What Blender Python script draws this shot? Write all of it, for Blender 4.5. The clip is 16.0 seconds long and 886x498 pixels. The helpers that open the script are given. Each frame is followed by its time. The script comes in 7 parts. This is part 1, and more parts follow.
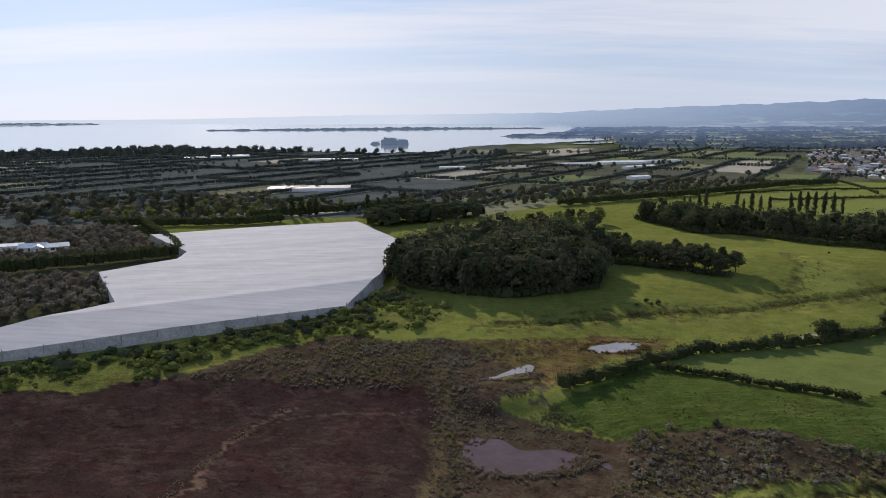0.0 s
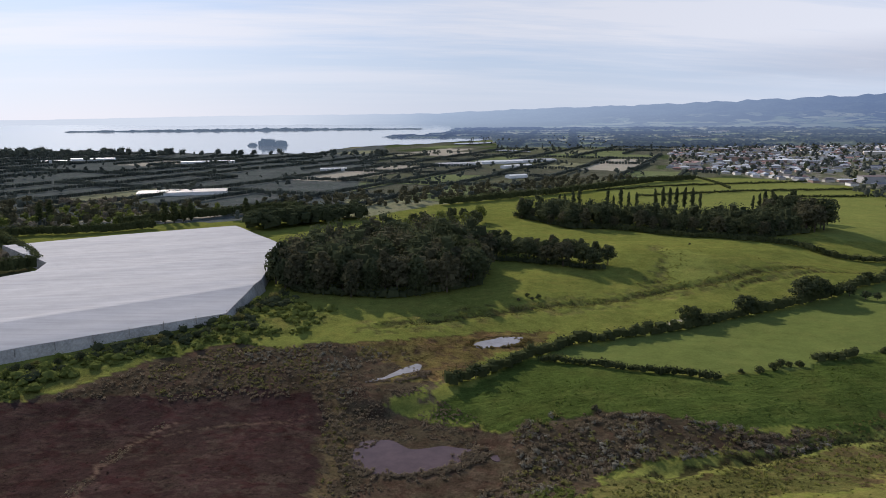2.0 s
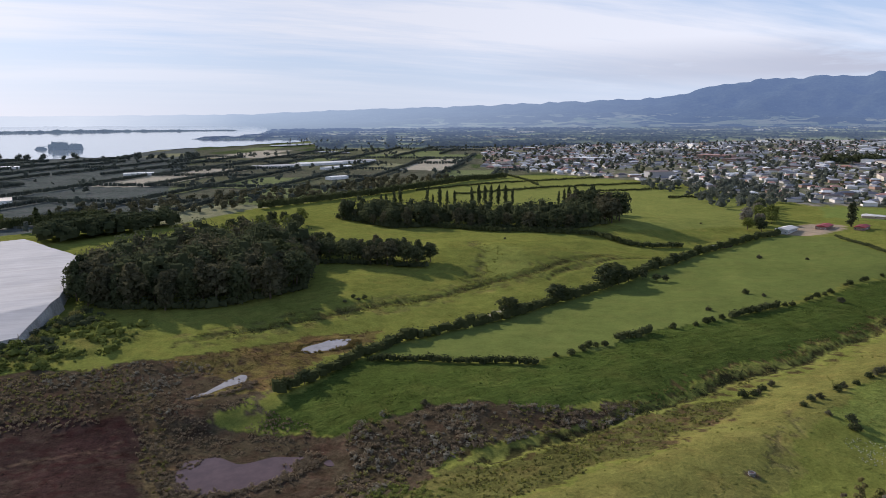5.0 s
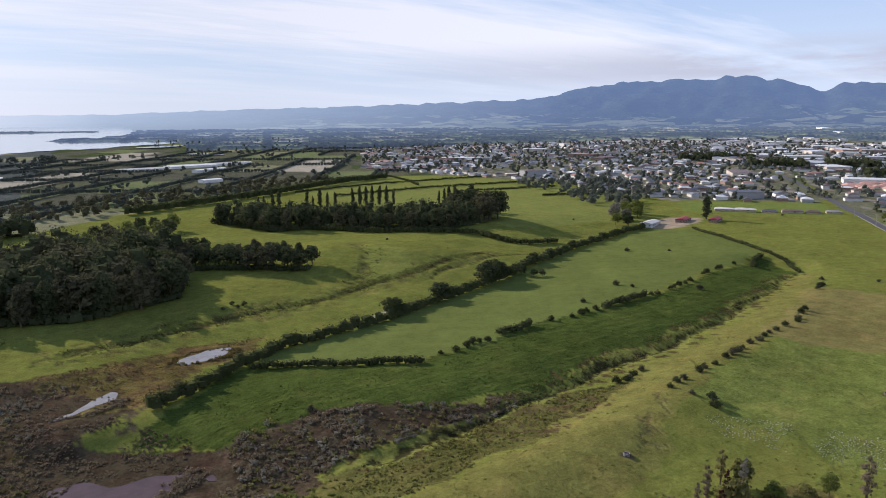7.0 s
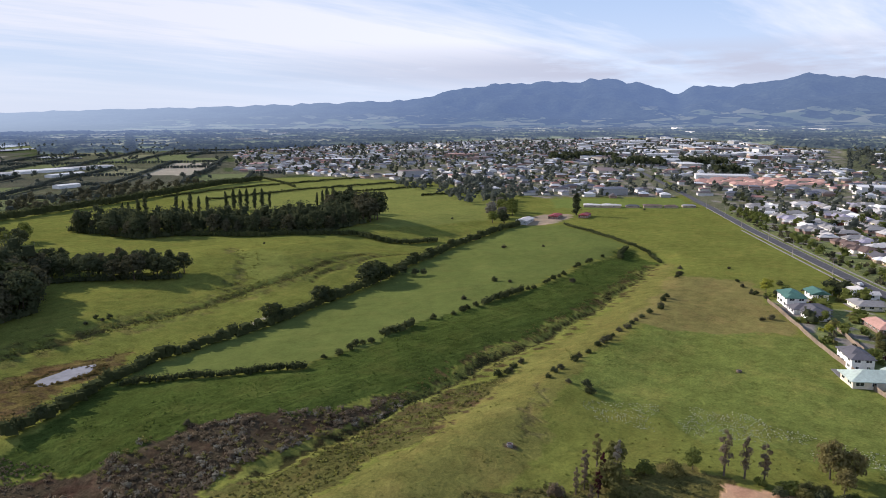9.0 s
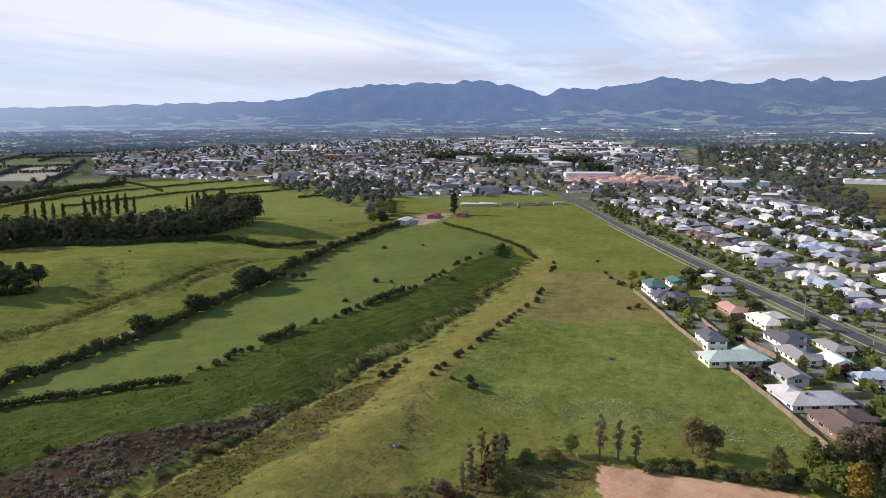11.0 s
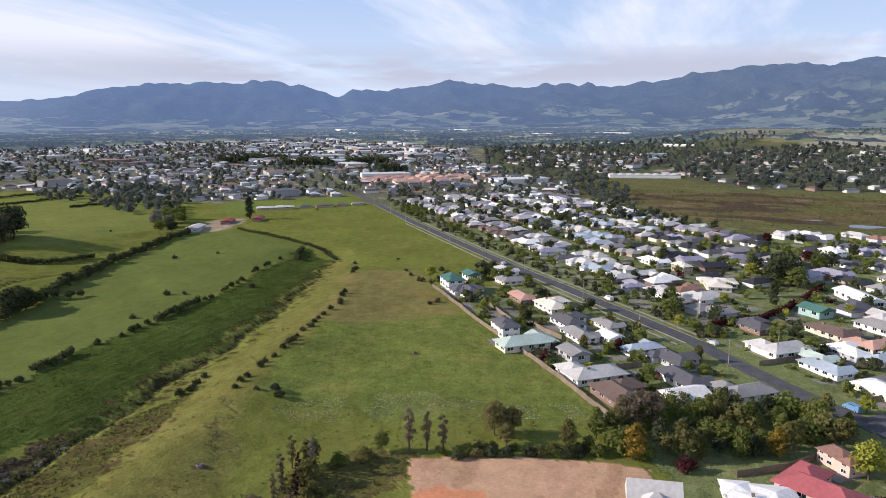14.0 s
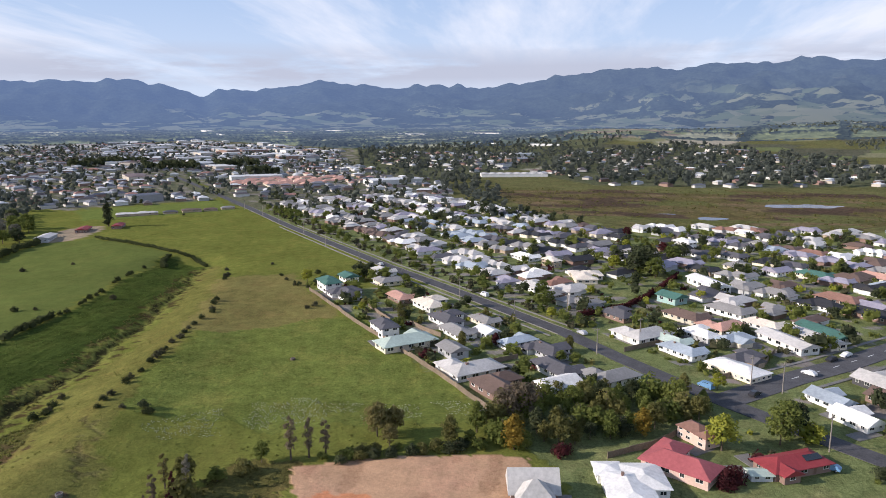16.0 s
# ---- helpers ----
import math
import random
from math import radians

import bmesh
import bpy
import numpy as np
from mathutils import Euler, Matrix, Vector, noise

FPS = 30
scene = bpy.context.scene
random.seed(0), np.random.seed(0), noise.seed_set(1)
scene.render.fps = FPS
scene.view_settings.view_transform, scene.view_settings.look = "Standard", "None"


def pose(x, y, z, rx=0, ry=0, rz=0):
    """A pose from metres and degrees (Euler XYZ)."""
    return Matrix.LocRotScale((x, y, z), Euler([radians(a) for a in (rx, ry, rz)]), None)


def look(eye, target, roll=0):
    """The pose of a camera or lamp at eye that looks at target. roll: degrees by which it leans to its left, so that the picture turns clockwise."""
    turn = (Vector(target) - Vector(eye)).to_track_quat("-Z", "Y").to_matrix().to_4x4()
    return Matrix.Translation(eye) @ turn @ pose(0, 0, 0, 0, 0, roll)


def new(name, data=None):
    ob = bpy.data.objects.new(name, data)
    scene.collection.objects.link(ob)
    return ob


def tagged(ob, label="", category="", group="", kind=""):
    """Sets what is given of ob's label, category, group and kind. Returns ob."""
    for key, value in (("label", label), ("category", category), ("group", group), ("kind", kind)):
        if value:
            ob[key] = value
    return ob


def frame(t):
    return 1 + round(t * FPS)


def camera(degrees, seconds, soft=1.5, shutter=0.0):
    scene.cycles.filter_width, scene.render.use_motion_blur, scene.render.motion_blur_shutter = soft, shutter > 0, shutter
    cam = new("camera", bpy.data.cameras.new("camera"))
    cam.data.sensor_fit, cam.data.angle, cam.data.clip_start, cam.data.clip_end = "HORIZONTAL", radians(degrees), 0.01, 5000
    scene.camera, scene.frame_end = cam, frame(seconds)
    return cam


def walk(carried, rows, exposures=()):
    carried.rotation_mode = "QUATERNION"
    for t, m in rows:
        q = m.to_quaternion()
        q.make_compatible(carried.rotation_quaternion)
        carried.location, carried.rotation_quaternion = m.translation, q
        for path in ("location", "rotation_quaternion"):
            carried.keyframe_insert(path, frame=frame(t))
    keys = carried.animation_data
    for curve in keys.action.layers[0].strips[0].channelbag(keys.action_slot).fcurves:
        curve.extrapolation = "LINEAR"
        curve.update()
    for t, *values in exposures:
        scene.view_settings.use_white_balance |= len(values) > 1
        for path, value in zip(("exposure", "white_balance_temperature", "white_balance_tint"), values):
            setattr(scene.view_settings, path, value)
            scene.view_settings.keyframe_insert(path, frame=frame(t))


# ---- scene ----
# ---------- camera: hovers on one spot and turns to its right ----------
cam = camera(64.65, 16.0, soft=0.9)
EYE_Z, PITCH, ROLL = 75.0, -10.45, -0.34
TURNS = [
    (0.0, 0.0), (0.5, -2.41), (1.0, -4.81), (1.5, -7.22), (2.0, -9.61), (2.5, -12.01), (3.0, -14.42), (3.5, -16.86),
    (4.0, -19.3), (6.5, -31.49), (7.0, -33.93), (7.5, -36.42), (8.0, -38.89), (8.5, -41.38), (9.0, -43.84), (11.5, -56.34),
    (12.0, -58.84), (12.5, -61.36), (13.0, -65.03), (13.5, -67.72), (14.0, -70.25), (14.5, -72.79), (15.0, -75.35),
    (15.5, -77.89), (16.0, -80.47),
]
walk(cam, [(t, pose(0, 0, EYE_Z, 0, 0, yaw) @ pose(0, 0, 0, 90 + PITCH, 0, 0) @ pose(0, 0, 0, 0, 0, ROLL)) for t, yaw in TURNS],
     exposures=[(0.0, -0.02, 6450, 16), (4.0, 0.06, 6450, 17), (8.0, 0.22, 6420, 18), (12.0, 0.24, 6420, 18), (16.0, 0.15, 6420, 17)])

# -- terrain begin
def seg_dist(x, y, line):
    """Distance of points from an open polyline."""
    best = np.full(np.shape(x), 1e9)
    for (ax, ay), (bx, by) in zip(line[:-1], line[1:]):
        dx, dy = bx - ax, by - ay
        s = np.clip(((x - ax) * dx + (y - ay) * dy) / (dx * dx + dy * dy), 0, 1)
        best = np.minimum(best, np.hypot(x - ax - s * dx, y - ay - s * dy))
    return best


def inside(x, y, poly):
    """True where points lie in a polygon."""
    x, y = np.asarray(x, float), np.asarray(y, float)
    odd = np.zeros(x.shape, bool)
    for (ax, ay), (bx, by) in zip(poly, poly[1:] + poly[:1]):
        if ay != by:
            odd ^= ((ay > y) != (by > y)) & (x < (bx - ax) * (y - ay) / (by - ay) + ax)
    return odd


def waves(x, y, size, seed=0):
    """Soft random relief between about -1 and 1, from a few crossing waves."""
    total = 0
    for i in range(7):
        a, k = 2.4 * i + 1.3 * seed, 2 * math.pi / (size * (0.6 + 0.17 * i))
        total = total + np.sin(k * (x * math.cos(a) + y * math.sin(a)) + 5.1 * i + seed)
    return total / 3.2


ROAD = [(900, 528), (771, 424), (634, 316), (577, 271), (476, 193), (410, 139), (347, 87), (309, 53), (244, -3), (218, -21), (197, -37), (185, -47), (173, -58), (158, -72), (120, -108)]
CROSS = [(188, -45), (208, -68), (221, -85), (239, -106), (275, -150), (330, -205)]
GULLY = [(20, 147), (79, 138), (133, 136), (180, 145), (238, 153), (300, 172), (345, 200)]
DITCH = [(18, 252), (43, 258), (62, 262), (83, 267), (107, 272), (128, 278), (153, 287), (176, 292), (197, 298), (240, 312)]
RUSHES = [(150, 284), (146, 296), (162, 309), (175, 331), (176, 347), (182, 361)]
SIDE_DITCH = [(184, 283), (198, 292), (220, 295), (248, 306), (281, 306)]
BROOK = [(74, 137), (94, 137), (118, 142), (131, 143), (148, 145), (162, 149), (177, 149), (201, 152), (241, 160), (290, 172), (336, 188)]
STREAM = [(-90, 205), (0, 197), (35, 192), (60, 214), (100, 232), (167, 252), (211, 268), (280, 300), (384, 332)]
CREST = [(60, 100), (108, 107), (156, 117), (214, 130), (300, 160)]


POOLS = [(19, 162, 17), (59, 232, 12), (19, 210, 13), (341, 326, 13), (556, -112, 26), (624, -198, 46), (577, -84, 10)]


def rolling(x, y):
    z = -3.6 * np.exp(-(seg_dist(x, y, GULLY) / 19) ** 2)
    z = z - 3.5 * np.exp(-(seg_dist(x, y, STREAM) / 45) ** 2)
    z = z + 2.6 * np.exp(-(seg_dist(x, y, CREST) / 16) ** 2)
    z = z - 5.0 * np.exp(-(np.hypot((x + 45) / 95, (y - 150) / 55)) ** 4)
    z = z + 6.0 * np.exp(-np.hypot((x - 175) / 50, (y - 345) / 45) ** 2)
    z = z + 3.0 * np.exp(-np.hypot((x - 330) / 70, (y - 400) / 50) ** 2)
    z = z + 1.6 * waves(x, y, 120) * np.clip((y - 230) / 60, 0, 1) * np.clip((420 - y) / 60, 0, 1) * np.clip((x - 40) / 60, 0, 1) * np.clip((420 - x) / 80, 0, 1)
    z = z + 0.25 * waves(x, y, 23, 3) * np.clip((seg_dist(x, y, ROAD) - 14) / 40, 0, 1) * np.clip((seg_dist(x, y, CROSS) - 14) / 40, 0, 1)
    for cut, wide, deep in ((DITCH, 2.2, 0.7), (RUSHES, 5.0, 0.5), (SIDE_DITCH, 2.2, 0.7), (BROOK, 2.4, 0.9)):
        z = z - deep * np.exp(-(seg_dist(x, y, cut) / wide) ** 2)
    z = z + 3.2 * np.exp(-np.hypot((x - 205) / 22, (y - 330) / 26) ** 2) - 2.2 * np.exp(-np.hypot((x - 240) / 26, (y - 330) / 16) ** 2)
    z = z + 34 * np.exp(-np.hypot((x - 2100) / 420, (y + 150) / 260) ** 2) + 48 * np.exp(-np.hypot((x - 2100) / 600, (y + 800) / 380) ** 2)
    far = np.maximum(np.hypot(x, y) - 900, 0)
    return z + 75.0 * (far / 4000) ** 2


def height(x, y):
    x, y = np.asarray(x, float), np.asarray(y, float)
    z = rolling(x, y)
    for px, py, r in POOLS:
        w = np.clip(2.0 - np.hypot(x - px, y - py) / r, 0, 1)
        w = w * w * (3 - 2 * w)
        z = z * (1 - w) + (rolling(px, py) - 0.1) * w
    return z
# -- terrain end

# ---------- light ----------
SUN_SIDE, SUN_UP = 18.0, 23.5     # degrees left of +y, and above the horizon
sun = new("sun", bpy.data.lights.new("sun", "SUN"))
sun.data.energy, sun.data.angle, sun.data.color = 5.0, radians(0.6), (1.0, 0.92, 0.80)
toward = Vector((-math.sin(radians(SUN_SIDE)) * math.cos(radians(SUN_UP)), math.cos(radians(SUN_SIDE)) * math.cos(radians(SUN_UP)), math.sin(radians(SUN_UP))))
sun.matrix_world = look(toward * 300, (0, 0, 0))


class Nodes:
    """A small writer of node trees."""

    def __init__(self, tree):
        self.tree = tree
        tree.nodes.clear()

    def put(self, kind, links=(), **settings):
        node = self.tree.nodes.new(kind)
        if "operation" in settings:
            node.operation = settings["operation"]
        if settings.get("use_clamp"):
            node.use_clamp = True
        if "data_type" in settings:
            node.data_type, node.blend_type = settings["data_type"], settings["blend_type"]
        if "layer_name" in settings:
            node.layer_name = settings["layer_name"]
        for socket, value in dict(links).items():
            if isinstance(value, bpy.types.NodeSocket):
                self.tree.links.new(value, node.inputs[socket])
            else:
                node.inputs[socket].default_value = value
        return node

    def maths(self, op, a, b=0.0, clamp=False):
        return self.put("ShaderNodeMath", {0: a, 1: b}, operation=op, use_clamp=clamp).outputs[0]

    def mix(self, fac, a, b, blend="MIX"):
        node = self.put("ShaderNodeMix", data_type="RGBA", blend_type=blend)
        for i, value in ((0, fac), (6, a), (7, b)):
            if isinstance(value, bpy.types.NodeSocket):
                self.tree.links.new(value, node.inputs[i])
            else:
                node.inputs[i].default_value = value if i == 0 else (*value[:3], 1)
        return node.outputs[2]

    def noise(self, scale, vector=None, detail=4.0, rough=0.6):
        node = self.put("ShaderNodeTexNoise", {"Scale": scale, "Detail": detail, "Roughness": rough})
        if vector is not None:
            self.tree.links.new(vector, node.inputs["Vector"])
        return node.outputs["Fac"]

    def span(self, value, a, b, c=0.0, d=1.0):
        return self.put("ShaderNodeMapRange", {0: value, 1: a, 2: b, 3: c, 4: d}).outputs[0]


world = bpy.data.worlds.new("sky")
scene.world = world
world.use_nodes = True
w = Nodes(world.node_tree)
sky = w.put("ShaderNodeTexSky")
sky.sky_type, sky.sun_disc, sky.sun_elevation, sky.sun_rotation = "NISHITA", False, radians(SUN_UP), radians(-SUN_SIDE)
sky.air_density, sky.dust_density, sky.ozone_density = 1.0, 0.4, 2.5
way = w.put("ShaderNodeTexCoord").outputs["Generated"]
sep = w.put("ShaderNodeSeparateXYZ", {0: way})
up = w.maths("ADD", w.maths("MAXIMUM", sep.outputs[2], 0.0), 0.10)
flat = w.put("ShaderNodeCombineXYZ", {0: w.maths("DIVIDE", sep.outputs[0], up), 1: w.maths("DIVIDE", sep.outputs[1], up), 2: 0.0}).outputs[0]
streak = w.put("ShaderNodeMapping", {0: flat, 2: (0, 0, radians(62)), 3: (0.22, 1.0, 1.0)}).outputs[0]
cirrus = w.maths("MULTIPLY", w.span(w.noise(0.75, streak, 7, 0.60), 0.44, 0.60), w.span(sep.outputs[2], 0.0, 0.10))
band = w.put("ShaderNodeMapping", {0: way, 3: (1.0, 1.0, 7.0)}).outputs[0]
low = w.maths("MULTIPLY", w.span(w.noise(3.2, band, 6, 0.6), 0.39, 0.51), w.maths("MULTIPLY", w.span(sep.outputs[2], 0.034, 0.058), w.span(sep.outputs[2], 0.105, 0.072)))
low = w.maths("MULTIPLY", low, w.span(sep.outputs[0], 0.45, 0.8))
veil = w.span(sep.outputs[2], 0.24, -0.02)
sky_colour = w.mix(0.66, sky.outputs[0], (4.0, 6.3, 9.9))
sky_colour = w.mix(w.maths("MULTIPLY", veil, 0.78), sky_colour, (7.8, 8.75, 9.95))
sky_colour = w.mix(w.maths("MULTIPLY", cirrus, 0.85), sky_colour, (9.2, 9.7, 10.4))
sky_colour = w.mix(w.maths("MULTIPLY", low, 0.9), sky_colour, (5.3, 5.8, 6.9))
glare = w.maths("MULTIPLY", w.span(sep.outputs[0], -0.5, 0.2, 1.16, 0.94), w.span(sep.outputs[0], 0.35, 0.85, 1.0, 1.12))
overhead = w.span(sep.outputs[2], 0.16, 0.80)
sky_colour = w.mix(w.maths("MULTIPLY", overhead, 0.88), sky_colour, (1.35, 2.3, 4.2))
sky_colour = w.put("ShaderNodeVectorMath", {0: sky_colour, "Scale": glare}, operation="SCALE").outputs[0]
w.put("ShaderNodeOutputWorld", {0: w.put("ShaderNodeBackground", {0: sky_colour, 1: 0.085}).outputs[0]})


# ---------- materials ----------
def material(name, build):
    m = bpy.data.materials.new(name)
    m.use_nodes = True
    n = Nodes(m.node_tree)
    n.put("ShaderNodeOutputMaterial", {0: build(n)})
    return m


def surface(n, colour, rough=0.8, bump=None, depth=0.1, metal=0.0, gloss=0.3):
    links = {"Base Color": colour if isinstance(colour, bpy.types.NodeSocket) else (*colour, 1), "Roughness": rough, "Metallic": metal, "Specular IOR Level": gloss}
    if bump is not None:
        links["Normal"] = n.put("ShaderNodeBump", {"Strength": 1.0, "Distance": depth, "Height": bump}).outputs[0]
    return n.put("ShaderNodeBsdfPrincipled", links).outputs[0]


def place(n):
    return n.put("ShaderNodeNewGeometry").outputs["Position"]


def plain(name, colour, rough=0.7, grain=3.0, spread=0.18, metal=0.0, gloss=0.3, depth=0.02):
    """A worn surface of one paint or stuff: fine grain, broad stains, and a shade of its own for each object."""
    def build(n):
        at = place(n)
        v = n.maths("ADD", n.span(n.noise(grain, at), 0.3, 0.7, -spread, spread), n.span(n.noise(grain * 0.13, at, 3), 0.3, 0.7, -spread, spread))
        v = n.maths("ADD", v, n.span(n.put("ShaderNodeObjectInfo").outputs["Random"], 0, 1, 1 - 0.6 * spread, 1 + 0.6 * spread))
        tone = n.put("ShaderNodeVectorMath", {0: colour, "Scale": v}, operation="SCALE").outputs[0]
        return surface(n, tone, rough, n.noise(grain * 2, at), depth, metal, gloss)
    return material(name, build)


def foliage(name, dark, light, by_thing=0.7, thin=0.30):
    """Leaves: a tone for each leaf clump between dark and light, shifted a little from plant to plant."""
    def build(n):
        leaf = n.put("ShaderNodeNewGeometry").outputs["Random Per Island"]
        thing = n.put("ShaderNodeObjectInfo").outputs["Random"]
        big = n.span(n.noise(0.05, place(n), 3), 0.35, 0.65)
        t = n.maths("ADD", n.maths("MULTIPLY", leaf, 1 - by_thing), n.maths("MULTIPLY", n.maths("ADD", thing, big), by_thing * 0.5), True)
        tone = n.mix(t, dark, light)
        lit, through_leaf = n.put("ShaderNodeBsdfDiffuse", {0: tone}).outputs[0], n.put("ShaderNodeBsdfTranslucent", {0: tone}).outputs[0]
        return n.put("ShaderNodeMixShader", {0: thin, 1: lit, 2: through_leaf}).outputs[0]
    return material(name, build)


def palette(name, tones, rough=0.6, island=False, ribs=0.0):
    """One of several paints, picked by chance for each object or each loose piece."""
    def build(n):
        pick = n.put("ShaderNodeNewGeometry").outputs["Random Per Island"] if island else n.put("ShaderNodeObjectInfo").outputs["Random"]
        ramp = n.put("ShaderNodeValToRGB", {0: pick})
        ramp.color_ramp.interpolation = "CONSTANT"
        while len(ramp.color_ramp.elements) < len(tones):
            ramp.color_ramp.elements.new(1.0)
        for i, tone in enumerate(tones):
            ramp.color_ramp.elements[i].position, ramp.color_ramp.elements[i].color = i / len(tones), (*tone, 1)
        at = place(n)
        v = n.span(n.noise(1.6, at), 0.3, 0.7, 0.86, 1.08)
        return surface(n, n.put("ShaderNodeVectorMath", {0: ramp.outputs[0], "Scale": v}, operation="SCALE").outputs[0], rough)
    return material(name, build)


def ground_build(n):
    at = place(n)
    cover = n.put("ShaderNodeVertexColor", layer_name="cover")
    patch = cover.outputs["Alpha"]
    form = n.put("ShaderNodeSeparateColor", {0: n.put("ShaderNodeVertexColor", layer_name="form").outputs["Color"]})
    terraced = form.outputs[0]
    fine, mid, wide = n.noise(1.3, at, 7, 0.8), n.noise(0.22, at, 6, 0.7), n.noise(0.028, at, 5)
    v = n.maths("ADD", n.span(fine, 0.3, 0.7, -0.55, 0.55), n.maths("ADD", n.span(mid, 0.3, 0.7, -0.42, 0.42), n.span(wide, 0.3, 0.7, -0.22, 0.22)))
    along = n.put("ShaderNodeMapping", {0: at, 2: (0, 0, radians(-13)), 3: (0.07, 0.42, 0.42)}).outputs[0]
    ledge = n.noise(1.0, along, 5, 0.65)
    v = n.maths("ADD", v, n.maths("MULTIPLY", n.span(ledge, 0.3, 0.7, -0.42, 0.42), n.maths("MULTIPLY", terraced, n.span(n.noise(0.045, at, 4, 0.6), 0.38, 0.62, 0.15, 1.0))))
    v = n.maths("ADD", n.maths("MULTIPLY", v, patch), 1.0)
    tone = n.put("ShaderNodeVectorMath", {0: cover.outputs["Color"], "Scale": v}, operation="SCALE").outputs[0]
    straw = n.put("ShaderNodeVectorMath", {0: tone, 1: (1.5, 1.2, 1.35)}, operation="MULTIPLY").outputs[0]
    dry = n.mix(n.maths("MULTIPLY", n.span(n.noise(0.07, at, 6, 0.7), 0.48, 0.66), n.maths("MULTIPLY", patch, 0.75)), tone, straw)
    spots = n.put("ShaderNodeTexVoronoi", {"Vector": at, "Scale": 0.42, "Randomness": 1.0}).outputs["Distance"]
    rank = n.put("ShaderNodeVectorMath", {0: dry, 1: (0.70, 0.76, 0.74)}, operation="MULTIPLY").outputs[0]
    dry = n.mix(n.maths("MULTIPLY", n.maths("MULTIPLY", n.span(spots, 0.30, 0.16), n.span(n.noise(0.05, at, 4), 0.46, 0.58)), patch, True), dry, rank)
    relief = n.maths("ADD", n.maths("MULTIPLY", fine, 0.5), n.maths("ADD", n.maths("MULTIPLY", mid, 1.6), n.maths("MULTIPLY", n.maths("MULTIPLY", ledge, 1.3), terraced)))
    return surface(n, dry, 1.0, n.maths("MULTIPLY", relief, patch), 0.5, gloss=0.0)


GROUND = material("grass_and_earth", ground_build)


def water_build(n):
    at = place(n)
    murk = n.mix(n.span(n.noise(0.25, at, 4), 0.35, 0.65), (0.060, 0.036, 0.038), (0.085, 0.052, 0.054))
    return surface(n, murk, 0.10, n.noise(0.8, at, 3), 0.012, gloss=0.22)


WATER = material("still_water", water_build)


def sea_build(n):
    at = place(n)
    return surface(n, (0.20, 0.23, 0.26), 0.07, n.noise(0.4, at, 3), 0.004, gloss=0.3)


SEA = material("harbour_water", sea_build)


def net_build(n):
    at = place(n)
    turned = n.put("ShaderNodeMapping", {0: at, 2: (0, 0, radians(-27)), 3: (0.02, 0.35, 0.2)}).outputs[0]
    seam = n.span(n.noise(1.0, turned, 5, 0.7), 0.35, 0.7, 0.80, 1.0)
    spots = n.span(n.noise(0.12, at, 4), 0.3, 0.7, 0.93, 1.03)
    return surface(n, n.put("ShaderNodeVectorMath", {0: (0.450, 0.450, 0.462), "Scale": n.maths("MULTIPLY", seam, spots)}, operation="SCALE").outputs[0], 0.85, n.noise(0.8, at), 0.05, gloss=0.06)


NET = material("white_shade_cloth", net_build)
NET_SIDE = plain("grey_shade_cloth", (0.33, 0.31, 0.275), 0.8, 1.2, 0.25)
SOIL = plain("bare_orange_soil", (0.40, 0.235, 0.15), 0.95, 0.5, 0.25, depth=0.1)
ASPHALT = plain("worn_asphalt", (0.085, 0.083, 0.088), 0.85, 2.0, 0.2)
CONCRETE = plain("pale_concrete", (0.20, 0.19, 0.178), 0.85, 2.0, 0.16)
PAINT_LINE = plain("road_paint", (0.7, 0.7, 0.68), 0.7)
BARK = plain("grey_brown_bark", (0.11, 0.085, 0.065), 0.95, 3.0, 0.3)
POND_PALE = plain("shallow_muddy_water", (0.22, 0.205, 0.20), 0.16, 0.3, 0.2, gloss=0.35, depth=0.01)
PALE_BARK = plain("pale_bark", (0.30, 0.26, 0.22), 0.95, 3.0, 0.3)
LEAF_DARK = foliage("dark_evergreen_leaves", (0.036, 0.047, 0.026), (0.105, 0.118, 0.060))
LEAF_GREEN = foliage("green_leaves", (0.085, 0.110, 0.030), (0.225, 0.250, 0.070), 0.6, 0.42)
LEAF_OLIVE = foliage("olive_leaves", (0.098, 0.100, 0.034), (0.230, 0.215, 0.080), 0.6, 0.42)
LEAF_YELLOW = foliage("yellow_green_leaves", (0.19, 0.21, 0.03), (0.38, 0.38, 0.07))
LEAF_GOLD = foliage("golden_leaves", (0.17, 0.12, 0.025), (0.34, 0.24, 0.05))
LEAF_RED = foliage("purple_red_leaves", (0.035, 0.014, 0.016), (0.10, 0.03, 0.032))
LEAF_GREY = foliage("silver_grey_leaves", (0.13, 0.120, 0.092), (0.27, 0.255, 0.20))
LEAF_BROWN = foliage("brown_scrub_leaves", (0.120, 0.095, 0.066), (0.260, 0.212, 0.148), 0.6, 0.5)
LEAF_HEDGE = foliage("hedge_leaves", (0.036, 0.046, 0.022), (0.105, 0.118, 0.050))
LEAF_RUSH = foliage("rush_blades", (0.150, 0.160, 0.042), (0.25, 0.25, 0.075), 0.5, 0.55)
LEAF_SWARD = foliage("lush_grass_blades", (0.078, 0.115, 0.026), (0.13, 0.18, 0.045), 0.5, 0.55)
LEAF_HEATH = foliage("heath_stems", (0.060, 0.040, 0.032), (0.105, 0.072, 0.056), 0.7, 0.5)
FLOWER = foliage("white_flower_heads", (0.28, 0.31, 0.18), (0.55, 0.56, 0.42))
ORCHARD = foliage("orchard_leaves", (0.100, 0.088, 0.066), (0.29, 0.25, 0.185))
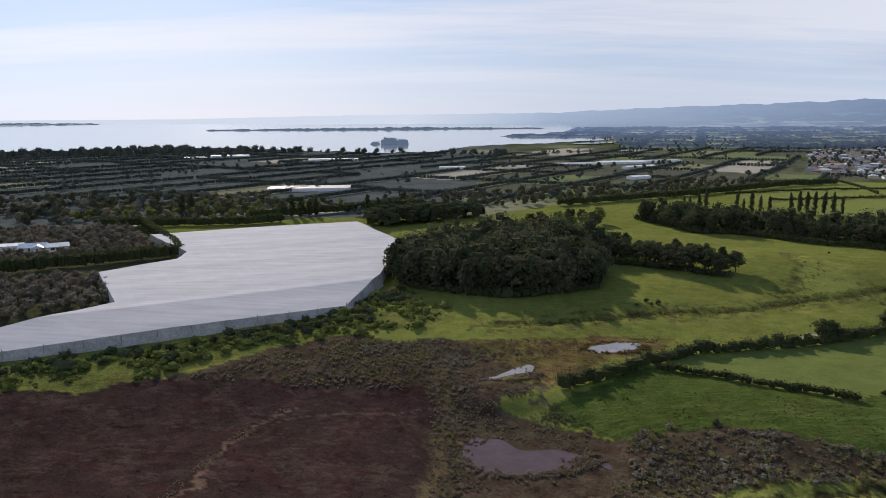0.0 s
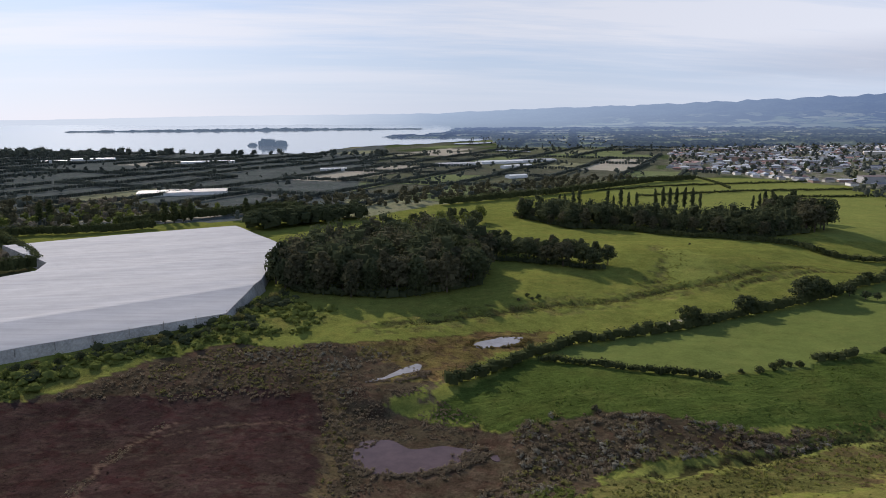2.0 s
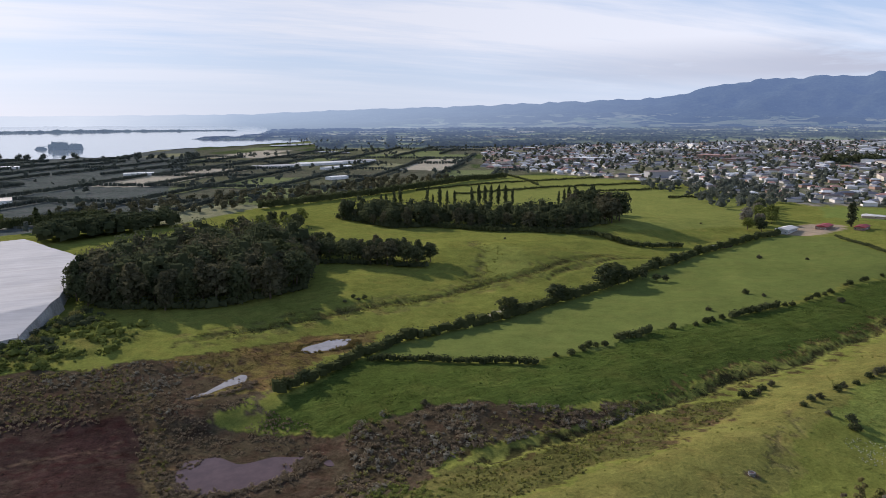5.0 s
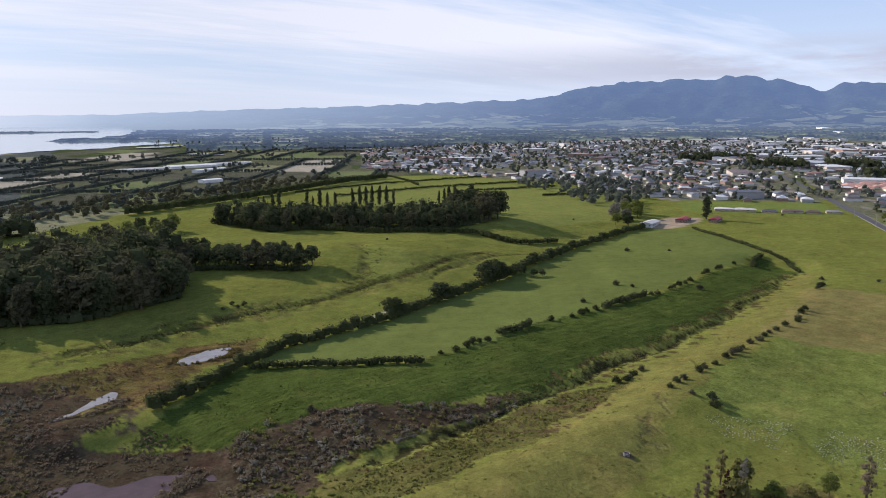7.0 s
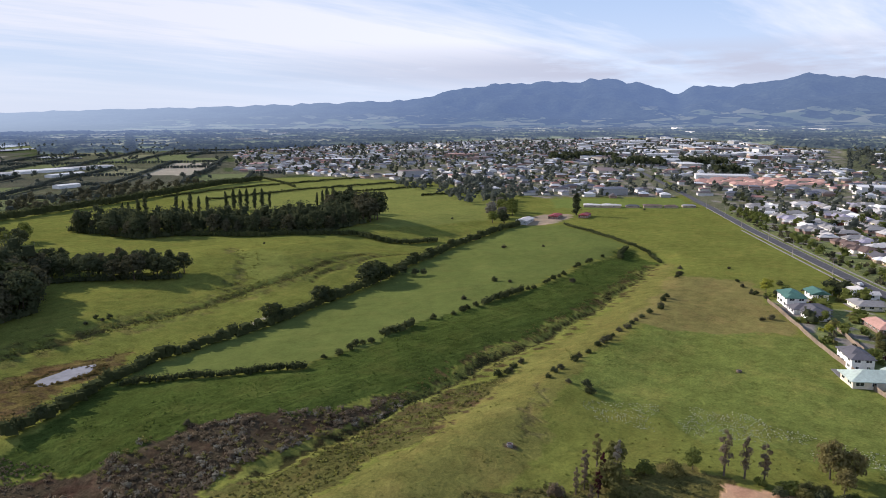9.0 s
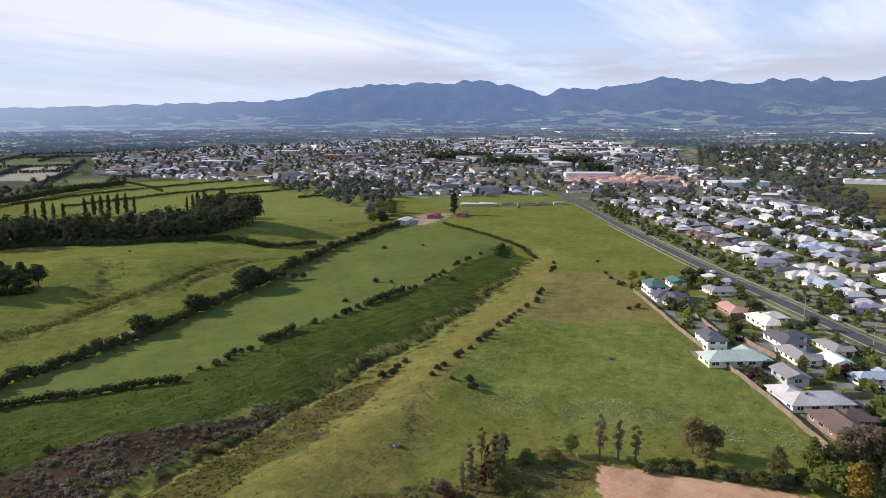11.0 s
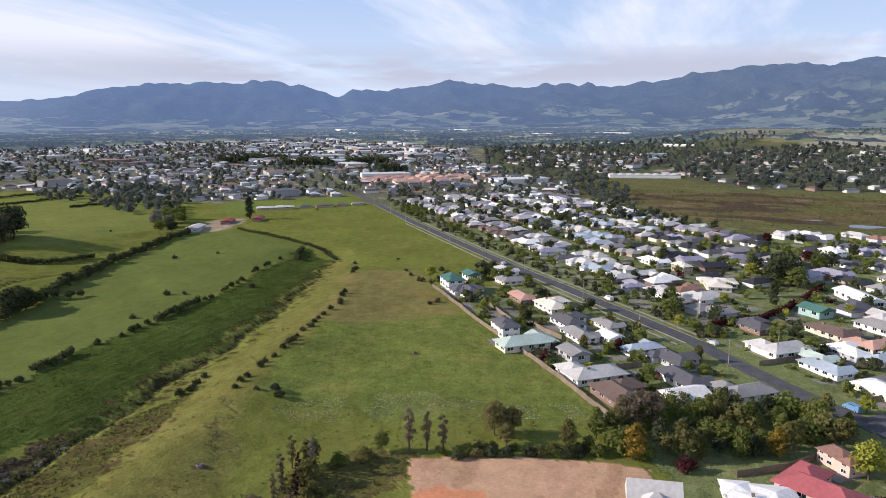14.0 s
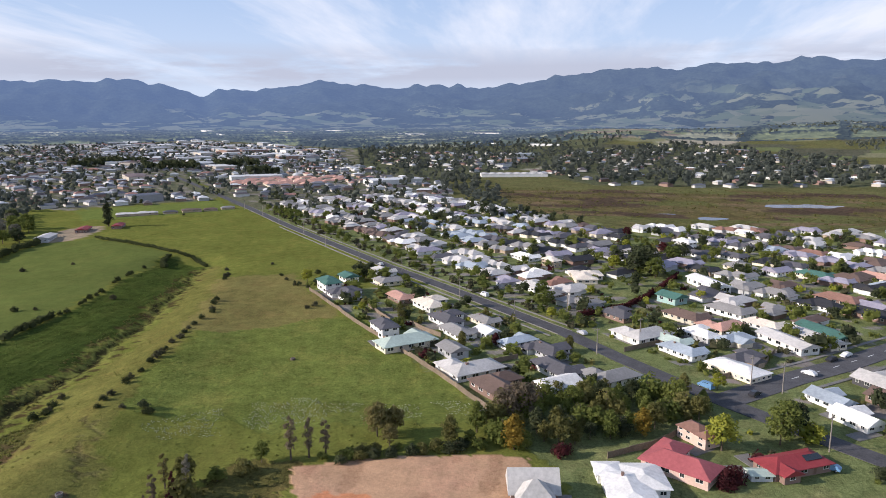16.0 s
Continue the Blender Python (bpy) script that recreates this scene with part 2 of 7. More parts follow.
LEAF_SEDGE = foliage("rusty_sedge", (0.085, 0.066, 0.026), (0.165, 0.130, 0.05))
# far leaves: haze is put into the colour, greyer and lighter than near foliage
LEAF_FAR = foliage("haze_greyed_leaves", (0.060, 0.072, 0.066), (0.150, 0.165, 0.130))
LEAF_STAND = foliage("dark_olive_leaves", (0.044, 0.050, 0.030), (0.150, 0.138, 0.082), 0.6, 0.28)
LEAF_WILLOW = foliage("tawny_olive_leaves", (0.13, 0.115, 0.045), (0.26, 0.225, 0.095), 0.4, 0.4)
GLASS = plain("dark_window_glass", (0.025, 0.03, 0.035), 0.08, 1.0, 0.1, gloss=0.8)
FRAME_WHITE = plain("white_joinery", (0.72, 0.72, 0.70), 0.5)
DOOR_WOOD = plain("brown_door_paint", (0.16, 0.10, 0.07), 0.6)
GALV = plain("galvanised_steel", (0.42, 0.43, 0.45), 0.45, metal=0.6)
TYRE = plain("black_rubber", (0.02, 0.02, 0.02), 0.8)
WOOD_POLE = plain("grey_weathered_wood", (0.26, 0.23, 0.20), 0.9)
FENCE = plain("weathered_fence_boards", (0.22, 0.17, 0.125), 0.9)
WALLS = {k: plain("wall_" + k, c, 0.75, 1.5, 0.10) for k, c in dict(
    white=(0.74, 0.73, 0.70), cream=(0.70, 0.63, 0.51), grey=(0.48, 0.49, 0.50), brick=(0.24, 0.16, 0.13), pink=(0.62, 0.45, 0.38), tan=(0.42, 0.33, 0.24),
    teal=(0.30, 0.44, 0.42), dark=(0.07, 0.07, 0.075)).items()}
ROOFS = {k: plain("roof_" + k, c, 0.62, 1.2, 0.13, gloss=0.2) for k, c in dict(
    white=(0.76, 0.745, 0.715), pale=(0.52, 0.50, 0.475), grey=(0.27, 0.26, 0.25), slate=(0.110, 0.106, 0.116), black=(0.04, 0.04, 0.044), brown=(0.145, 0.10, 0.082),
    rust=(0.26, 0.145, 0.11), red=(0.36, 0.10, 0.105), crimson=(0.27, 0.045, 0.05), salmon=(0.50, 0.29, 0.23), green=(0.07, 0.16, 0.13), mint=(0.42, 0.50, 0.44), blue=(0.34, 0.39, 0.44),
    mauve=(0.31, 0.29, 0.35), cream=(0.70, 0.62, 0.52)).items()}
TOWN_ROOFS = palette("mixed_roofs", [(0.20, 0.20, 0.22), (0.09, 0.095, 0.12), (0.36, 0.37, 0.39), (0.15, 0.095, 0.08), (0.66, 0.66, 0.65), (0.17, 0.18, 0.20), (0.62, 0.62, 0.61), (0.09, 0.075, 0.075), (0.36, 0.19, 0.15), (0.44, 0.46, 0.47), (0.13, 0.14, 0.17), (0.11, 0.09, 0.085)], 0.5, True)
WARE_ROOFS = palette("warehouse_roofs", [(0.68, 0.68, 0.67), (0.55, 0.56, 0.58), (0.62, 0.62, 0.60), (0.36, 0.37, 0.40)], 0.5, True)
TOWN_WALLS = palette("mixed_walls", [(0.66, 0.65, 0.62), (0.52, 0.47, 0.40), (0.36, 0.36, 0.36), (0.60, 0.58, 0.54), (0.28, 0.19, 0.15)], 0.8, True)


# ---------- mesh helpers ----------
def np_mesh(name, verts, quads, mats, slots=None, smooth=False):
    """A mesh of quads from arrays."""
    verts, quads = np.asarray(verts, np.float32), np.asarray(quads, np.int32)
    me = bpy.data.meshes.new(name)
    me.vertices.add(len(verts))
    me.vertices.foreach_set("co", verts.ravel())
    me.loops.add(quads.size)
    me.loops.foreach_set("vertex_index", quads.ravel())
    me.polygons.add(len(quads))
    me.polygons.foreach_set("loop_start", np.arange(len(quads), dtype=np.int32) * 4)
    if slots is not None:
        me.polygons.foreach_set("material_index", np.asarray(slots, np.int32))
    me.polygons.foreach_set("use_smooth", np.full(len(quads), smooth))
    for m in mats:
        me.materials.append(m)
    me.update(calc_edges=True)
    return me


def bm_mesh(name, bm, mat):
    bmesh.ops.recalc_face_normals(bm, faces=bm.faces)
    me = bpy.data.meshes.new(name)
    bm.to_mesh(me)
    bm.free()
    me.materials.append(mat)
    return me


def child(name, me, parent, at=(0, 0, 0), turn=0.0, label="", mat=None):
    """A part on a mesh that may be shared, under its thing; mat: a paint of its own."""
    ob = new(name, me)
    ob.parent = parent
    ob.matrix_basis = pose(*at, 0, 0, turn)
    if mat is not None:
        ob.material_slots[0].link = "OBJECT"
        ob.material_slots[0].material = mat
    if label:
        ob["label"] = label
    return ob


def part(name, bm, mat, parent, label="", at=(0, 0, 0), turn=0.0):
    return child(name, bm_mesh(name, bm, mat), parent, at, turn, label)


def box(bm, x0, x1, y0, y1, z0, z1):
    v = [bm.verts.new((x, y, z)) for z in (z0, z1) for x, y in ((x0, y0), (x1, y0), (x1, y1), (x0, y1))]
    for a in ((0, 3, 2, 1), (4, 5, 6, 7), (0, 1, 5, 4), (1, 2, 6, 5), (2, 3, 7, 6), (3, 0, 4, 7)):
        bm.faces.new([v[i] for i in a])


def ground_z(x, y):
    return float(height(x, y))


def resample(line, step):
    """Points along a polyline at about even steps."""
    line = np.asarray(line, float)
    run = np.concatenate([[0], np.cumsum(np.hypot(*np.diff(line, axis=0).T))])
    s = np.linspace(0, run[-1], max(2, int(run[-1] / step) + 1))
    return np.stack([np.interp(s, run, line[:, 0]), np.interp(s, run, line[:, 1])], 1)


def strip(line, left, right, lift, deep, step=6.0):
    """A slab that follows the ground along a line, from left to right of it."""
    p = resample(line, step)
    d = np.gradient(p, axis=0)
    d /= np.hypot(*d.T)[:, None]
    n = np.stack([-d[:, 1], d[:, 0]], 1)
    a, b = p + n * left, p + n * right
    za, zb = height(*a.T) + lift, height(*b.T) + lift
    k = len(p)
    v = np.concatenate([np.c_[a, za], np.c_[b, zb], np.c_[a, za - deep], np.c_[b, zb - deep]])
    i = np.arange(k - 1)
    q = np.concatenate([np.stack(f, 1) for f in ((i, i + k, i + k + 1, i + 1), (i, i + 1, i + 2 * k + 1, i + 2 * k), (i + k, i + 3 * k, i + 3 * k + 1, i + k + 1))])
    return v, q[:, ::-1]


def cube_ball(n):
    """A ball of 6 n n quads."""
    g = np.linspace(-1, 1, n + 1)
    V, Q, seen = [], [], {}
    for axis in range(3):
        for side in (-1, 1):
            ids = {}
            for i, a in enumerate(g):
                for j, b in enumerate(g):
                    p = [0, 0, 0]
                    p[axis], p[(axis + 1) % 3], p[(axis + 2) % 3] = side, a, b
                    key = tuple(np.round(p, 5))
                    if key not in seen:
                        seen[key] = len(V)
                        V.append(key)
                    ids[i, j] = seen[key]
            for i in range(n):
                for j in range(n):
                    f = [ids[i, j], ids[i + 1, j], ids[i + 1, j + 1], ids[i, j + 1]]
                    Q.append(f if side > 0 else f[::-1])
    V = np.array(V)
    return V / np.linalg.norm(V, axis=1)[:, None], np.array(Q)


BALL = {n: cube_ball(n) for n in (1, 2, 3)}


class Cloud:
    """Gathers cores and leaf clumps of plants into one mesh."""

    def __init__(self, seed):
        self.rng, self.v, self.q, self.s, self.n = np.random.default_rng(seed), [], [], [], 0

    def add(self, v, q, slot=0):
        self.v.append(v)
        self.q.append(q + self.n)
        self.s.append(np.full(len(q), slot))
        self.n += len(v)

    def cores(self, centres, radii, n=2, slot=0, rough=0.22):
        """One lumpy ball for each row of centres (k, 3) and radii (k, 3)."""
        V, Q = BALL[n]
        k = len(centres)
        lump = 1 + rough * self.rng.standard_normal((k, len(V), 1))
        v = centres[:, None] + V[None] * radii[:, None] * lump
        q = Q[None] + (np.arange(k) * len(V))[:, None, None]
        self.add(v.reshape(-1, 3), q.reshape(-1, 4), slot)

    def leaves(self, at, out, size, slot=0):
        """One leaf clump, a bent quad, for each place, facing more or less outward."""
        k = len(at)
        nrm = out + 0.32 * self.rng.standard_normal((k, 3))
        nrm /= np.linalg.norm(nrm, axis=1)[:, None] + 1e-9
        t = np.cross(nrm, self.rng.standard_normal((k, 3)))
        t /= np.linalg.norm(t, axis=1)[:, None] + 1e-9
        b = np.cross(nrm, t)
        size = (np.asarray(size) * self.rng.uniform(0.6, 1.3, k))[:, None]
        sides = [(-1, -0.5), (0.2, -1), (1, 0.4), (-0.3, 1)]
        v = np.stack([at + size * 0.5 * (a * t + c * b) for a, c in sides], 1)
        v = v + 0.18 * size[:, None] * self.rng.standard_normal((k, 4, 3))
        self.add(v.reshape(-1, 3), np.arange(4 * k).reshape(-1, 4), slot)

    def lobes(self, centres, radii, per, size, slot=0, n=2, core=0.8):
        """Leafy lobes: a core and leaf clumps spread over it."""
        centres, radii = np.asarray(centres, float), np.asarray(radii, float)
        self.cores(centres, radii * core, n, slot)
        k = len(centres)
        u = self.rng.standard_normal((k, per, 3))
        u /= np.linalg.norm(u, axis=2)[..., None]
        u[..., 2] = np.where(u[..., 2] < -0.35, -u[..., 2], u[..., 2])
        at = centres[:, None] + u * radii[:, None] * self.rng.uniform(0.78, 1.12, (k, per, 1))
        self.leaves(at.reshape(-1, 3), u.reshape(-1, 3), size, slot)

    def mesh(self, name, mats):
        return np_mesh(name, np.concatenate(self.v), np.concatenate(self.q), mats, np.concatenate(self.s))


# ---------- ground ----------
MARSH = [(-210, 150), (-127, 189), (-100, 200), (-82, 213), (-60, 233), (-34, 242), (-5, 239), (22, 230), (32, 218), (38, 211), (29, 197), (14, 188), (27, 177), (46, 169), (59, 168), (71, 168), (90, 157), (110, 148), (125, 146), (110, 143), (94, 141), (73, 144), (60, 138), (30, 120), (-60, 60), (-210, 60)]
PEAT = [(-220, 156), (-125, 193), (-92, 206), (-57, 208), (-25, 210), (-5, 203), (-4, 120), (-60, 50), (-220, 60)]
SEDGE = [(3, 236), (35, 240), (56, 246), (85, 245), (80, 230), (59, 222), (37, 203), (16, 201), (24, 214)]
LUSH = [(60, 198), (113, 180), (157, 188), (242, 193), (359, 218), (345, 190), (253, 163), (172, 153), (125, 146), (90, 157), (46, 169), (27, 180), (35, 196)]
RIDGE = [(64, 108), (90, 113), (134, 126), (168, 140), (239, 153), (338, 188), (345, 180), (300, 157), (220, 128), (150, 110), (110, 90), (60, 80)]
DRY = [(309, 163), (322, 129), (253, 84), (222, 118), (223, 133)]
HAY = [(72, 219), (108, 231), (175, 250), (220, 266), (293, 300), (398, 332), (418, 306), (370, 222), (290, 207), (207, 191), (113, 182)]
EARTH = [(118, 48), (124, 52), (135, 57), (140, 46), (144, 32), (148, 14), (147, 6), (138, 2), (120, 8), (106, 30), (110, 44)]
TOWN = [(1056, 600), (853, 480), (634, 320), (410, 142), (309, 55), (292, 108), (237, 66), (195, 31), (173, 18), (148, 2), (110, -10), (90, -60), (120, -110), (254, -200), (516, -260), (489, -179), (501, -100), (499, -74), (481, -34), (519, -29), (514, 0), (596, 43), (677, 104), (866, 140), (1056, 305), (1738, 518), (2231, 1179), (1709, 1505), (855, 1649), (505, 976), (530, 913), (555, 736), (593, 632), (545, 500), (540, 420), (640, 330)]
FRONT_FIELD = [(478, 362), (536, 408), (628, 326), (556, 276)]
EAST_MARSH = [(800, 92), (765, -5), (775, -180), (735, -330), (532, -240), (488, -150), (514, -103), (548, -30), (579, 18), (736, 77)]
ORCHARDS = [(-1500, 700), (-420, 480), (-230, 500), (-150, 545), (29, 548), (100, 620), (390, 790), (560, 860), (500, 1000), (850, 1650), (440, 1700), (100, 1520), (-300, 1620), (-700, 1800), (-1400, 1500)]
LEFT_ORCHARD = [(-420, 250), (-170, 240), (-140, 284), (-160, 324), (-150, 380), (-165, 415), (-215, 498), (-420, 480)]
PADDOCKS = [(303, 778), (474, 834), (565, 788), (560, 583), (534, 454), (408, 362), (303, 370), (301, 521), (283, 645)]


def paint_ground(x, y, d):
    """Colour and patchiness of what covers the ground."""
    wx = x + 1.1 * waves(x, y, 7, 1) + 2.5 * waves(x, y, 31, 2)
    wy = y + 1.1 * waves(x, y, 7, 5) + 2.5 * waves(x, y, 31, 6)
    wx = wx + 0.45 * waves(x, y, 3.4, 8)
    wy = wy + 0.45 * waves(x, y, 3.1, 9)
    terraced = np.zeros(x.shape)
    rgb = np.empty(x.shape + (3,))
    rgb[:] = (0.142, 0.157, 0.037)
    patch = np.full(x.shape, 0.55)

    def lay(where, colour, p):
        rgb[where] = colour
        patch[where] = p
    lay(d > 900, (0.057, 0.077, 0.032), 1.0)
    lay((d > 1000) & (y < 0.05 * x), (0.121, 0.127, 0.071), 0.8)
    lay((d > 430) & (y < 0.2 * x), (0.118, 0.120, 0.050), 0.8)
    lay(inside(x, y, ORCHARDS), (0.097, 0.104, 0.062), 0.9)
    cell = np.floor((x * 0.545 + y * 0.839) / 150) * 7.13 + np.floor((y * 0.545 - x * 0.839) / 78) * 3.71
    pick = np.abs(np.sin(cell * 12.9898) * 43758.5453) % 1
    land = (inside(x, y, ORCHARDS) | (d > 1000))
    lay(land & (pick < 0.30), (0.089, 0.094, 0.064), 0.9)
    lay(land & (pick > 0.62), (0.140, 0.165, 0.075), 0.5)
    lay(land & (pick > 0.80), (0.191, 0.195, 0.114), 0.5)
    lay(land & (pick > 0.91), (0.330, 0.307, 0.239), 0.4)
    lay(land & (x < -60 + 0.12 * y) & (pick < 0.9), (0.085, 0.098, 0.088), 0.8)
    lay(inside(x, y, LEFT_ORCHARD), (0.057, 0.059, 0.028), 0.9)
    lay(inside(x, y, PADDOCKS), (0.163, 0.183, 0.050), 0.4)
    lay(inside(wx, wy, TOWN), (0.128, 0.135, 0.082), 0.8)
    lay(inside(wx, wy, TOWN) & (d < 620), (0.150, 0.176, 0.070), 0.8)
    dust = inside(x, y, TOWN) & (d > 200) & (seg_dist(x, y, ROAD) > 12) & (waves(x * 1.7, y * 0.9, 21, 8) * waves(x, y, 53, 9) > 0.14)
    lay(dust, (0.22, 0.205, 0.18), 0.5)
    lay(inside(wx, wy, [(1000, 40), (1500, -22), (1700, -303), (1241, -462), (850, -400), (800, -200), (820, -40)]) | inside(wx, wy, [(860, 150), (1170, 340), (1700, 500), (1900, 300), (1950, -200), (1700, -100), (1100, 40), (1000, 100)]), (0.095, 0.106, 0.060), 0.9)
    lay(np.hypot((wx - 432) / 30, (wy - 332) / 14) < 1, (0.30, 0.245, 0.175), 0.5)
    lay(inside(wx, wy, FRONT_FIELD), (0.140, 0.177, 0.046), 0.4)
    lay(inside(wx, wy, EAST_MARSH), (0.118, 0.102, 0.046), 0.9)
    lay(inside(wx, wy, EAST_MARSH) & (waves(x, y * 0.4, 50, 4) > 0.15), (0.080, 0.060, 0.042), 0.8)
    lay(inside(wx, wy, EAST_MARSH) & (waves(x * 0.8, y * 0.35, 70, 7) > 0.45), (0.112, 0.118, 0.046), 0.8)
    lay(inside(wx, wy, EAST_MARSH) & (waves(x, y * 0.3, 33, 9) > 0.75), (0.15, 0.118, 0.066), 0.8)
    lay(inside(wx, wy, HAY), (0.112, 0.138, 0.039), 0.35)
    lush = inside(wx, wy, LUSH) | inside(wx, wy, [(35, 196), (62, 212), (74, 210), (113, 180), (113, 176), (60, 194)])
    lay(lush, (0.057, 0.080, 0.019), 0.7)
    terraced[lush] = 1.0
    lay(inside(wx, wy, [(156, 112), (180, 117), (232, 128), (254, 75), (172, 18), (160, 34), (152, 78)]), (0.135, 0.162, 0.040), 0.75)
    lay(inside(wx, wy, RIDGE), (0.150, 0.148, 0.042), 0.6)
    lay(inside(wx, wy, [(20, 100), (64, 110), (134, 124), (160, 136), (120, 141), (60, 136), (25, 132)]), (0.094, 0.095, 0.030), 0.95)
    rusty = inside(wx, wy, [(100, 134), (121, 140), (138, 137), (140, 124), (127, 115), (110, 114), (96, 124)]) & (waves(x, y, 6, 4) + 0.6 * waves(x, y, 2.6, 6) > 0.25)
    lay(rusty, (0.076, 0.060, 0.028), 0.95)
    bottom = seg_dist(wx, wy, BROOK)
    lay((bottom < 5.5) & (waves(x, y, 9, 3) > 0.15), (0.074, 0.061, 0.025), 0.95)
    lay((bottom < 3.2), (0.146, 0.159, 0.041), 0.7)
    lay(bottom < 1.1, (0.038, 0.038, 0.016), 0.9)
    lay(seg_dist(wx, wy, [(150, 116), (147, 113), (138, 107), (127, 101), (120, 99)]) < 0.55, (0.122, 0.114, 0.042), 0.9)
    lay(np.hypot(x - 114.5, y - 97.5) < 1.5, (0.095, 0.073, 0.043), 0.8)
    lay(seg_dist(wx, wy, [(92, 82), (104, 74), (118, 66), (132, 62)]) < 8, (0.108, 0.100, 0.034), 0.95)
    lay(inside(wx, wy, DRY), (0.178, 0.158, 0.055), 0.55)
    rough_bank = (seg_dist(wx, wy, DITCH) < 9) & (waves(x, y, 8, 5) + 0.5 * waves(x, y, 3, 7) > 0.1)
    lay(rough_bank, (0.118, 0.122, 0.036), 0.95)
    lay((seg_dist(wx, wy, RUSHES) < 4) & (waves(x, y, 5, 3) > -0.1), (0.098, 0.104, 0.034), 0.95)
    for cut, wide in ((DITCH, 1.2), (SIDE_DITCH, 1.1)):
        lay(seg_dist(wx, wy, cut) < wide, (0.061, 0.059, 0.021), 0.9)
    lay(inside(wx, wy, [(178, 352), (168, 318), (156, 290), (186, 300), (196, 330)]), (0.165, 0.183, 0.046), 0.5)
    marsh = inside(wx, wy, MARSH)
    lay(marsh, (0.066, 0.053, 0.033), 0.95)
    lay(marsh & (waves(x, y, 7, 2) + 0.6 * waves(x, y, 2.8, 9) > 0.3), (0.058, 0.042, 0.027), 0.95)
    sedge = inside(wx, wy, SEDGE)
    lay(sedge, (0.127, 0.104, 0.036), 0.9)
    lay(sedge & (waves(x, y, 11, 2) + 0.6 * waves(x, y, 4, 9) > 0.2), (0.108, 0.080, 0.034), 0.9)
    lay(sedge & (waves(x, y, 6, 6) + 0.6 * waves(x, y, 2.5, 1) > 0.75), (0.076, 0.054, 0.030), 0.9)
    lay(seg_dist(wx, wy, [(27, 190), (32, 199), (38, 207), (46, 213)]) < 0.8, (0.082, 0.072, 0.040), 0.9)
    lay(seg_dist(wx, wy, [(120, 242), (134, 249), (142, 253)]) < 1.0, (0.30, 0.275, 0.21), 0.5)
    peat = inside(wx, wy, PEAT)
    lay(peat, (0.041, 0.0265, 0.0222), 0.75)
    lay(peat & (waves(x, y, 19, 4) + 0.7 * waves(x, y, 5, 2) + 0.5 * waves(x, y, 2.2, 7) > 0.45), (0.053, 0.0375, 0.0290), 0.9)
    lay(peat & (waves(x, y, 13, 6) + 0.7 * waves(x, y, 4, 1) > 0.7), (0.038, 0.021, 0.018), 0.7)
    fringe = seg_dist(wx, wy, [(-150, 205), (-120, 208), (-98, 215), (-70, 240), (-40, 258), (-10, 262)]) < 11
    lay(fringe, (0.112, 0.124, 0.032), 0.95)
    lay(seg_dist(wx, wy, [(-1, 219), (0, 184), (0, 140), (-3, 100)]) < 2.2, (0.095, 0.073, 0.039), 0.9)
    wear = 0.35 * waves(x * 0.5, y * 2.0, 16, 5) + 0.5
    lay(inside(x + 0.5 * waves(x, y, 5, 1), y + 0.5 * waves(x, y, 5, 4), EARTH), (0.470, 0.295, 0.182), 0.36)
    bare = inside(x, y, EARTH) & (wear > 0.75)
    lay(bare, (0.394, 0.242, 0.148), 0.4)
    lay(np.hypot(wx - 118, wy - 43) < 8, (0.533, 0.236, 0.120), 0.35)
    track = seg_dist(wx, wy, [(-63, 132), (-61, 141), (-58, 153), (-55, 164), (-52, 180), (-46, 192)])
    lay(track < 1.7, (0.034, 0.021, 0.017), 0.8)
    lay(track < 0.8, (0.102, 0.073, 0.050), 0.9)
    lay(seg_dist(wx, wy, [(-48, 181), (-35, 185), (-22, 188), (-6, 190)]) < 0.7, (0.084, 0.059, 0.041), 0.9)
    lay(seg_dist(wx, wy, [(-104, 176), (-92, 178), (-80, 179)]) < 0.5, (0.025, 0.017, 0.014), 0.9)
    return rgb, patch, terraced


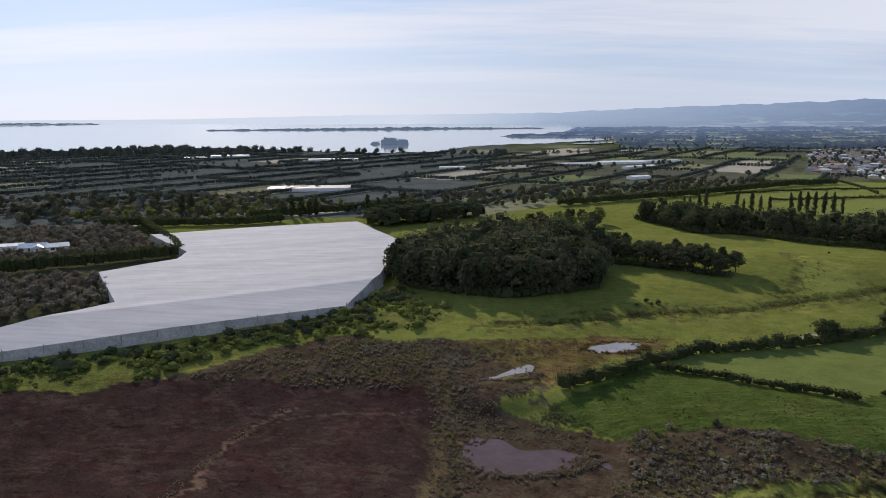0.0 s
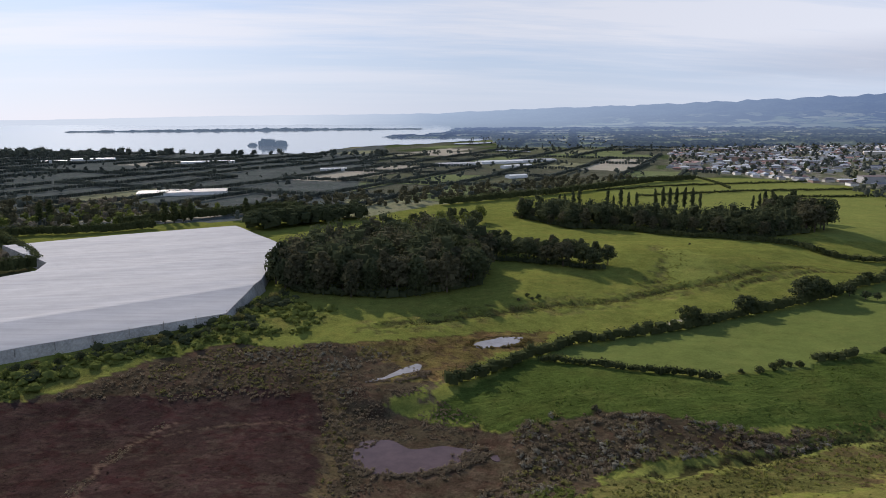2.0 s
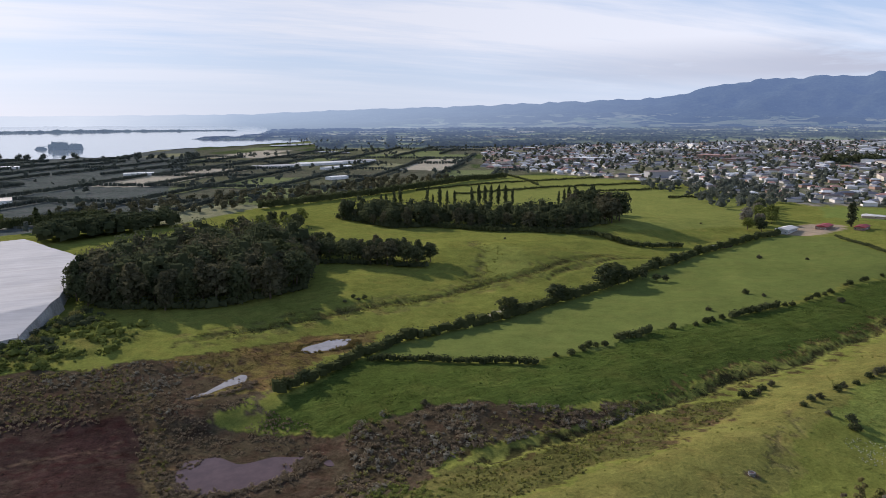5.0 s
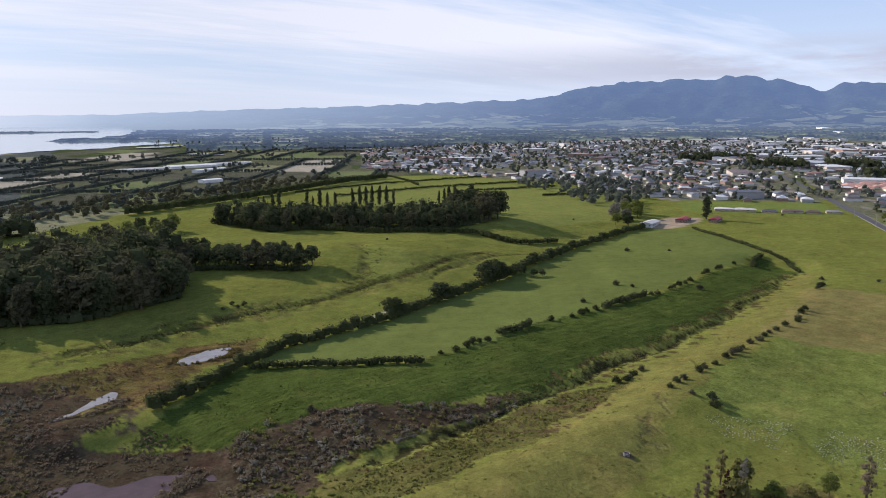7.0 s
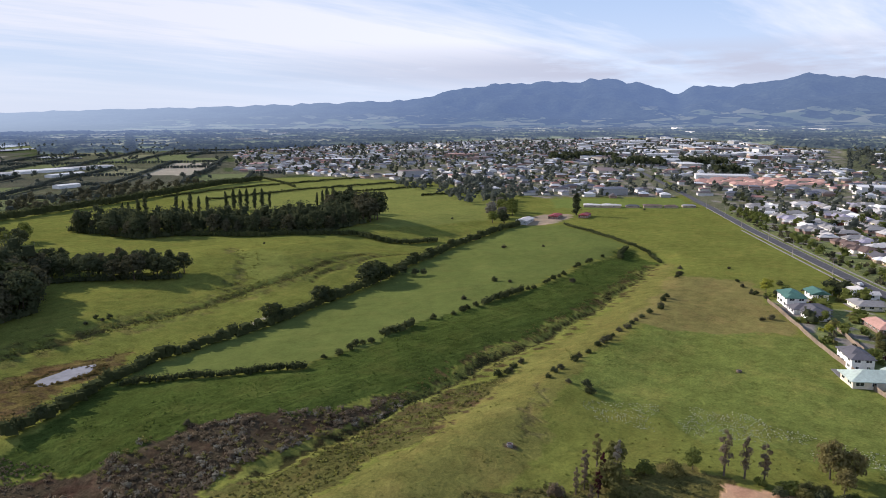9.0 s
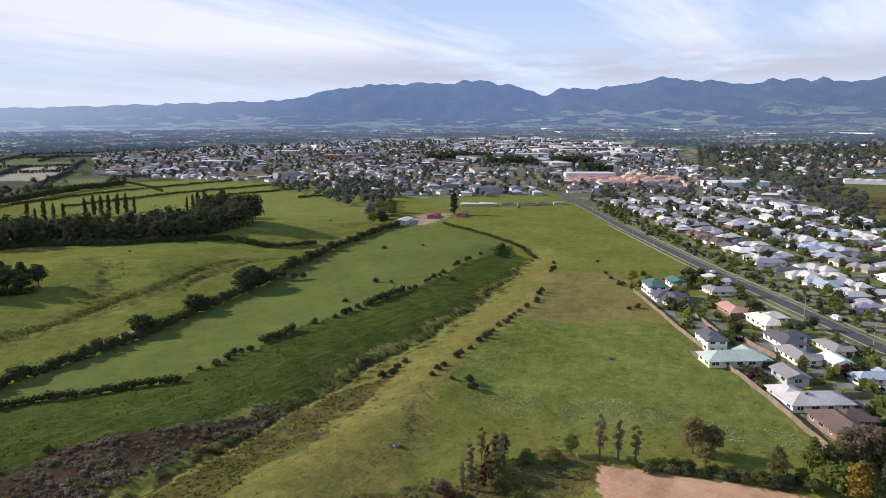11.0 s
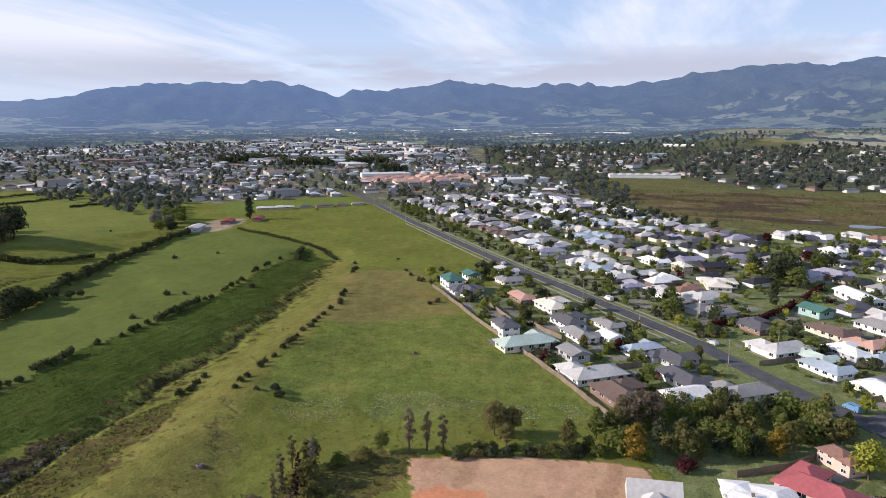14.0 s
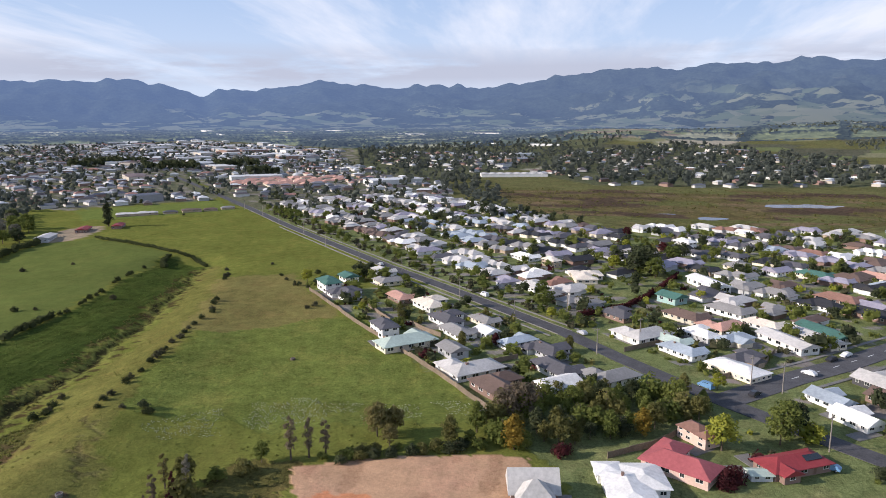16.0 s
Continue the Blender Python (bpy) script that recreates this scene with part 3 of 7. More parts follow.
def build_ground():
    view = np.radians(np.arange(-36, 116.01, 0.3))
    rest = np.radians(np.arange(120, 322.01, 4.0))
    b = np.concatenate([view, rest])
    b = b[:len(b) // 2 * 2]
    r = np.concatenate([[4, 20, 40, 60, 80, 100, 115], np.geomspace(125, 600, 270), np.geomspace(606, 4960, 135)])
    B, R = np.meshgrid(b, r, indexing="ij")
    x, y = R * np.sin(B), R * np.cos(B)
    z = height(x, y)
    nb, nr = x.shape
    i, j = np.meshgrid(np.arange(nb), np.arange(nr - 1), indexing="ij")
    i2 = (i + 1) % nb
    q = np.stack([i * nr + j, i2 * nr + j, i2 * nr + j + 1, i * nr + j + 1], -1).reshape(-1, 4)[:, ::-1]
    hub = nb * nr
    k = np.arange(0, nb, 2)
    fan = np.stack([np.full(len(k), hub), (k + 2) % nb * nr, (k + 1) * nr, k * nr], -1)
    v = np.concatenate([np.stack([x, y, z], -1).reshape(-1, 3), [(0.0, 0.0, float(z[:, 0].mean()))]])
    me = np_mesh("ground", v, np.concatenate([q, fan[:, ::-1]]), [GROUND], smooth=True)
    rgb, patch, terraced = paint_ground(x, y, R)
    layer = me.color_attributes.new("cover", "FLOAT_COLOR", "POINT")
    layer.data.foreach_set("color", np.concatenate([np.concatenate([rgb, patch[..., None]], -1).ravel(), [0.12, 0.138, 0.031, 0.55]]).astype(np.float32))
    layer = me.color_attributes.new("form", "FLOAT_COLOR", "POINT")
    layer.data.foreach_set("color", np.concatenate([np.repeat(terraced[..., None], 4, -1).ravel(), np.zeros(4)]).astype(np.float32))
    tagged(new("ground", me), "green pasture, brown marsh and gardens rolling to the hills", "ground", kind="structure")


build_ground()


# ---------- far hills and harbour ----------
SKYLINE = [(-60, 0.1), (-36, 0.1), (-20, 0.14), (-8, 0.38), (10, 0.5), (18, 0.8), (26, 1.0), (32, 1.2), (41.5, 1.5), (44, 2.1), (47, 2.6), (51, 2.8), (54, 2.8), (57.2, 3.0), (60, 2.4), (62, 1.8), (63.4, 2.3), (66.7, 2.3),
           (71, 3.0), (73.7, 2.7), (77, 2.4), (79.6, 2.7), (83.5, 2.4), (87.3, 2.8), (90, 3.3), (93, 3.6), (95, 3.8), (98.6, 3.6), (101.8, 4.0), (105, 3.8), (107, 4.2), (112, 3.7), (125, 3.0), (150, 1.5), (200, 0.8), (300, 0.15)]


def hills_build(n):
    at = place(n)
    cover = n.put("ShaderNodeVertexColor", layer_name="distance")
    blocks = n.put("ShaderNodeTexVoronoi", {"Vector": n.put("ShaderNodeVectorMath", {0: at, 1: (1.0, 1.0, 2.0)}, operation="MULTIPLY").outputs[0], "Scale": 0.0098, "Randomness": 1.0})
    pick = n.put("ShaderNodeSeparateColor", {0: blocks.outputs["Color"]})
    field = n.mix(n.span(pick.outputs[1], 0.3, 0.7), (0.075, 0.092, 0.050), (0.125, 0.130, 0.080))
    ragged = n.maths("ADD", pick.outputs[0], n.span(n.noise(0.012, at, 6, 0.75), 0.3, 0.7, -0.5, 0.5))
    broad = n.span(n.noise(0.0016, at, 4, 0.6), 0.38, 0.60, -0.25, 0.35)
    cleared = n.span(n.maths("ADD", ragged, n.maths("ADD", broad, n.maths("SUBTRACT", cover.outputs["Alpha"], 0.5))), 0.56, 0.66)
    tufted = n.maths("MULTIPLY", n.span(n.noise(0.045, at, 4, 0.7), 0.35, 0.65, 0.55, 1.35), n.span(n.noise(0.006, at, 5, 0.65), 0.3, 0.7, 0.6, 1.4))
    bush = n.put("ShaderNodeVectorMath", {0: (0.022, 0.029, 0.022), "Scale": tufted}, operation="SCALE").outputs[0]
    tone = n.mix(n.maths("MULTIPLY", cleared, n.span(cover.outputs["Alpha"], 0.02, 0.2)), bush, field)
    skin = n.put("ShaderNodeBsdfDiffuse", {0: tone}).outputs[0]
    # painted haze: the vertex colour is added as emission over the slopes
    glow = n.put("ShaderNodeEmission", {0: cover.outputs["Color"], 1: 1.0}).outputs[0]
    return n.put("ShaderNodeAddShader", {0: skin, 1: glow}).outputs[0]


HILLS = material("hills_with_haze_glow", hills_build)


def build_hills():
    b = np.radians(np.concatenate([np.arange(-60, -38, 1.5), np.arange(-38, 116, 0.35), np.arange(116, 300.1, 3.0)]))
    s = np.linspace(0, 1, 44)
    B, S = np.meshgrid(b, s, indexing="ij")
    R = 3400 + 1540 * S
    el = np.interp(np.degrees(B), [p[0] for p in SKYLINE], [p[1] for p in SKYLINE])
    jag = 0.05 * np.sin(B * 190) + 0.07 * np.sin(B * 97 + 1) + 0.04 * np.sin(B * 330 + 2) + 0.05 * np.sin(B * 245 + 3) * np.sin(B * 41)
    jag = jag + 0.22 * np.exp(-((np.degrees(B) - 80.5) / 3.2) ** 2) * (np.abs(np.sin(B * 118)) - 0.5)
    top = 75 + 4940 * np.tan(np.radians(el + jag * np.clip(el / 2, 0, 1) * S ** 5))
    x, y = R * np.sin(B), R * np.cos(B)
    base = height(x, y)
    side = np.degrees(B)
    ridge = sum((1 - np.abs(waves(x, y, size, 3 + k))) * g for k, (size, g) in enumerate(((1100, 0.5), (520, 0.3), (240, 0.2)))) - 0.62
    rise = np.clip(S, 0, 1) ** np.interp(side, [-60, 8, 30, 90, 105], [5.0, 3.2, 1.7, 1.5, 1.15])
    wild = np.clip(4 * S * (1 - S), 0, 1)
    z = base + np.interp(side, [9.6, 10.4], [-3.0, 1.6]) + (top - 75) * rise * (1 + wild * 0.8 * ridge) + 3 * S
    nb, nr = x.shape
    i, j = np.meshgrid(np.arange(nb - 1), np.arange(nr - 1), indexing="ij")
    q = np.stack([i * nr + j, (i + 1) * nr + j, (i + 1) * nr + j + 1, i * nr + j + 1], -1).reshape(-1, 4)[:, ::-1]
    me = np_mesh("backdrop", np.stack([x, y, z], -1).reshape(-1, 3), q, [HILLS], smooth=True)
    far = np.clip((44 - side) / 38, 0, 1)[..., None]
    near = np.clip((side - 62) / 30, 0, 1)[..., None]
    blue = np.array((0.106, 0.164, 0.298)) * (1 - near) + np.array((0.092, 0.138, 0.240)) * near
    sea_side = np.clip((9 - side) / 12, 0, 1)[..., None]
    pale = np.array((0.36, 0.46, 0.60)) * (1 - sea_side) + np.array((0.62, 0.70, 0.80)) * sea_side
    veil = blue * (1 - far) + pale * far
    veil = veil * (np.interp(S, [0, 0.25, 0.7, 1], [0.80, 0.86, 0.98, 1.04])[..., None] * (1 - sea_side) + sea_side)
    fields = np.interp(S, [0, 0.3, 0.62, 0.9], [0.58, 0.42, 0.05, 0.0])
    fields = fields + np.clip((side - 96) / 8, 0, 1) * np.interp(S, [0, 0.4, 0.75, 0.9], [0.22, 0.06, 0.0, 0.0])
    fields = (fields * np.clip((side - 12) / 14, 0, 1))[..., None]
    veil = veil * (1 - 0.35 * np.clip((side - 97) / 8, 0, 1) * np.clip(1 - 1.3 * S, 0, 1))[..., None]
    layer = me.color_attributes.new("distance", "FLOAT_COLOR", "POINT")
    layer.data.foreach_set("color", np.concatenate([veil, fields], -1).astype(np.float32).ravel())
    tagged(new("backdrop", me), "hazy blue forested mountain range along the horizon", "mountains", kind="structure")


build_hills()


def plain_build(n):
    cover = n.put("ShaderNodeVertexColor", layer_name="cover")
    v = n.span(n.noise(0.03, place(n), 6, 0.75), 0.3, 0.7, 0.35, 1.65)
    skin = n.put("ShaderNodeBsdfDiffuse", {0: n.put("ShaderNodeVectorMath", {0: cover.outputs["Color"], "Scale": v}, operation="SCALE").outputs[0]}).outputs[0]
    # haze painted as blue emission, its strength stored in the vertex alpha
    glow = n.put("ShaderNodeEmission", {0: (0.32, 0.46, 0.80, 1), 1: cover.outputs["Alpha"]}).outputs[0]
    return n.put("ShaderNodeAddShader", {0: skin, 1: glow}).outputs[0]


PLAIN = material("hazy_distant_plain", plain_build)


def build_far_plain():
    """The plain between the town and the hills: fields, and woods as lumps."""
    rng = np.random.default_rng(17)
    b = np.radians(np.arange(4.6, 118, 0.19))
    B, S = np.meshgrid(b, np.linspace(0, 1, 112) ** 1.15, indexing="ij")
    first = np.interp(np.degrees(B), [5.0, 7.5, 13.5, 14.2], [2540, 2520, 2440, 1750])
    last = np.interp(np.degrees(B), [5.0, 7.0, 9.6, 10.6], [2610, 2690, 2900, 3480])
    R = first + (last - first) * S
    x, y = R * np.sin(B) + rng.normal(0, 3, B.shape), R * np.cos(B) + rng.normal(0, 3, B.shape)
    u, v = x * ca_ - y * sa_, x * sa_ + y * ca_
    cell = np.floor(u / 150) * 7.13 + np.floor(v / 210) * 3.71
    chance = np.abs(np.sin(cell * 12.9898) * 43758.5453) % 1
    row = (np.abs(u / 150 - np.round(u / 150)) < 0.10) | (np.abs(v / 210 - np.round(v / 210)) < 0.07)
    wood = (waves(x, y, 420, 5) + 0.6 * waves(x, y, 160, 6) > 0.42 + 0.5 * np.clip((np.degrees(B) - 88) / 8, 0, 1)) | row
    rgb = np.empty(x.shape + (3,))
    rgb[:] = (0.080, 0.095, 0.052)
    rgb[np.degrees(B) > 90] = (0.13, 0.15, 0.075)
    rgb[chance > 0.45] = (0.14, 0.16, 0.075)
    rgb[chance > 0.80] = (0.24, 0.24, 0.15)
    knoll = np.hypot((x - 2080) / 260, (y + 170) / 190) < 1
    wood = wood & ~(knoll & (np.hypot((x - 2080) / 260, (y + 170) / 190) < 0.8))
    rgb[knoll] = (0.135, 0.15, 0.06)
    rgb[knoll & (waves(x, y, 130, 3) > 0.1)] = (0.22, 0.165, 0.095)
    rgb[wood] = (0.028, 0.037, 0.026)
    edge = np.clip((np.degrees(B) - 4.6) / 0.5, 0, 1) * np.clip((R - first) / np.where(np.degrees(B) > 13.9, 160, 25), 0, 1) * np.clip((last - R) / 40 + (last > 3470), 0, 1) * ~inside(x, y, TOWN)
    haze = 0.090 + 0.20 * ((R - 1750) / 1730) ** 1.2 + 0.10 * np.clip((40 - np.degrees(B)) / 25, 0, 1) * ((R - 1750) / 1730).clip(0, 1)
    z = height(x, y) + 2.0 * edge - 2.5 * (1 - edge) + wood * edge * rng.uniform(2, 8, x.shape)
    nb, nr = x.shape
    i, j = np.meshgrid(np.arange(nb - 1), np.arange(nr - 1), indexing="ij")
    q = np.stack([i * nr + j, (i + 1) * nr + j, (i + 1) * nr + j + 1, i * nr + j + 1], -1).reshape(-1, 4)[:, ::-1]
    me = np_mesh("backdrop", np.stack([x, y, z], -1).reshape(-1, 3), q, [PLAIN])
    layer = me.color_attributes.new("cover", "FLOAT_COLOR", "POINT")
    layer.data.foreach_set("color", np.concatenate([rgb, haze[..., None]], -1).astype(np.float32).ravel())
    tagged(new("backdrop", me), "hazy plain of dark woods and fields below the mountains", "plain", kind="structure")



SHORE = [(-60, 1850), (-40, 1900), (-30.4, 1960), (-24, 1960), (-17, 1930), (-10, 1700), (-4.7, 1575), (0.0, 1640), (2.9, 1930), (6.5, 2000), (10, 2130), (13.9, 2350)]
ca_, sa_ = math.cos(radians(20)), math.sin(radians(20))
build_far_plain()


def build_harbour():
    b = np.radians(np.arange(-60, 13.9, 0.25))
    s = np.linspace(0, 1, 30) ** 1.5
    B, S = np.meshgrid(b, s, indexing="ij")
    near = np.interp(np.degrees(B), [p[0] for p in SHORE], [p[1] for p in SHORE]) + 22 * np.sin(B * 80) + 14 * np.sin(B * 201)
    R = near + (np.interp(np.degrees(B), [10.0, 10.6], [4930, 2560]) - near) * S
    x, y = R * np.sin(B), R * np.cos(B)
    z = height(x, y) + 1.2
    nb, nr = x.shape
    i, j = np.meshgrid(np.arange(nb - 1), np.arange(nr - 1), indexing="ij")
    q = np.stack([i * nr + j, (i + 1) * nr + j, (i + 1) * nr + j + 1, i * nr + j + 1], -1).reshape(-1, 4)[:, ::-1]
    tagged(new("water", np_mesh("water", np.stack([x, y, z], -1).reshape(-1, 3), q, [SEA], smooth=True)), "pale calm harbour water under a bright sky", "water", kind="structure")


build_harbour()


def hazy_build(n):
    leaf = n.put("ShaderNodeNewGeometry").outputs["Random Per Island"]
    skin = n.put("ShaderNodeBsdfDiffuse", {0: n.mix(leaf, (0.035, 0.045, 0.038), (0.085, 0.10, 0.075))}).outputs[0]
    # constant bluish emission added to the leaf tone imitates haze
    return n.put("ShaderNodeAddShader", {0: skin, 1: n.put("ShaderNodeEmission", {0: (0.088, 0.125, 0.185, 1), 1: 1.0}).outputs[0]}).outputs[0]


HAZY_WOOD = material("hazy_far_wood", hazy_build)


def mound(name, line, wide, high, label, tone=None):
    """A low wooded island or spit along a line."""
    c = Cloud(len(name) + int(wide))
    p = resample(line, wide * 0.22)
    k = len(p)
    p = p + c.rng.normal(0, wide * 0.10, (k, 2))
    z = height(*p.T) - 1
    end = 0.45 + 0.55 * np.sin(np.linspace(0.15, math.pi - 0.15, k))
    rad = np.stack([wide * c.rng.uniform(0.3, 0.5, k), wide * c.rng.uniform(0.3, 0.5, k), high * end * c.rng.uniform(0.7, 1.1, k)], 1)
    c.lobes(np.c_[p, z], rad, 60, 2.6, n=2, core=0.92)
    return tagged(new(name, c.mesh(name, [tone or LEAF_FAR])), label, "island")


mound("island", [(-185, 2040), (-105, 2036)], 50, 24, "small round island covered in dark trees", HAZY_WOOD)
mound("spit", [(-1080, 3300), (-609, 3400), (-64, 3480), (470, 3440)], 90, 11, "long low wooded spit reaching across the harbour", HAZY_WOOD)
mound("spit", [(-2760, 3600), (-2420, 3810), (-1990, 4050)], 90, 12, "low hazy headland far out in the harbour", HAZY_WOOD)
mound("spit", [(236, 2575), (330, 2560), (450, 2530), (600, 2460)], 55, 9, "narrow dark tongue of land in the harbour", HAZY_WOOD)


def sheet(name, poly, mat, lift, label, category="pond", wobble=0.0, kind=""):
    """A level sheet of water or earth with an outline that is rounded and uneven."""
    p = np.array(poly, float)
    for _ in range(2):
        nxt = np.roll(p, -1, 0)
        p = np.stack([0.75 * p + 0.25 * nxt, 0.25 * p + 0.75 * nxt], 1).reshape(-1, 2)
    p = resample(np.concatenate([p, p[:1]]), 1.2)[:-1]
    if wobble:
        p = p + 0.75 * wobble * np.stack([waves(p[:, 0], p[:, 1], 4 + 5 * wobble, 1), waves(p[:, 0], p[:, 1], 4 + 5 * wobble, 2)], 1)
    z = float(np.median(height(*p.T))) + lift
    bm = bmesh.new()
    f = bm.faces.new([bm.verts.new((x, y, z)) for x, y in p])
    ext = bmesh.ops.extrude_face_region(bm, geom=[f])
    for g in ext["geom"]:
        if isinstance(g, bmesh.types.BMVert):
            g.co.z -= 1.5
    bmesh.ops.triangulate(bm, faces=[g for g in bm.faces if len(g.verts) > 4])
    return tagged(new(name, bm_mesh(name, bm, mat)), label, category, kind=kind)


sheet("pond", [(4, 165), (8, 173), (14, 174), (19, 166), (25, 167), (35, 163), (33, 158), (29, 156), (21, 153), (13, 153), (6, 158)], WATER, 0.05, "dark still pond with ragged reedy edges in the marsh", wobble=1.5)
sheet("pond", [(38, 158.5), (41, 159), (42, 156), (39, 155)], WATER, 0.05, "tiny dark puddle among marsh scrub")
sheet("pond", [(49, 229), (55, 236), (67, 239), (69, 233), (62, 227), (53, 226)], POND_PALE, 0.05, "pale shallow pond with a muddy rim", wobble=1.3)
sheet("pond", [(9, 204), (13, 208.5), (17, 208.6), (21, 211.5), (26, 217.5), (30, 218.5), (28.5, 212.5), (24, 210.5), (20, 207.5), (16, 206.6)], POND_PALE, 0.05, "narrow pale strip of open water in the marsh", wobble=1.2)
sheet("pond", [(330, 327), (345, 333), (352, 326), (338, 318)], WATER, 0.05, "small farm pond beside a hedge", wobble=0.6)
for poly in ([(560, -97), (563, -129), (550, -125), (548, -100)], [(640, -168), (655, -200), (648, -240), (634, -236), (626, -214), (634, -196), (622, -176)], [(575, -74), (582, -90), (572, -88)]):
    sheet("pond", poly, WATER, 0.1, "silvery open water in the far marsh", wobble=4.0)


sheet("inlet", [(395, 1609), (440, 1510), (470, 1550), (415, 1680)], POND_PALE, 1.6, "pale tidal inlet between dark fields", "inlet", 4.0)
sheet("inlet", [(345, 1960), (440, 2060), (520, 2110), (500, 2030), (410, 1930)], POND_PALE, 2.0, "pale tidal inlet beside the harbour", "inlet", 4.0)
sheet("inlet", [(1090, 2190), (1230, 2130), (1330, 2040), (1340, 2080), (1240, 2180), (1110, 2240)], POND_PALE, 7.0, "narrow pale water far out on the plain", "inlet", 4.0)


# ---------- roads ----------
def road_thing(name, line, left, right, lift, deep, mat, label, category, kind="structure", step=5.0):
    v, q = strip(line, left, right, lift, deep, step)
    return tagged(new(name, np_mesh(name, v, q, [mat])), label, category, kind=kind)


road_thing("road", ROAD, 3.2, -3.2, 0.16, 0.8, ASPHALT, "straight grey asphalt suburban road", "road")
road_thing("road", CROSS[0:], 4.3, -4.3, 0.14, 0.8, ASPHALT, "grey asphalt side street meeting the main road", "road")
for side in (1, -1):
    a, b = (3.4, 3.2) if side > 0 else (-3.2, -3.4)
    road_thing("kerb", ROAD[3:9], a, b, 0.28, 0.9, CONCRETE, "pale concrete kerb along the road", "kerb")
    a, b = (7.2, 6.3) if side > 0 else (-6.3, -7.2)
    road_thing("pavement", ROAD[4:9], a, b, 0.2, 0.8, CONCRETE, "narrow pale concrete footpath behind a grass verge", "pavement")
    a, b = (8.6, 7.4) if side > 0 else (-7.4, -8.6)
    road_thing("pavement", CROSS[1:], a, b, 0.2, 0.8, CONCRETE, "narrow pale concrete footpath beside the side street", "pavement")


def dashes(line, gap=9.0, long=3.0):
    p = resample(line, gap)
    for a, b in zip(p[:-1], p[1:]):
        c = a + (b - a) * long / gap
        if np.hypot(*a) < 420:
            v, q = strip([tuple(a), tuple(c)], 0.12, -0.12, 0.19, 0.2, 3)
            tagged(new("trim", np_mesh("trim", v, q, [PAINT_LINE])), "white painted centre line dash", "road marking", kind="structure")


dashes(CROSS[1:5])


# ---------- white net canopy over the orchard ----------
def build_canopy():
    roof = [(-215, 172), (-143, 217), (-98, 242), (-39, 271), (-29, 315), (-27, 348), (-21, 396), (-60, 486), (-133, 459), (-183, 432), (-139, 374), (-137, 354), (-162, 322), (-129, 267), (-154, 235), (-225, 195)]
    along, across = Vector((0.887, 0.462)), Vector((-0.462, 0.887))
    front = Vector((-98, 242)).dot(across)
    base = ground_z(-90, 330)

    def top(x, y):
        v = Vector((x, y)).dot(across) - front
        slope = min(1.0, max(0.0, v / 25.0))
        ripple = 0.07 * math.sin(v * math.pi / 9.0) + 0.14 * math.sin(v * 0.13 + Vector((x, y)).dot(along) * 0.02)
        sag = 0.05 * math.sin(Vector((x, y)).dot(along) * 0.33)
        return base + 2.3 + 3.3 * slope + (0.10 if 22 < v < 28 else 0.0) + ripple + sag

    thing = tagged(new("net_canopy"), "large white shade-cloth canopy with grey net walls over an orchard", "orchard canopy")
    bm = bmesh.new()
    bmesh.ops.triangulate(bm, faces=[bm.faces.new([bm.verts.new((x, y, 0)) for x, y in roof])])
    for k in range(0, 150):
        co = Vector((-98, 242)) + across * (k * 2.75 - 50)
        bmesh.ops.bisect_plane(bm, geom=bm.verts[:] + bm.edges[:] + bm.faces[:], plane_co=(co.x, co.y, 0), plane_no=(across.x, across.y, 0))
    for k in range(-14, 16):
        co = Vector((-98, 242)) + along * (k * 9.0)
        bmesh.ops.bisect_plane(bm, geom=bm.verts[:] + bm.edges[:] + bm.faces[:], plane_co=(co.x, co.y, 0), plane_no=(along.x, along.y, 0))
    for v in bm.verts:
        v.co.z = top(v.co.x, v.co.y)
    ext = bmesh.ops.extrude_face_region(bm, geom=bm.faces[:])
    for g in ext["geom"]:
        if isinstance(g, bmesh.types.BMVert):
            g.co.z += 0.06
    part("roof", bm, NET, thing, "white shade cloth stretched in long bays")
    for i, (a, b) in enumerate(zip(roof, roof[1:] + roof[:1])):
        p = resample([a, b], 4.0)
        n = Vector((b[1] - a[1], a[0] - b[0])).normalized() * 0.08
        bm = bmesh.new()
        rows = []
        for x, y in p:
            zt, zb = top(x, y), ground_z(x, y) - 0.2
            lean = 1.6 if i < 4 else 0.4
            rows.append([bm.verts.new((x + s * n.x + o * n.x / 0.08 * lean, y + s * n.y + o * n.y / 0.08 * lean, z)) for s, o, z in ((1, 0, zt), (1, 1, zb), (-1, 1, zb), (-1, 0, zt))])
        for r0, r1 in zip(rows[:-1], rows[1:]):
            for c in range(4):
                bm.faces.new([r0[c], r1[c], r1[(c + 1) % 4], r0[(c + 1) % 4]])
        bm.faces.new(rows[0])
        bm.faces.new(rows[-1][::-1])
        part("side_net", bm, NET if i in (11, 12, 13, 4, 5) else NET_SIDE, thing, "white net side" if i in (11, 12, 13, 4, 5) else "grey net side")
    posts = {}
    for x, y in resample([roof[1], roof[2], roof[3]], 11.0):
        me = posts.setdefault("post", None)
        if me is None:
            bm = bmesh.new()
            bmesh.ops.create_cone(bm, cap_ends=True, segments=8, radius1=0.14, radius2=0.12, depth=5.2)
            me = posts["post"] = bm_mesh("post", bm, WOOD_POLE)
        child("post", me, thing, (x + 0.5, y - 0.9, ground_z(x, y) + 1.4))


build_canopy()

# ---------- plants ----------
SHAPES = {}


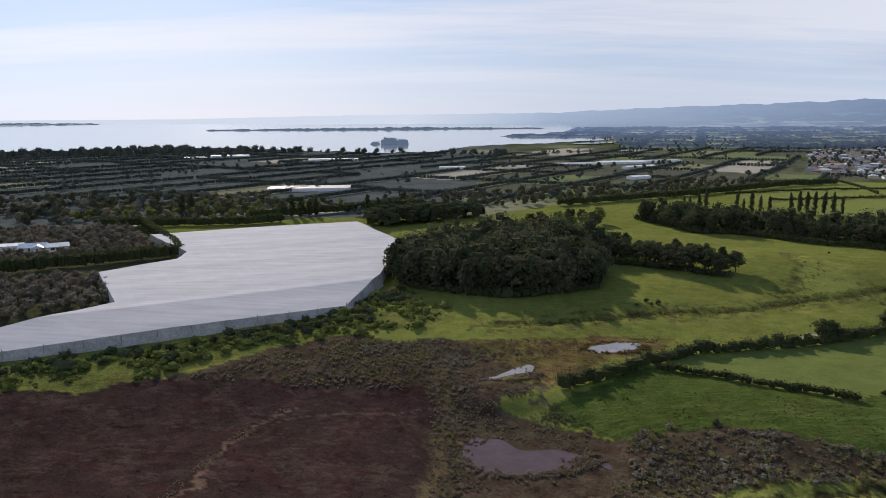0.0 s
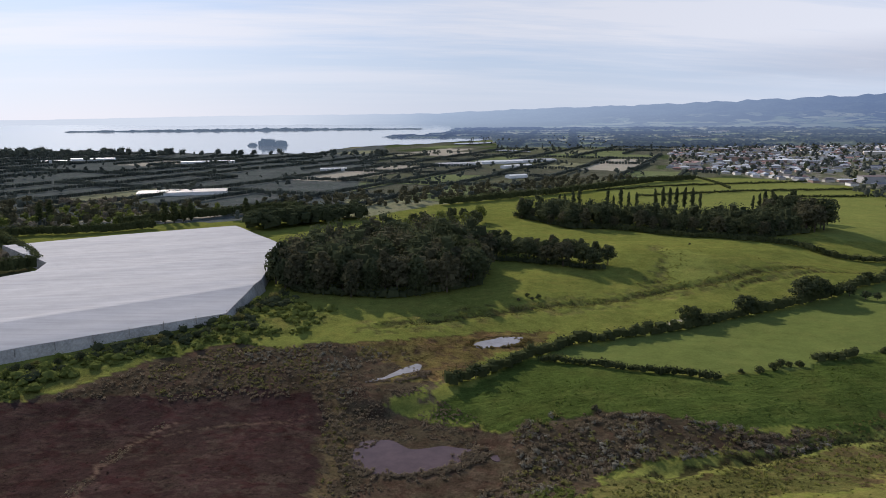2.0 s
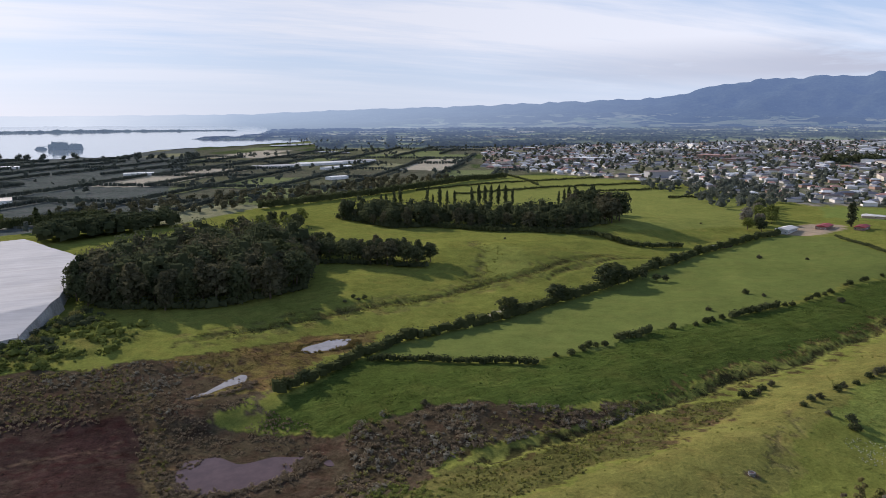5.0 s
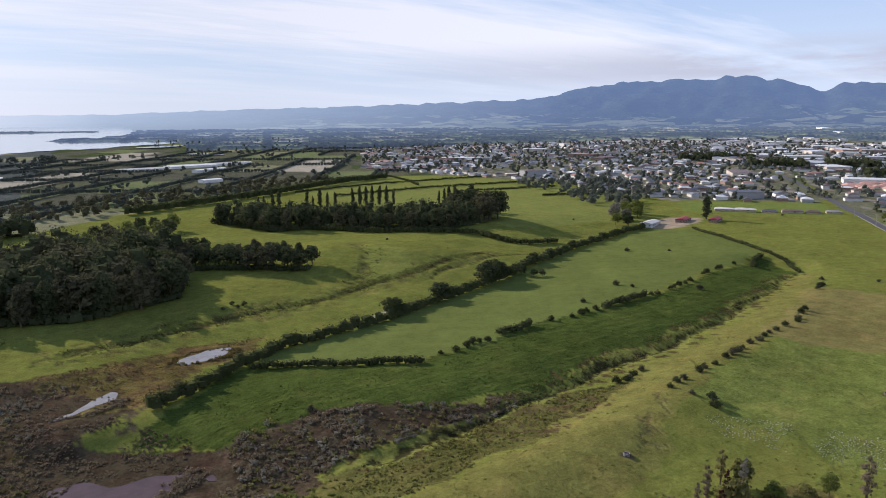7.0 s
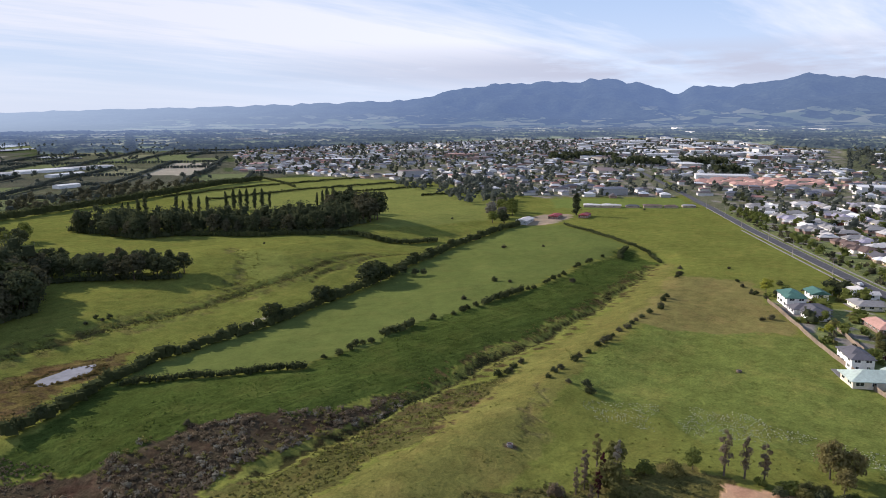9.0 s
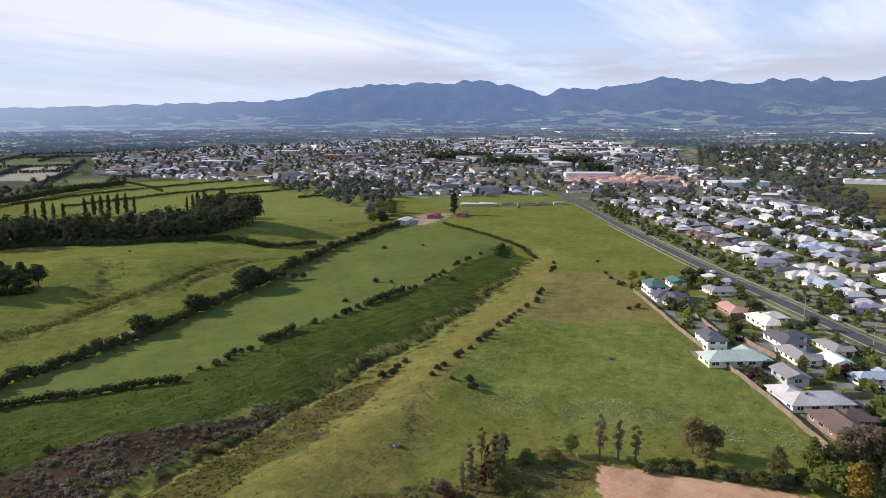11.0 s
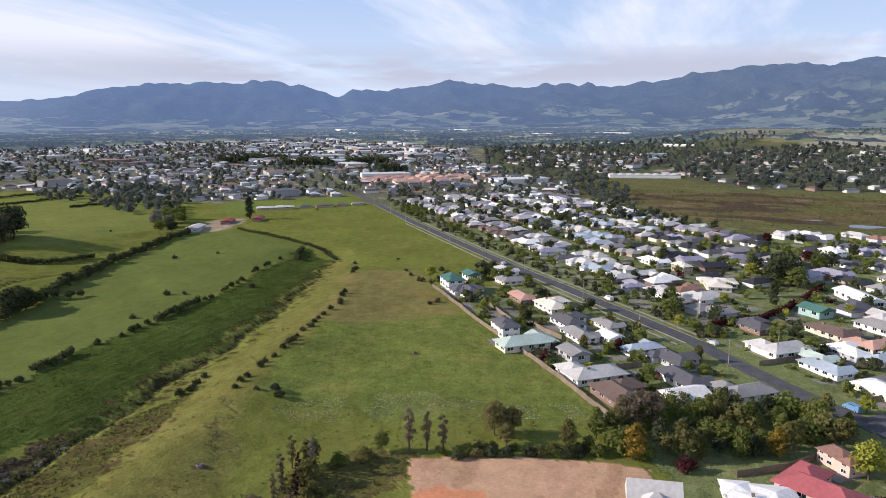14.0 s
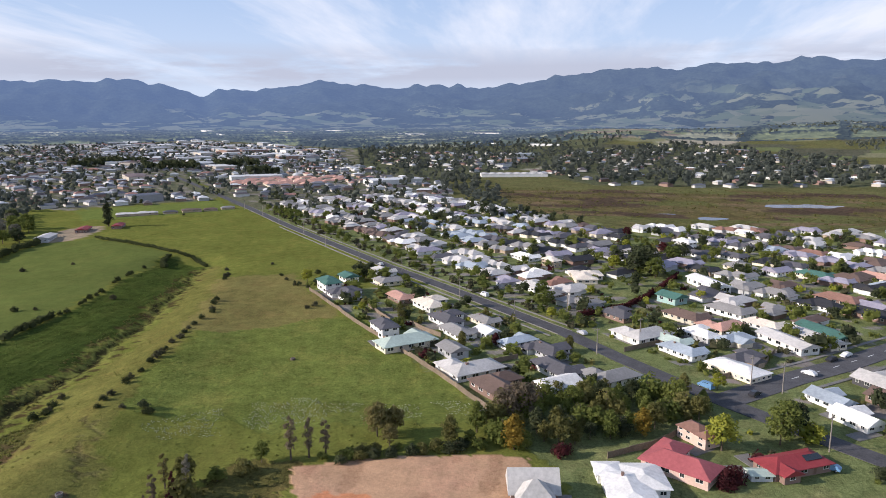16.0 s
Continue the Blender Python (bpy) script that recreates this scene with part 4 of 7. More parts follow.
def limbs(bm, high, thick, rng, n=6, spread=0.3):
    """A tapered trunk with a few limbs."""
    def tube(a, b, ra, rb, seg=7):
        a, b = Vector(a), Vector(b)
        d = (b - a).normalized()
        s = d.orthogonal().normalized()
        t = d.cross(s)
        rings = [[bm.verts.new(c + (s * math.cos(k * math.tau / seg) + t * math.sin(k * math.tau / seg)) * r) for k in range(seg)] for c, r in ((a, ra), (b, rb))]
        for k in range(seg):
            bm.faces.new([rings[0][k], rings[0][(k + 1) % seg], rings[1][(k + 1) % seg], rings[1][k]])
        bm.faces.new(rings[1])
    tube((0, 0, -0.4), (0.01 * high, 0, 0.35 * high), thick, thick * 0.75)
    tube((0.01 * high, 0, 0.34 * high), (0, 0.01 * high, 0.85 * high), thick * 0.75, thick * 0.2)
    for k in range(n):
        a, z = k * 2.4 + rng.uniform(0, 1), high * rng.uniform(0.3, 0.6)
        r = high * spread * rng.uniform(0.6, 1.0)
        tube((0.005 * high, 0.005 * high, z), (r * math.cos(a), r * math.sin(a), z + high * rng.uniform(0.12, 0.28)), thick * 0.4, thick * 0.1, 5)


def tree_shape(kind, k):
    """Trunk and crown of a tree ten metres high; kind sets its habit, k its variant."""
    if (kind, k) in SHAPES:
        return SHAPES[kind, k]
    rng = np.random.default_rng(100 * k + len(kind) * 7)
    c = Cloud(31 * k + len(kind))
    if kind == "broad":
        n = 15
        ang, zz = np.arange(n) * 2.4, np.linspace(3.0, 8.7, n)
        rr = 2.5 * np.sqrt(np.clip(1 - ((zz - 5.2) / 4.2) ** 2, 0.05, 1)) * rng.uniform(0.6, 1.15, n)
        cen = np.stack([rr * np.cos(ang), rr * np.sin(ang), zz], 1)
        c.lobes(cen, np.stack([rng.uniform(1.2, 1.9, n)] * 2 + [rng.uniform(1.1, 1.8, n)], 1), 60, 0.58, n=1, core=0.55)
        spread = 0.25
    elif kind == "bush":
        n = 9
        ang = np.arange(n) * 2.4
        rr = np.where(np.arange(n) == 0, 0, rng.uniform(2.0, 3.6, n))
        cen = np.stack([rr * np.cos(ang), rr * np.sin(ang), np.where(rr == 0, 6.0, rng.uniform(1.4, 4.6, n))], 1)
        c.lobes(cen, np.stack([rng.uniform(2.0, 3.2, n)] * 2 + [rng.uniform(2.2, 3.6, n)], 1), 50, 0.95, n=1, core=0.6)
        spread = 0.2
    elif kind == "tall":
        n = 18
        ang, zz = np.arange(n) * 2.4, np.linspace(1.6, 9.2, n)
        rr = np.interp(zz, [1.6, 4, 7, 9.2], [1.2, 1.7, 1.4, 0.3]) * rng.uniform(0.5, 1.2, n)
        cen = np.stack([rr * np.cos(ang), rr * np.sin(ang), zz], 1)
        wide = np.interp(zz, [1.6, 5, 9.2], [1.3, 1.6, 0.95])
        c.lobes(cen, np.stack([wide * rng.uniform(0.8, 1.2, n)] * 2 + [wide * rng.uniform(0.9, 1.4, n)], 1), 46, 0.54, n=1, core=0.55)
        spread = 0.14
    elif kind == "poplar":
        n = 14
        zz = np.linspace(1.2, 9.4, n)
        wide = np.interp(zz, [1.2, 4, 8, 9.4], [0.7, 1.1, 0.8, 0.3])
        cen = np.stack([rng.normal(0, 0.25, n), rng.normal(0, 0.25, n), zz], 1)
        c.lobes(cen, np.stack([wide, wide, np.full(n, 1.0)], 1), 40, 0.5, n=1, core=0.7)
        spread = 0.06
    else:  # sparse: thin crowns with the trunk showing
        n = 9
        ang, zz = np.arange(n) * 2.4, np.linspace(2.6, 9.3, n)
        rr = 0.7 * rng.uniform(0.3, 1.2, n)
        cen = np.stack([rr * np.cos(ang), rr * np.sin(ang), zz], 1)
        c.lobes(cen, np.stack([np.interp(zz, [2.6, 6, 9.3], [0.75, 0.85, 0.35])] * 2 + [rng.uniform(0.6, 1.0, n)], 1), 60, 0.36, core=0.4)
        spread = 0.1
    bm = bmesh.new()
    limbs(bm, 10.0, 0.24 if kind != "bush" else 0.4, rng, 7, spread)
    SHAPES[kind, k] = bm_mesh("trunk", bm, BARK), c.mesh("crown", [LEAF_GREEN])
    return SHAPES[kind, k]


CHANCE = random.Random(5)
LABELS = {
    "broad": "round leafy tree", "tall": "tall dense tree", "poplar": "slim upright poplar tree", "sparse": "thin tree with a bare trunk", "bush": "low rounded leafy shrub"}
TONE_WORDS = {"dark_evergreen_leaves": "dark green", "green_leaves": "mid green", "olive_leaves": "olive green", "yellow_green_leaves": "bright yellow-green", "golden_leaves": "golden yellow", "purple_red_leaves": "purple-red",
              "haze_greyed_leaves": "grey-green", "silver_grey_leaves": "silver-grey", "dark_olive_leaves": "dark olive", "tawny_olive_leaves": "tawny olive", "brown_scrub_leaves": "brownish", "hedge_leaves": "dark green"}


def plant(kind, x, y, high, mat, group, where, wide=1.0, bark=None):
    """A tree or shrub, high metres tall, rooted in the ground."""
    trunk, crown = tree_shape(kind, CHANCE.randrange(3))
    shrub = kind == "bush"
    thing = tagged(new("shrub" if shrub else "tree"), TONE_WORDS[mat.name] + " " + LABELS[kind] + " " + where, "shrub" if shrub else "tree", group)
    s = high / 10
    thing.matrix_basis = pose(x, y, ground_z(x, y), 0, 0, CHANCE.uniform(0, 360)) @ Matrix.Diagonal((s * wide, s * wide, s, 1))
    child("trunk", trunk, thing, mat=bark)
    child("crown", crown, thing, mat=mat)
    return thing


def scatter(poly, n, gap, seed, keep=None):
    """Up to n places in a polygon that keep gap metres apart."""
    xs, ys = [p[0] for p in poly], [p[1] for p in poly]
    cells, out = {}, []
    many = np.random.default_rng(seed).uniform((min(xs), min(ys)), (max(xs), max(ys)), (n * 30, 2))
    many = many[inside(many[:, 0], many[:, 1], poly)].tolist()
    for x, y in many:
        k = (int(x // gap), int(y // gap))
        if any((x - a) ** 2 + (y - b) ** 2 < gap * gap for i in (-1, 0, 1) for j in (-1, 0, 1) for a, b in cells.get((k[0] + i, k[1] + j), ())):
            continue
        if keep and not keep(x, y):
            continue
        cells.setdefault(k, []).append((x, y))
        out.append((x, y))
        if len(out) >= n:
            break
    return out


# the dark stand of trees in the middle of the pasture, and its arm
STAND = [(-24, 325), (-15, 309), (4, 297), (27, 289), (52, 297), (70, 305), (76, 330), (78, 372), (95, 366), (116, 342), (134, 325), (139, 335), (122, 362), (100, 385), (80, 400), (60, 432), (33, 420), (5, 396), (-14, 376), (-22, 350)]
inner = []
for x, y in scatter(STAND, 190, 5.2, 3):
    if seg_dist(x, y, STAND[:7]) > 13 or x > 80:
        inner.append((x, y))
        continue
    edge = y < 318 and x < 80
    plant(CHANCE.choice(["tall", "tall", "broad"]), x, y, CHANCE.uniform(13, 18.5) if x < 85 else CHANCE.uniform(9, 13), CHANCE.choice([LEAF_STAND, LEAF_STAND, LEAF_DARK] if edge else [LEAF_DARK, LEAF_STAND, LEAF_HEDGE]), "trees of the stand", "in the stand", 1.1)
INNER_STAND = [p for p in inner if p[0] < 80]
ARM = [(76, 372), (80, 358), (96, 352), (116, 334), (134, 318), (142, 326), (124, 352), (104, 378), (84, 398)]
for x, y in scatter(ARM, 30, 5.6, 13):
    plant(CHANCE.choice(["tall", "broad", "broad"]), x, y, CHANCE.uniform(9, 13), CHANCE.choice([LEAF_DARK, LEAF_DARK, LEAF_STAND]), "trees of the stand", "in the stand", 1.2)
# woodland behind the hedged hill
WOOD = [(144, 528), (154, 500), (165, 462), (198, 450), (235, 414), (256, 388), (301, 392), (322, 402), (316, 430), (285, 440), (250, 455), (225, 480), (190, 510), (170, 540)]
INNER_WOOD = []
for x, y in scatter(WOOD, 150, 6.2, 4):
    if seg_dist(x, y, WOOD[:9]) > 7:
        INNER_WOOD.append((x, y))
        continue
    plant(CHANCE.choice(["tall", "broad", "broad"]), x, y, CHANCE.choice([7, 9, 11, 13]) + CHANCE.uniform(0, 2.5) + max(0, (x - 262) * 0.10), CHANCE.choice([LEAF_DARK, LEAF_DARK, LEAF_STAND, LEAF_STAND]), "trees of the far wood", "in the far wood", 1.1)
for a, b, n in (((236, 558), (258, 550), 5), ((280, 558), (312, 543), 7), ((200, 580), (216, 570), 4), ((345, 520), (360, 514), 4)):
    for i in range(n):
        u = (i + CHANCE.uniform(-0.2, 0.2)) / max(1, n - 1)
        plant("poplar", a[0] + u * (b[0] - a[0]), a[1] + u * (b[1] - a[1]), CHANCE.uniform(11, 18), LEAF_DARK, "poplar row", "in a row between paddocks", 1.0)
for x, y, h in ((318, 436, 17), (326, 446, 20), (334, 455, 22), (322, 458, 19), (312, 450, 18), (340, 446, 15), (306, 440, 15), (330, 466, 18)):
    plant(CHANCE.choice(["tall", "broad"]), x, y, h, CHANCE.choice([LEAF_DARK, LEAF_STAND]), "trees of the far wood", "at the end of the far wood", 0.95)
# dark clump beyond the net canopy
for x, y in scatter([(60, 440), (120, 490), (112, 520), (40, 470)], 18, 8.0, 7):
    plant("broad", x, y, CHANCE.uniform(8, 13), CHANCE.choice([LEAF_DARK, LEAF_GREEN]), "trees behind the stand", "behind the stand")
# belt of garden trees behind the bare soil
BELT = [(172, 14), (183, 3), (188, -12), (189, -34), (182, -42), (170, -33), (160, -14), (152, 6), (150, 22), (158, 20)]
for x, y in scatter(BELT, 72, 3.4, 8):
    tone = CHANCE.choice([LEAF_GREEN, LEAF_GREEN, LEAF_OLIVE, LEAF_OLIVE, LEAF_OLIVE, LEAF_DARK])
    plant(CHANCE.choice(["broad", "tall", "tall", "bush"]), x, y, CHANCE.uniform(3.2, 8.0), tone, "trees of the garden belt", "in a dense garden belt", 1.05)
for x, y, h, tone, kind in ((151, 9, 8.5, LEAF_GOLD, "tall"), (163, -21, 7, LEAF_GOLD, "tall"), (158, -38, 8.5, LEAF_YELLOW, "broad"), (196, -45, 5, LEAF_YELLOW, "broad"), (168, 8, 10, LEAF_BROWN, "broad"), (166, 12, 9, LEAF_BROWN, "broad"),
                            (150, -2, 4, LEAF_RED, "bush"), (143, -37, 4.5, LEAF_RED, "bush"), (140, -35, 3.5, LEAF_RED, "bush"), (166, -54, 9.5, LEAF_GREEN, "broad"), (170, -57, 8.0, LEAF_DARK, "broad"), (163, -52, 7.5, LEAF_GREEN, "broad"), (166, -60, 5.5, LEAF_YELLOW, "bush")):
    plant(kind, x, y, h, tone, "coloured garden trees", "in a garden", 1.15)
# thin row along the north edge of the bare soil
for x, y, h, kind, tone in ((138, 58, 10.5, "sparse", LEAF_BROWN), (140, 54.5, 9.5, "sparse", LEAF_BROWN), (141.5, 51, 9.0, "sparse", LEAF_BROWN), (153, 42, 8.5, "broad", LEAF_WILLOW), (155, 38, 7.0, "broad", LEAF_WILLOW), (149, 38, 5.5, "broad", LEAF_WILLOW), (151, 24, 7.5, "tall", LEAF_OLIVE), (122, 74, 8, "sparse", LEAF_GREY),
                            (118, 73, 6.5, "bush", LEAF_OLIVE), (112, 72, 6.0, "sparse", LEAF_RED), (114, 69, 4, "bush", LEAF_OLIVE), (127, 70, 4, "bush", LEAF_GREEN), (122, 79, 8, "sparse", LEAF_WILLOW), (106, 78, 3.5, "bush", LEAF_BROWN)):
    plant(kind, x, y, h, tone, "trees by the bare soil", "beside the bare soil")
for i in range(26):
    u = i / 25
    plant("bush", 140 + 12 * u + CHANCE.uniform(-2, 2), 50 - 34 * u + CHANCE.uniform(-2, 2), CHANCE.uniform(1.6, 3.2), CHANCE.choice([LEAF_OLIVE, LEAF_GREEN, LEAF_DARK]), "shrubs by the bare soil", "beside the bare soil", 1.2)

# bushes along the fence lines and in the fields
LINE_BUSHES = [(122, 183), (128, 183), (133, 184), (137, 186), (140, 186), (143, 185), (178, 191), (187, 189), (193, 190), (197, 191), (202, 191), (235, 195), (239, 194), (242, 193), (254, 196), (258, 197), (264, 199), (270, 200), (275, 201), (293, 207), (297, 208), (310, 211), (314, 212), (330, 215)]
for x, y in LINE_BUSHES:
    plant("bush", x, y, CHANCE.uniform(1.7, 3.0), LEAF_HEDGE, "bushes of the middle fence line", "along a fence line", 1.15)
ROW = [(154, 117), (158, 118), (163, 119), (155, 110), (157, 106), (172, 121), (176, 122), (181, 122), (189, 124), (193, 124), (198, 125), (202, 126), (209, 128), (214, 128), (220, 130), (225, 131), (231, 132), (238, 133), (247, 134), (252, 136), (259, 139), (264, 141), (305, 157), (312, 160), (320, 163), (333, 170), (154, 136), (157, 135), (160, 136), (163, 138), (169, 139), (154, 103)]
for x, y in ROW:
    plant("bush", x + CHANCE.uniform(-0.6, 0.6), y + CHANCE.uniform(-0.4, 0.4), CHANCE.uniform(1.4, 2.9), CHANCE.choice([LEAF_HEDGE, LEAF_STAND, LEAF_DARK]), "bushes of the ridge fence line", "along the ridge fence", CHANCE.uniform(0.95, 1.35))
SINGLES = [(210, 374), (372, 377), (321, 280), (337, 262), (242, 217), (244, 209), (207, 203), (267, 190), (199, 446), (85, 277), (84, 281), (79, 277), (88, 278), (70, 169), (114, 143), (320, 122), (326, 118), (318, 134), (300, 120), (262, 100), (266, 98), (345, 150), (520, 300), (310, 128), (305, 122), (300, 118), (296, 112)]
for x, y in SINGLES:
    plant("bush", x, y, CHANCE.uniform(1.3, 2.8), CHANCE.choice([LEAF_HEDGE, LEAF_STAND]), "single bushes in the fields", "standing alone in pasture", 1.2)
for x, y, h in ((38, 199, 4), (44, 201, 4.5), (135, 239, 8), (139, 241, 7), (165, 249, 8.5), (170, 251, 7), (201, 262, 11), (206, 263, 11.5), (211, 264, 10), (219, 267, 6), (230, 260, 4), (234, 258, 3.5), (227, 266, 5), (300, 305, 6), (250, 283, 6), (270, 292, 6)):
    plant("broad", x, y, h, CHANCE.choice([LEAF_HEDGE, LEAF_DARK]), "trees in the stream hedge", "growing in the hedge", 1.35)
for line, n in (([(-205, 178), (-150, 205), (-98, 230), (-44, 258)], 34), ([(-40, 262), (-30, 288), (-20, 304)], 14)):
    p = resample(line, 1.0)
    for i in range(n):
        x, y = p[CHANCE.randrange(len(p))]
        plant("bush", x + CHANCE.uniform(-1, 5), y + CHANCE.uniform(-5, 2), CHANCE.uniform(1.6, 3.6) + (1.2 if y > 262 else 0), CHANCE.choice([LEAF_DARK, LEAF_GREEN, LEAF_DARK, LEAF_OLIVE]), "bushes below the canopy", "along the foot of the canopy", 1.25)
for x, y, h, tone, kind in ((110, 76, 6, LEAF_BROWN, "sparse"), (108, 71, 5, LEAF_BROWN, "sparse"), (116, 78, 7.0, LEAF_BROWN, "sparse"), (118, 75, 6.5, LEAF_RED, "sparse"), (113, 76, 5.5, LEAF_BROWN, "sparse"), (125, 76, 6, LEAF_OLIVE, "broad"), (131, 66, 4, LEAF_OLIVE, "bush"), (103, 74, 3, LEAF_RED, "bush"), (100, 78, 2.6, LEAF_OLIVE, "bush"), (112, 64, 2.8, LEAF_GREEN, "bush"), (136, 64, 5, LEAF_GREEN, "broad")):
    plant(kind, x, y, h, tone, "trees by the bare soil", "beside the bare soil")
plant("poplar", 458, 324, 17, LEAF_DARK, "farm trees", "beside the farm sheds", 1.7)
for x, y, h in ((396, 345, 8), (390, 352, 9), (402, 352, 9), (408, 370, 10), (412, 362, 9), (425, 362, 9), (440, 375, 11), (420, 380, 10), (428, 372, 10), (436, 384, 10), (446, 392, 9), (455, 402, 9), (466, 410, 10), (478, 420, 9)):
    plant("broad", x, y, h, CHANCE.choice([LEAF_DARK, LEAF_GREY, LEAF_GREEN]), "trees by the farm", "near the farm sheds", 1.3)


def hedge(line, wide, high, mat, label, seed, name="hedge", step=1.1, per=16, size=0.55, uneven=0.25, group="hedges"):
    """A long hedge: lumpy core and leaf clumps along a line."""
    c = Cloud(seed)
    p = resample(line, step)
    k = len(p)
    p = p + c.rng.normal(0, wide * 0.08, (k, 2))
    hh = high * (1 + uneven * waves(p[:, 0], p[:, 1], 9, seed) * 0.6 + uneven * 0.5 * c.rng.standard_normal(k))
    hh = np.clip(hh, high * 0.45, high * 1.6)
    z = height(*p.T)
    ww = wide * 0.5 * c.rng.uniform(0.8, 1.25, k)
    c.lobes(np.c_[p, z + hh * 0.45], np.stack([ww, ww, hh * 0.55], 1), per, size, n=1, core=0.84)
    return tagged(new(name, c.mesh(name, [mat])), label, "hedge", group)


hedge([(35, 198), (46, 202), (54, 208), (62, 214), (72, 219), (84, 227), (108, 231), (136, 237), (175, 253), (220, 268), (293, 303), (343, 324), (398, 332)], 4.4, 4.1, LEAF_HEDGE, "long dark overgrown hedge following the stream", 1, uneven=0.4)
hedge([(69, 212), (80, 205), (92, 197), (103, 187), (113, 180)], 2.6, 2.4, LEAF_HEDGE, "clipped dark hedge across the pasture", 2)
hedge([(150, 188.5), (157, 188), (166, 189.5)], 3.2, 3.0, LEAF_HEDGE, "short thick dark hedge in the pasture", 3)
hedge([(207, 191), (223, 193), (236, 195)], 3.0, 2.8, LEAF_HEDGE, "short ragged dark hedge along a fence line", 4)
hedge([(418, 306), (393, 261), (370, 222)], 2.4, 1.8, LEAF_HEDGE, "low dark hedge running up to the farm", 5)
hedge([(360, 218), (345, 214), (338, 208)], 3.2, 2.6, LEAF_HEDGE, "short clipped hedge at the gully head", 6)
hedge([(370, 222), (362, 205), (345, 188)], 2.2, 2.0, LEAF_HEDGE, "low ragged hedge at the gully head", 7)
hedge([(165, 475), (205, 441), (226, 407), (251, 389), (271, 365), (278, 339), (287, 330), (309, 329)], 4.0, 3.6, LEAF_HEDGE, "dark hedge below the wood on the hill", 8)
hedge([(-151, 539), (-55, 594), (-20, 612)], 6.0, 8.0, LEAF_HEDGE, "tall clipped dark shelter hedge behind the canopy", 9, per=22, size=0.9, uneven=0.1)
hedge([(-300, 300), (-223, 344), (-148, 388)], 5.0, 8.0, LEAF_HEDGE, "tall clipped dark shelter hedge beside the canopy", 10, per=22, size=0.9, uneven=0.08)
hedge([(-148, 388), (-161, 414), (-215, 500)], 5.0, 7.0, LEAF_HEDGE, "tall clipped shelter hedge along the orchard", 11, per=22, size=0.9, uneven=0.08)
hedge([(-250, 500), (-154, 508), (-120, 520)], 6.0, 7.0, LEAF_HEDGE, "dark shelter hedge behind the white canopy", 12, per=20, size=0.9, uneven=0.15)
hedge([(264, -8), (281, -28), (312, -44), (344, -57)], 2.6, 2.6, LEAF_RED, "long clipped dark red hedge beside a lane", 13, uneven=0.08)
hedge([(102, 612), (250, 690), (388, 782), (450, 800)], 6.0, 8.0, LEAF_HEDGE, "tall dark shelter hedge at the edge of the paddocks", 14, per=20, size=1.0, uneven=0.12, step=1.6)
for line in ([(300, 640), (420, 660), (560, 650)], [(470, 835), (455, 760), (430, 690)], [(390, 560), (450, 600), (545, 585)], [(283, 700), (400, 735), (560, 742)], [(470, 520), (520, 505), (555, 490)]):
    hedge(line, 2.6, 2.6, LEAF_HEDGE, "low dark hedge dividing green paddocks", int(line[0][0]), step=1.6, per=12, size=0.8)
hedge([(-22, 330), (-14, 312), (4, 299), (27, 291), (52, 299), (69, 306), (74, 330)], 4.0, 3.6, LEAF_DARK, "dense dark undergrowth along the edge of the stand", 31, "thicket", 1.6, 22, 0.8, 0.35, "thickets")
hedge([(80, 362), (98, 352), (117, 335), (134, 320)], 3.6, 3.0, LEAF_DARK, "dense dark undergrowth below the arm of the stand", 32, "thicket", 1.6, 20, 0.8, 0.35, "thickets")
hedge([(146, 526), (156, 498), (167, 462), (200, 449), (236, 413), (258, 388), (300, 393)], 4.5, 4.0, LEAF_DARK, "dense dark undergrowth along the far wood", 33, "thicket", 1.8, 18, 0.9, 0.35, "thickets")


# ---------- houses ----------
HOUSE_MESH = {}


def hip_roof(bm, x0, x1, y0, y1, z, rise, over=0.5, gable=False):
    """A closed roof over a block, its ridge along the longer side."""
    x0, x1, y0, y1 = x0 - over, x1 + over, y0 - over, y1 + over
    w, d = x1 - x0, y1 - y0
    flip = d > w
    half = min(w, d) / 2
    inset = 0.0 if gable else half
    low = [bm.verts.new((x, y, z - 0.2)) for x, y in ((x0, y0), (x1, y0), (x1, y1), (x0, y1))]
    eave = [bm.verts.new((x, y, z)) for x, y in ((x0, y0), (x1, y0), (x1, y1), (x0, y1))]
    top = z + rise * half
    if flip:
        xm = (x0 + x1) / 2
        a, b = bm.verts.new((xm, y0 + inset, top)), bm.verts.new((xm, y1 - inset, top))
        slopes = [(eave[0], eave[1], a), (eave[1], eave[2], b, a), (eave[2], eave[3], b), (eave[3], eave[0], a, b)]
    else:
        ym = (y0 + y1) / 2
        a, b = bm.verts.new((x0 + inset, ym, top)), bm.verts.new((x1 - inset, ym, top))
        slopes = [(eave[0], eave[1], b, a), (eave[1], eave[2], b), (eave[2], eave[3], a, b), (eave[3], eave[0], a)]
    for s in slopes:
        bm.faces.new(s)
    for k in range(4):
        bm.faces.new((low[k], low[(k + 1) % 4], eave[(k + 1) % 4], eave[k]))
    bm.faces.new(low[::-1])


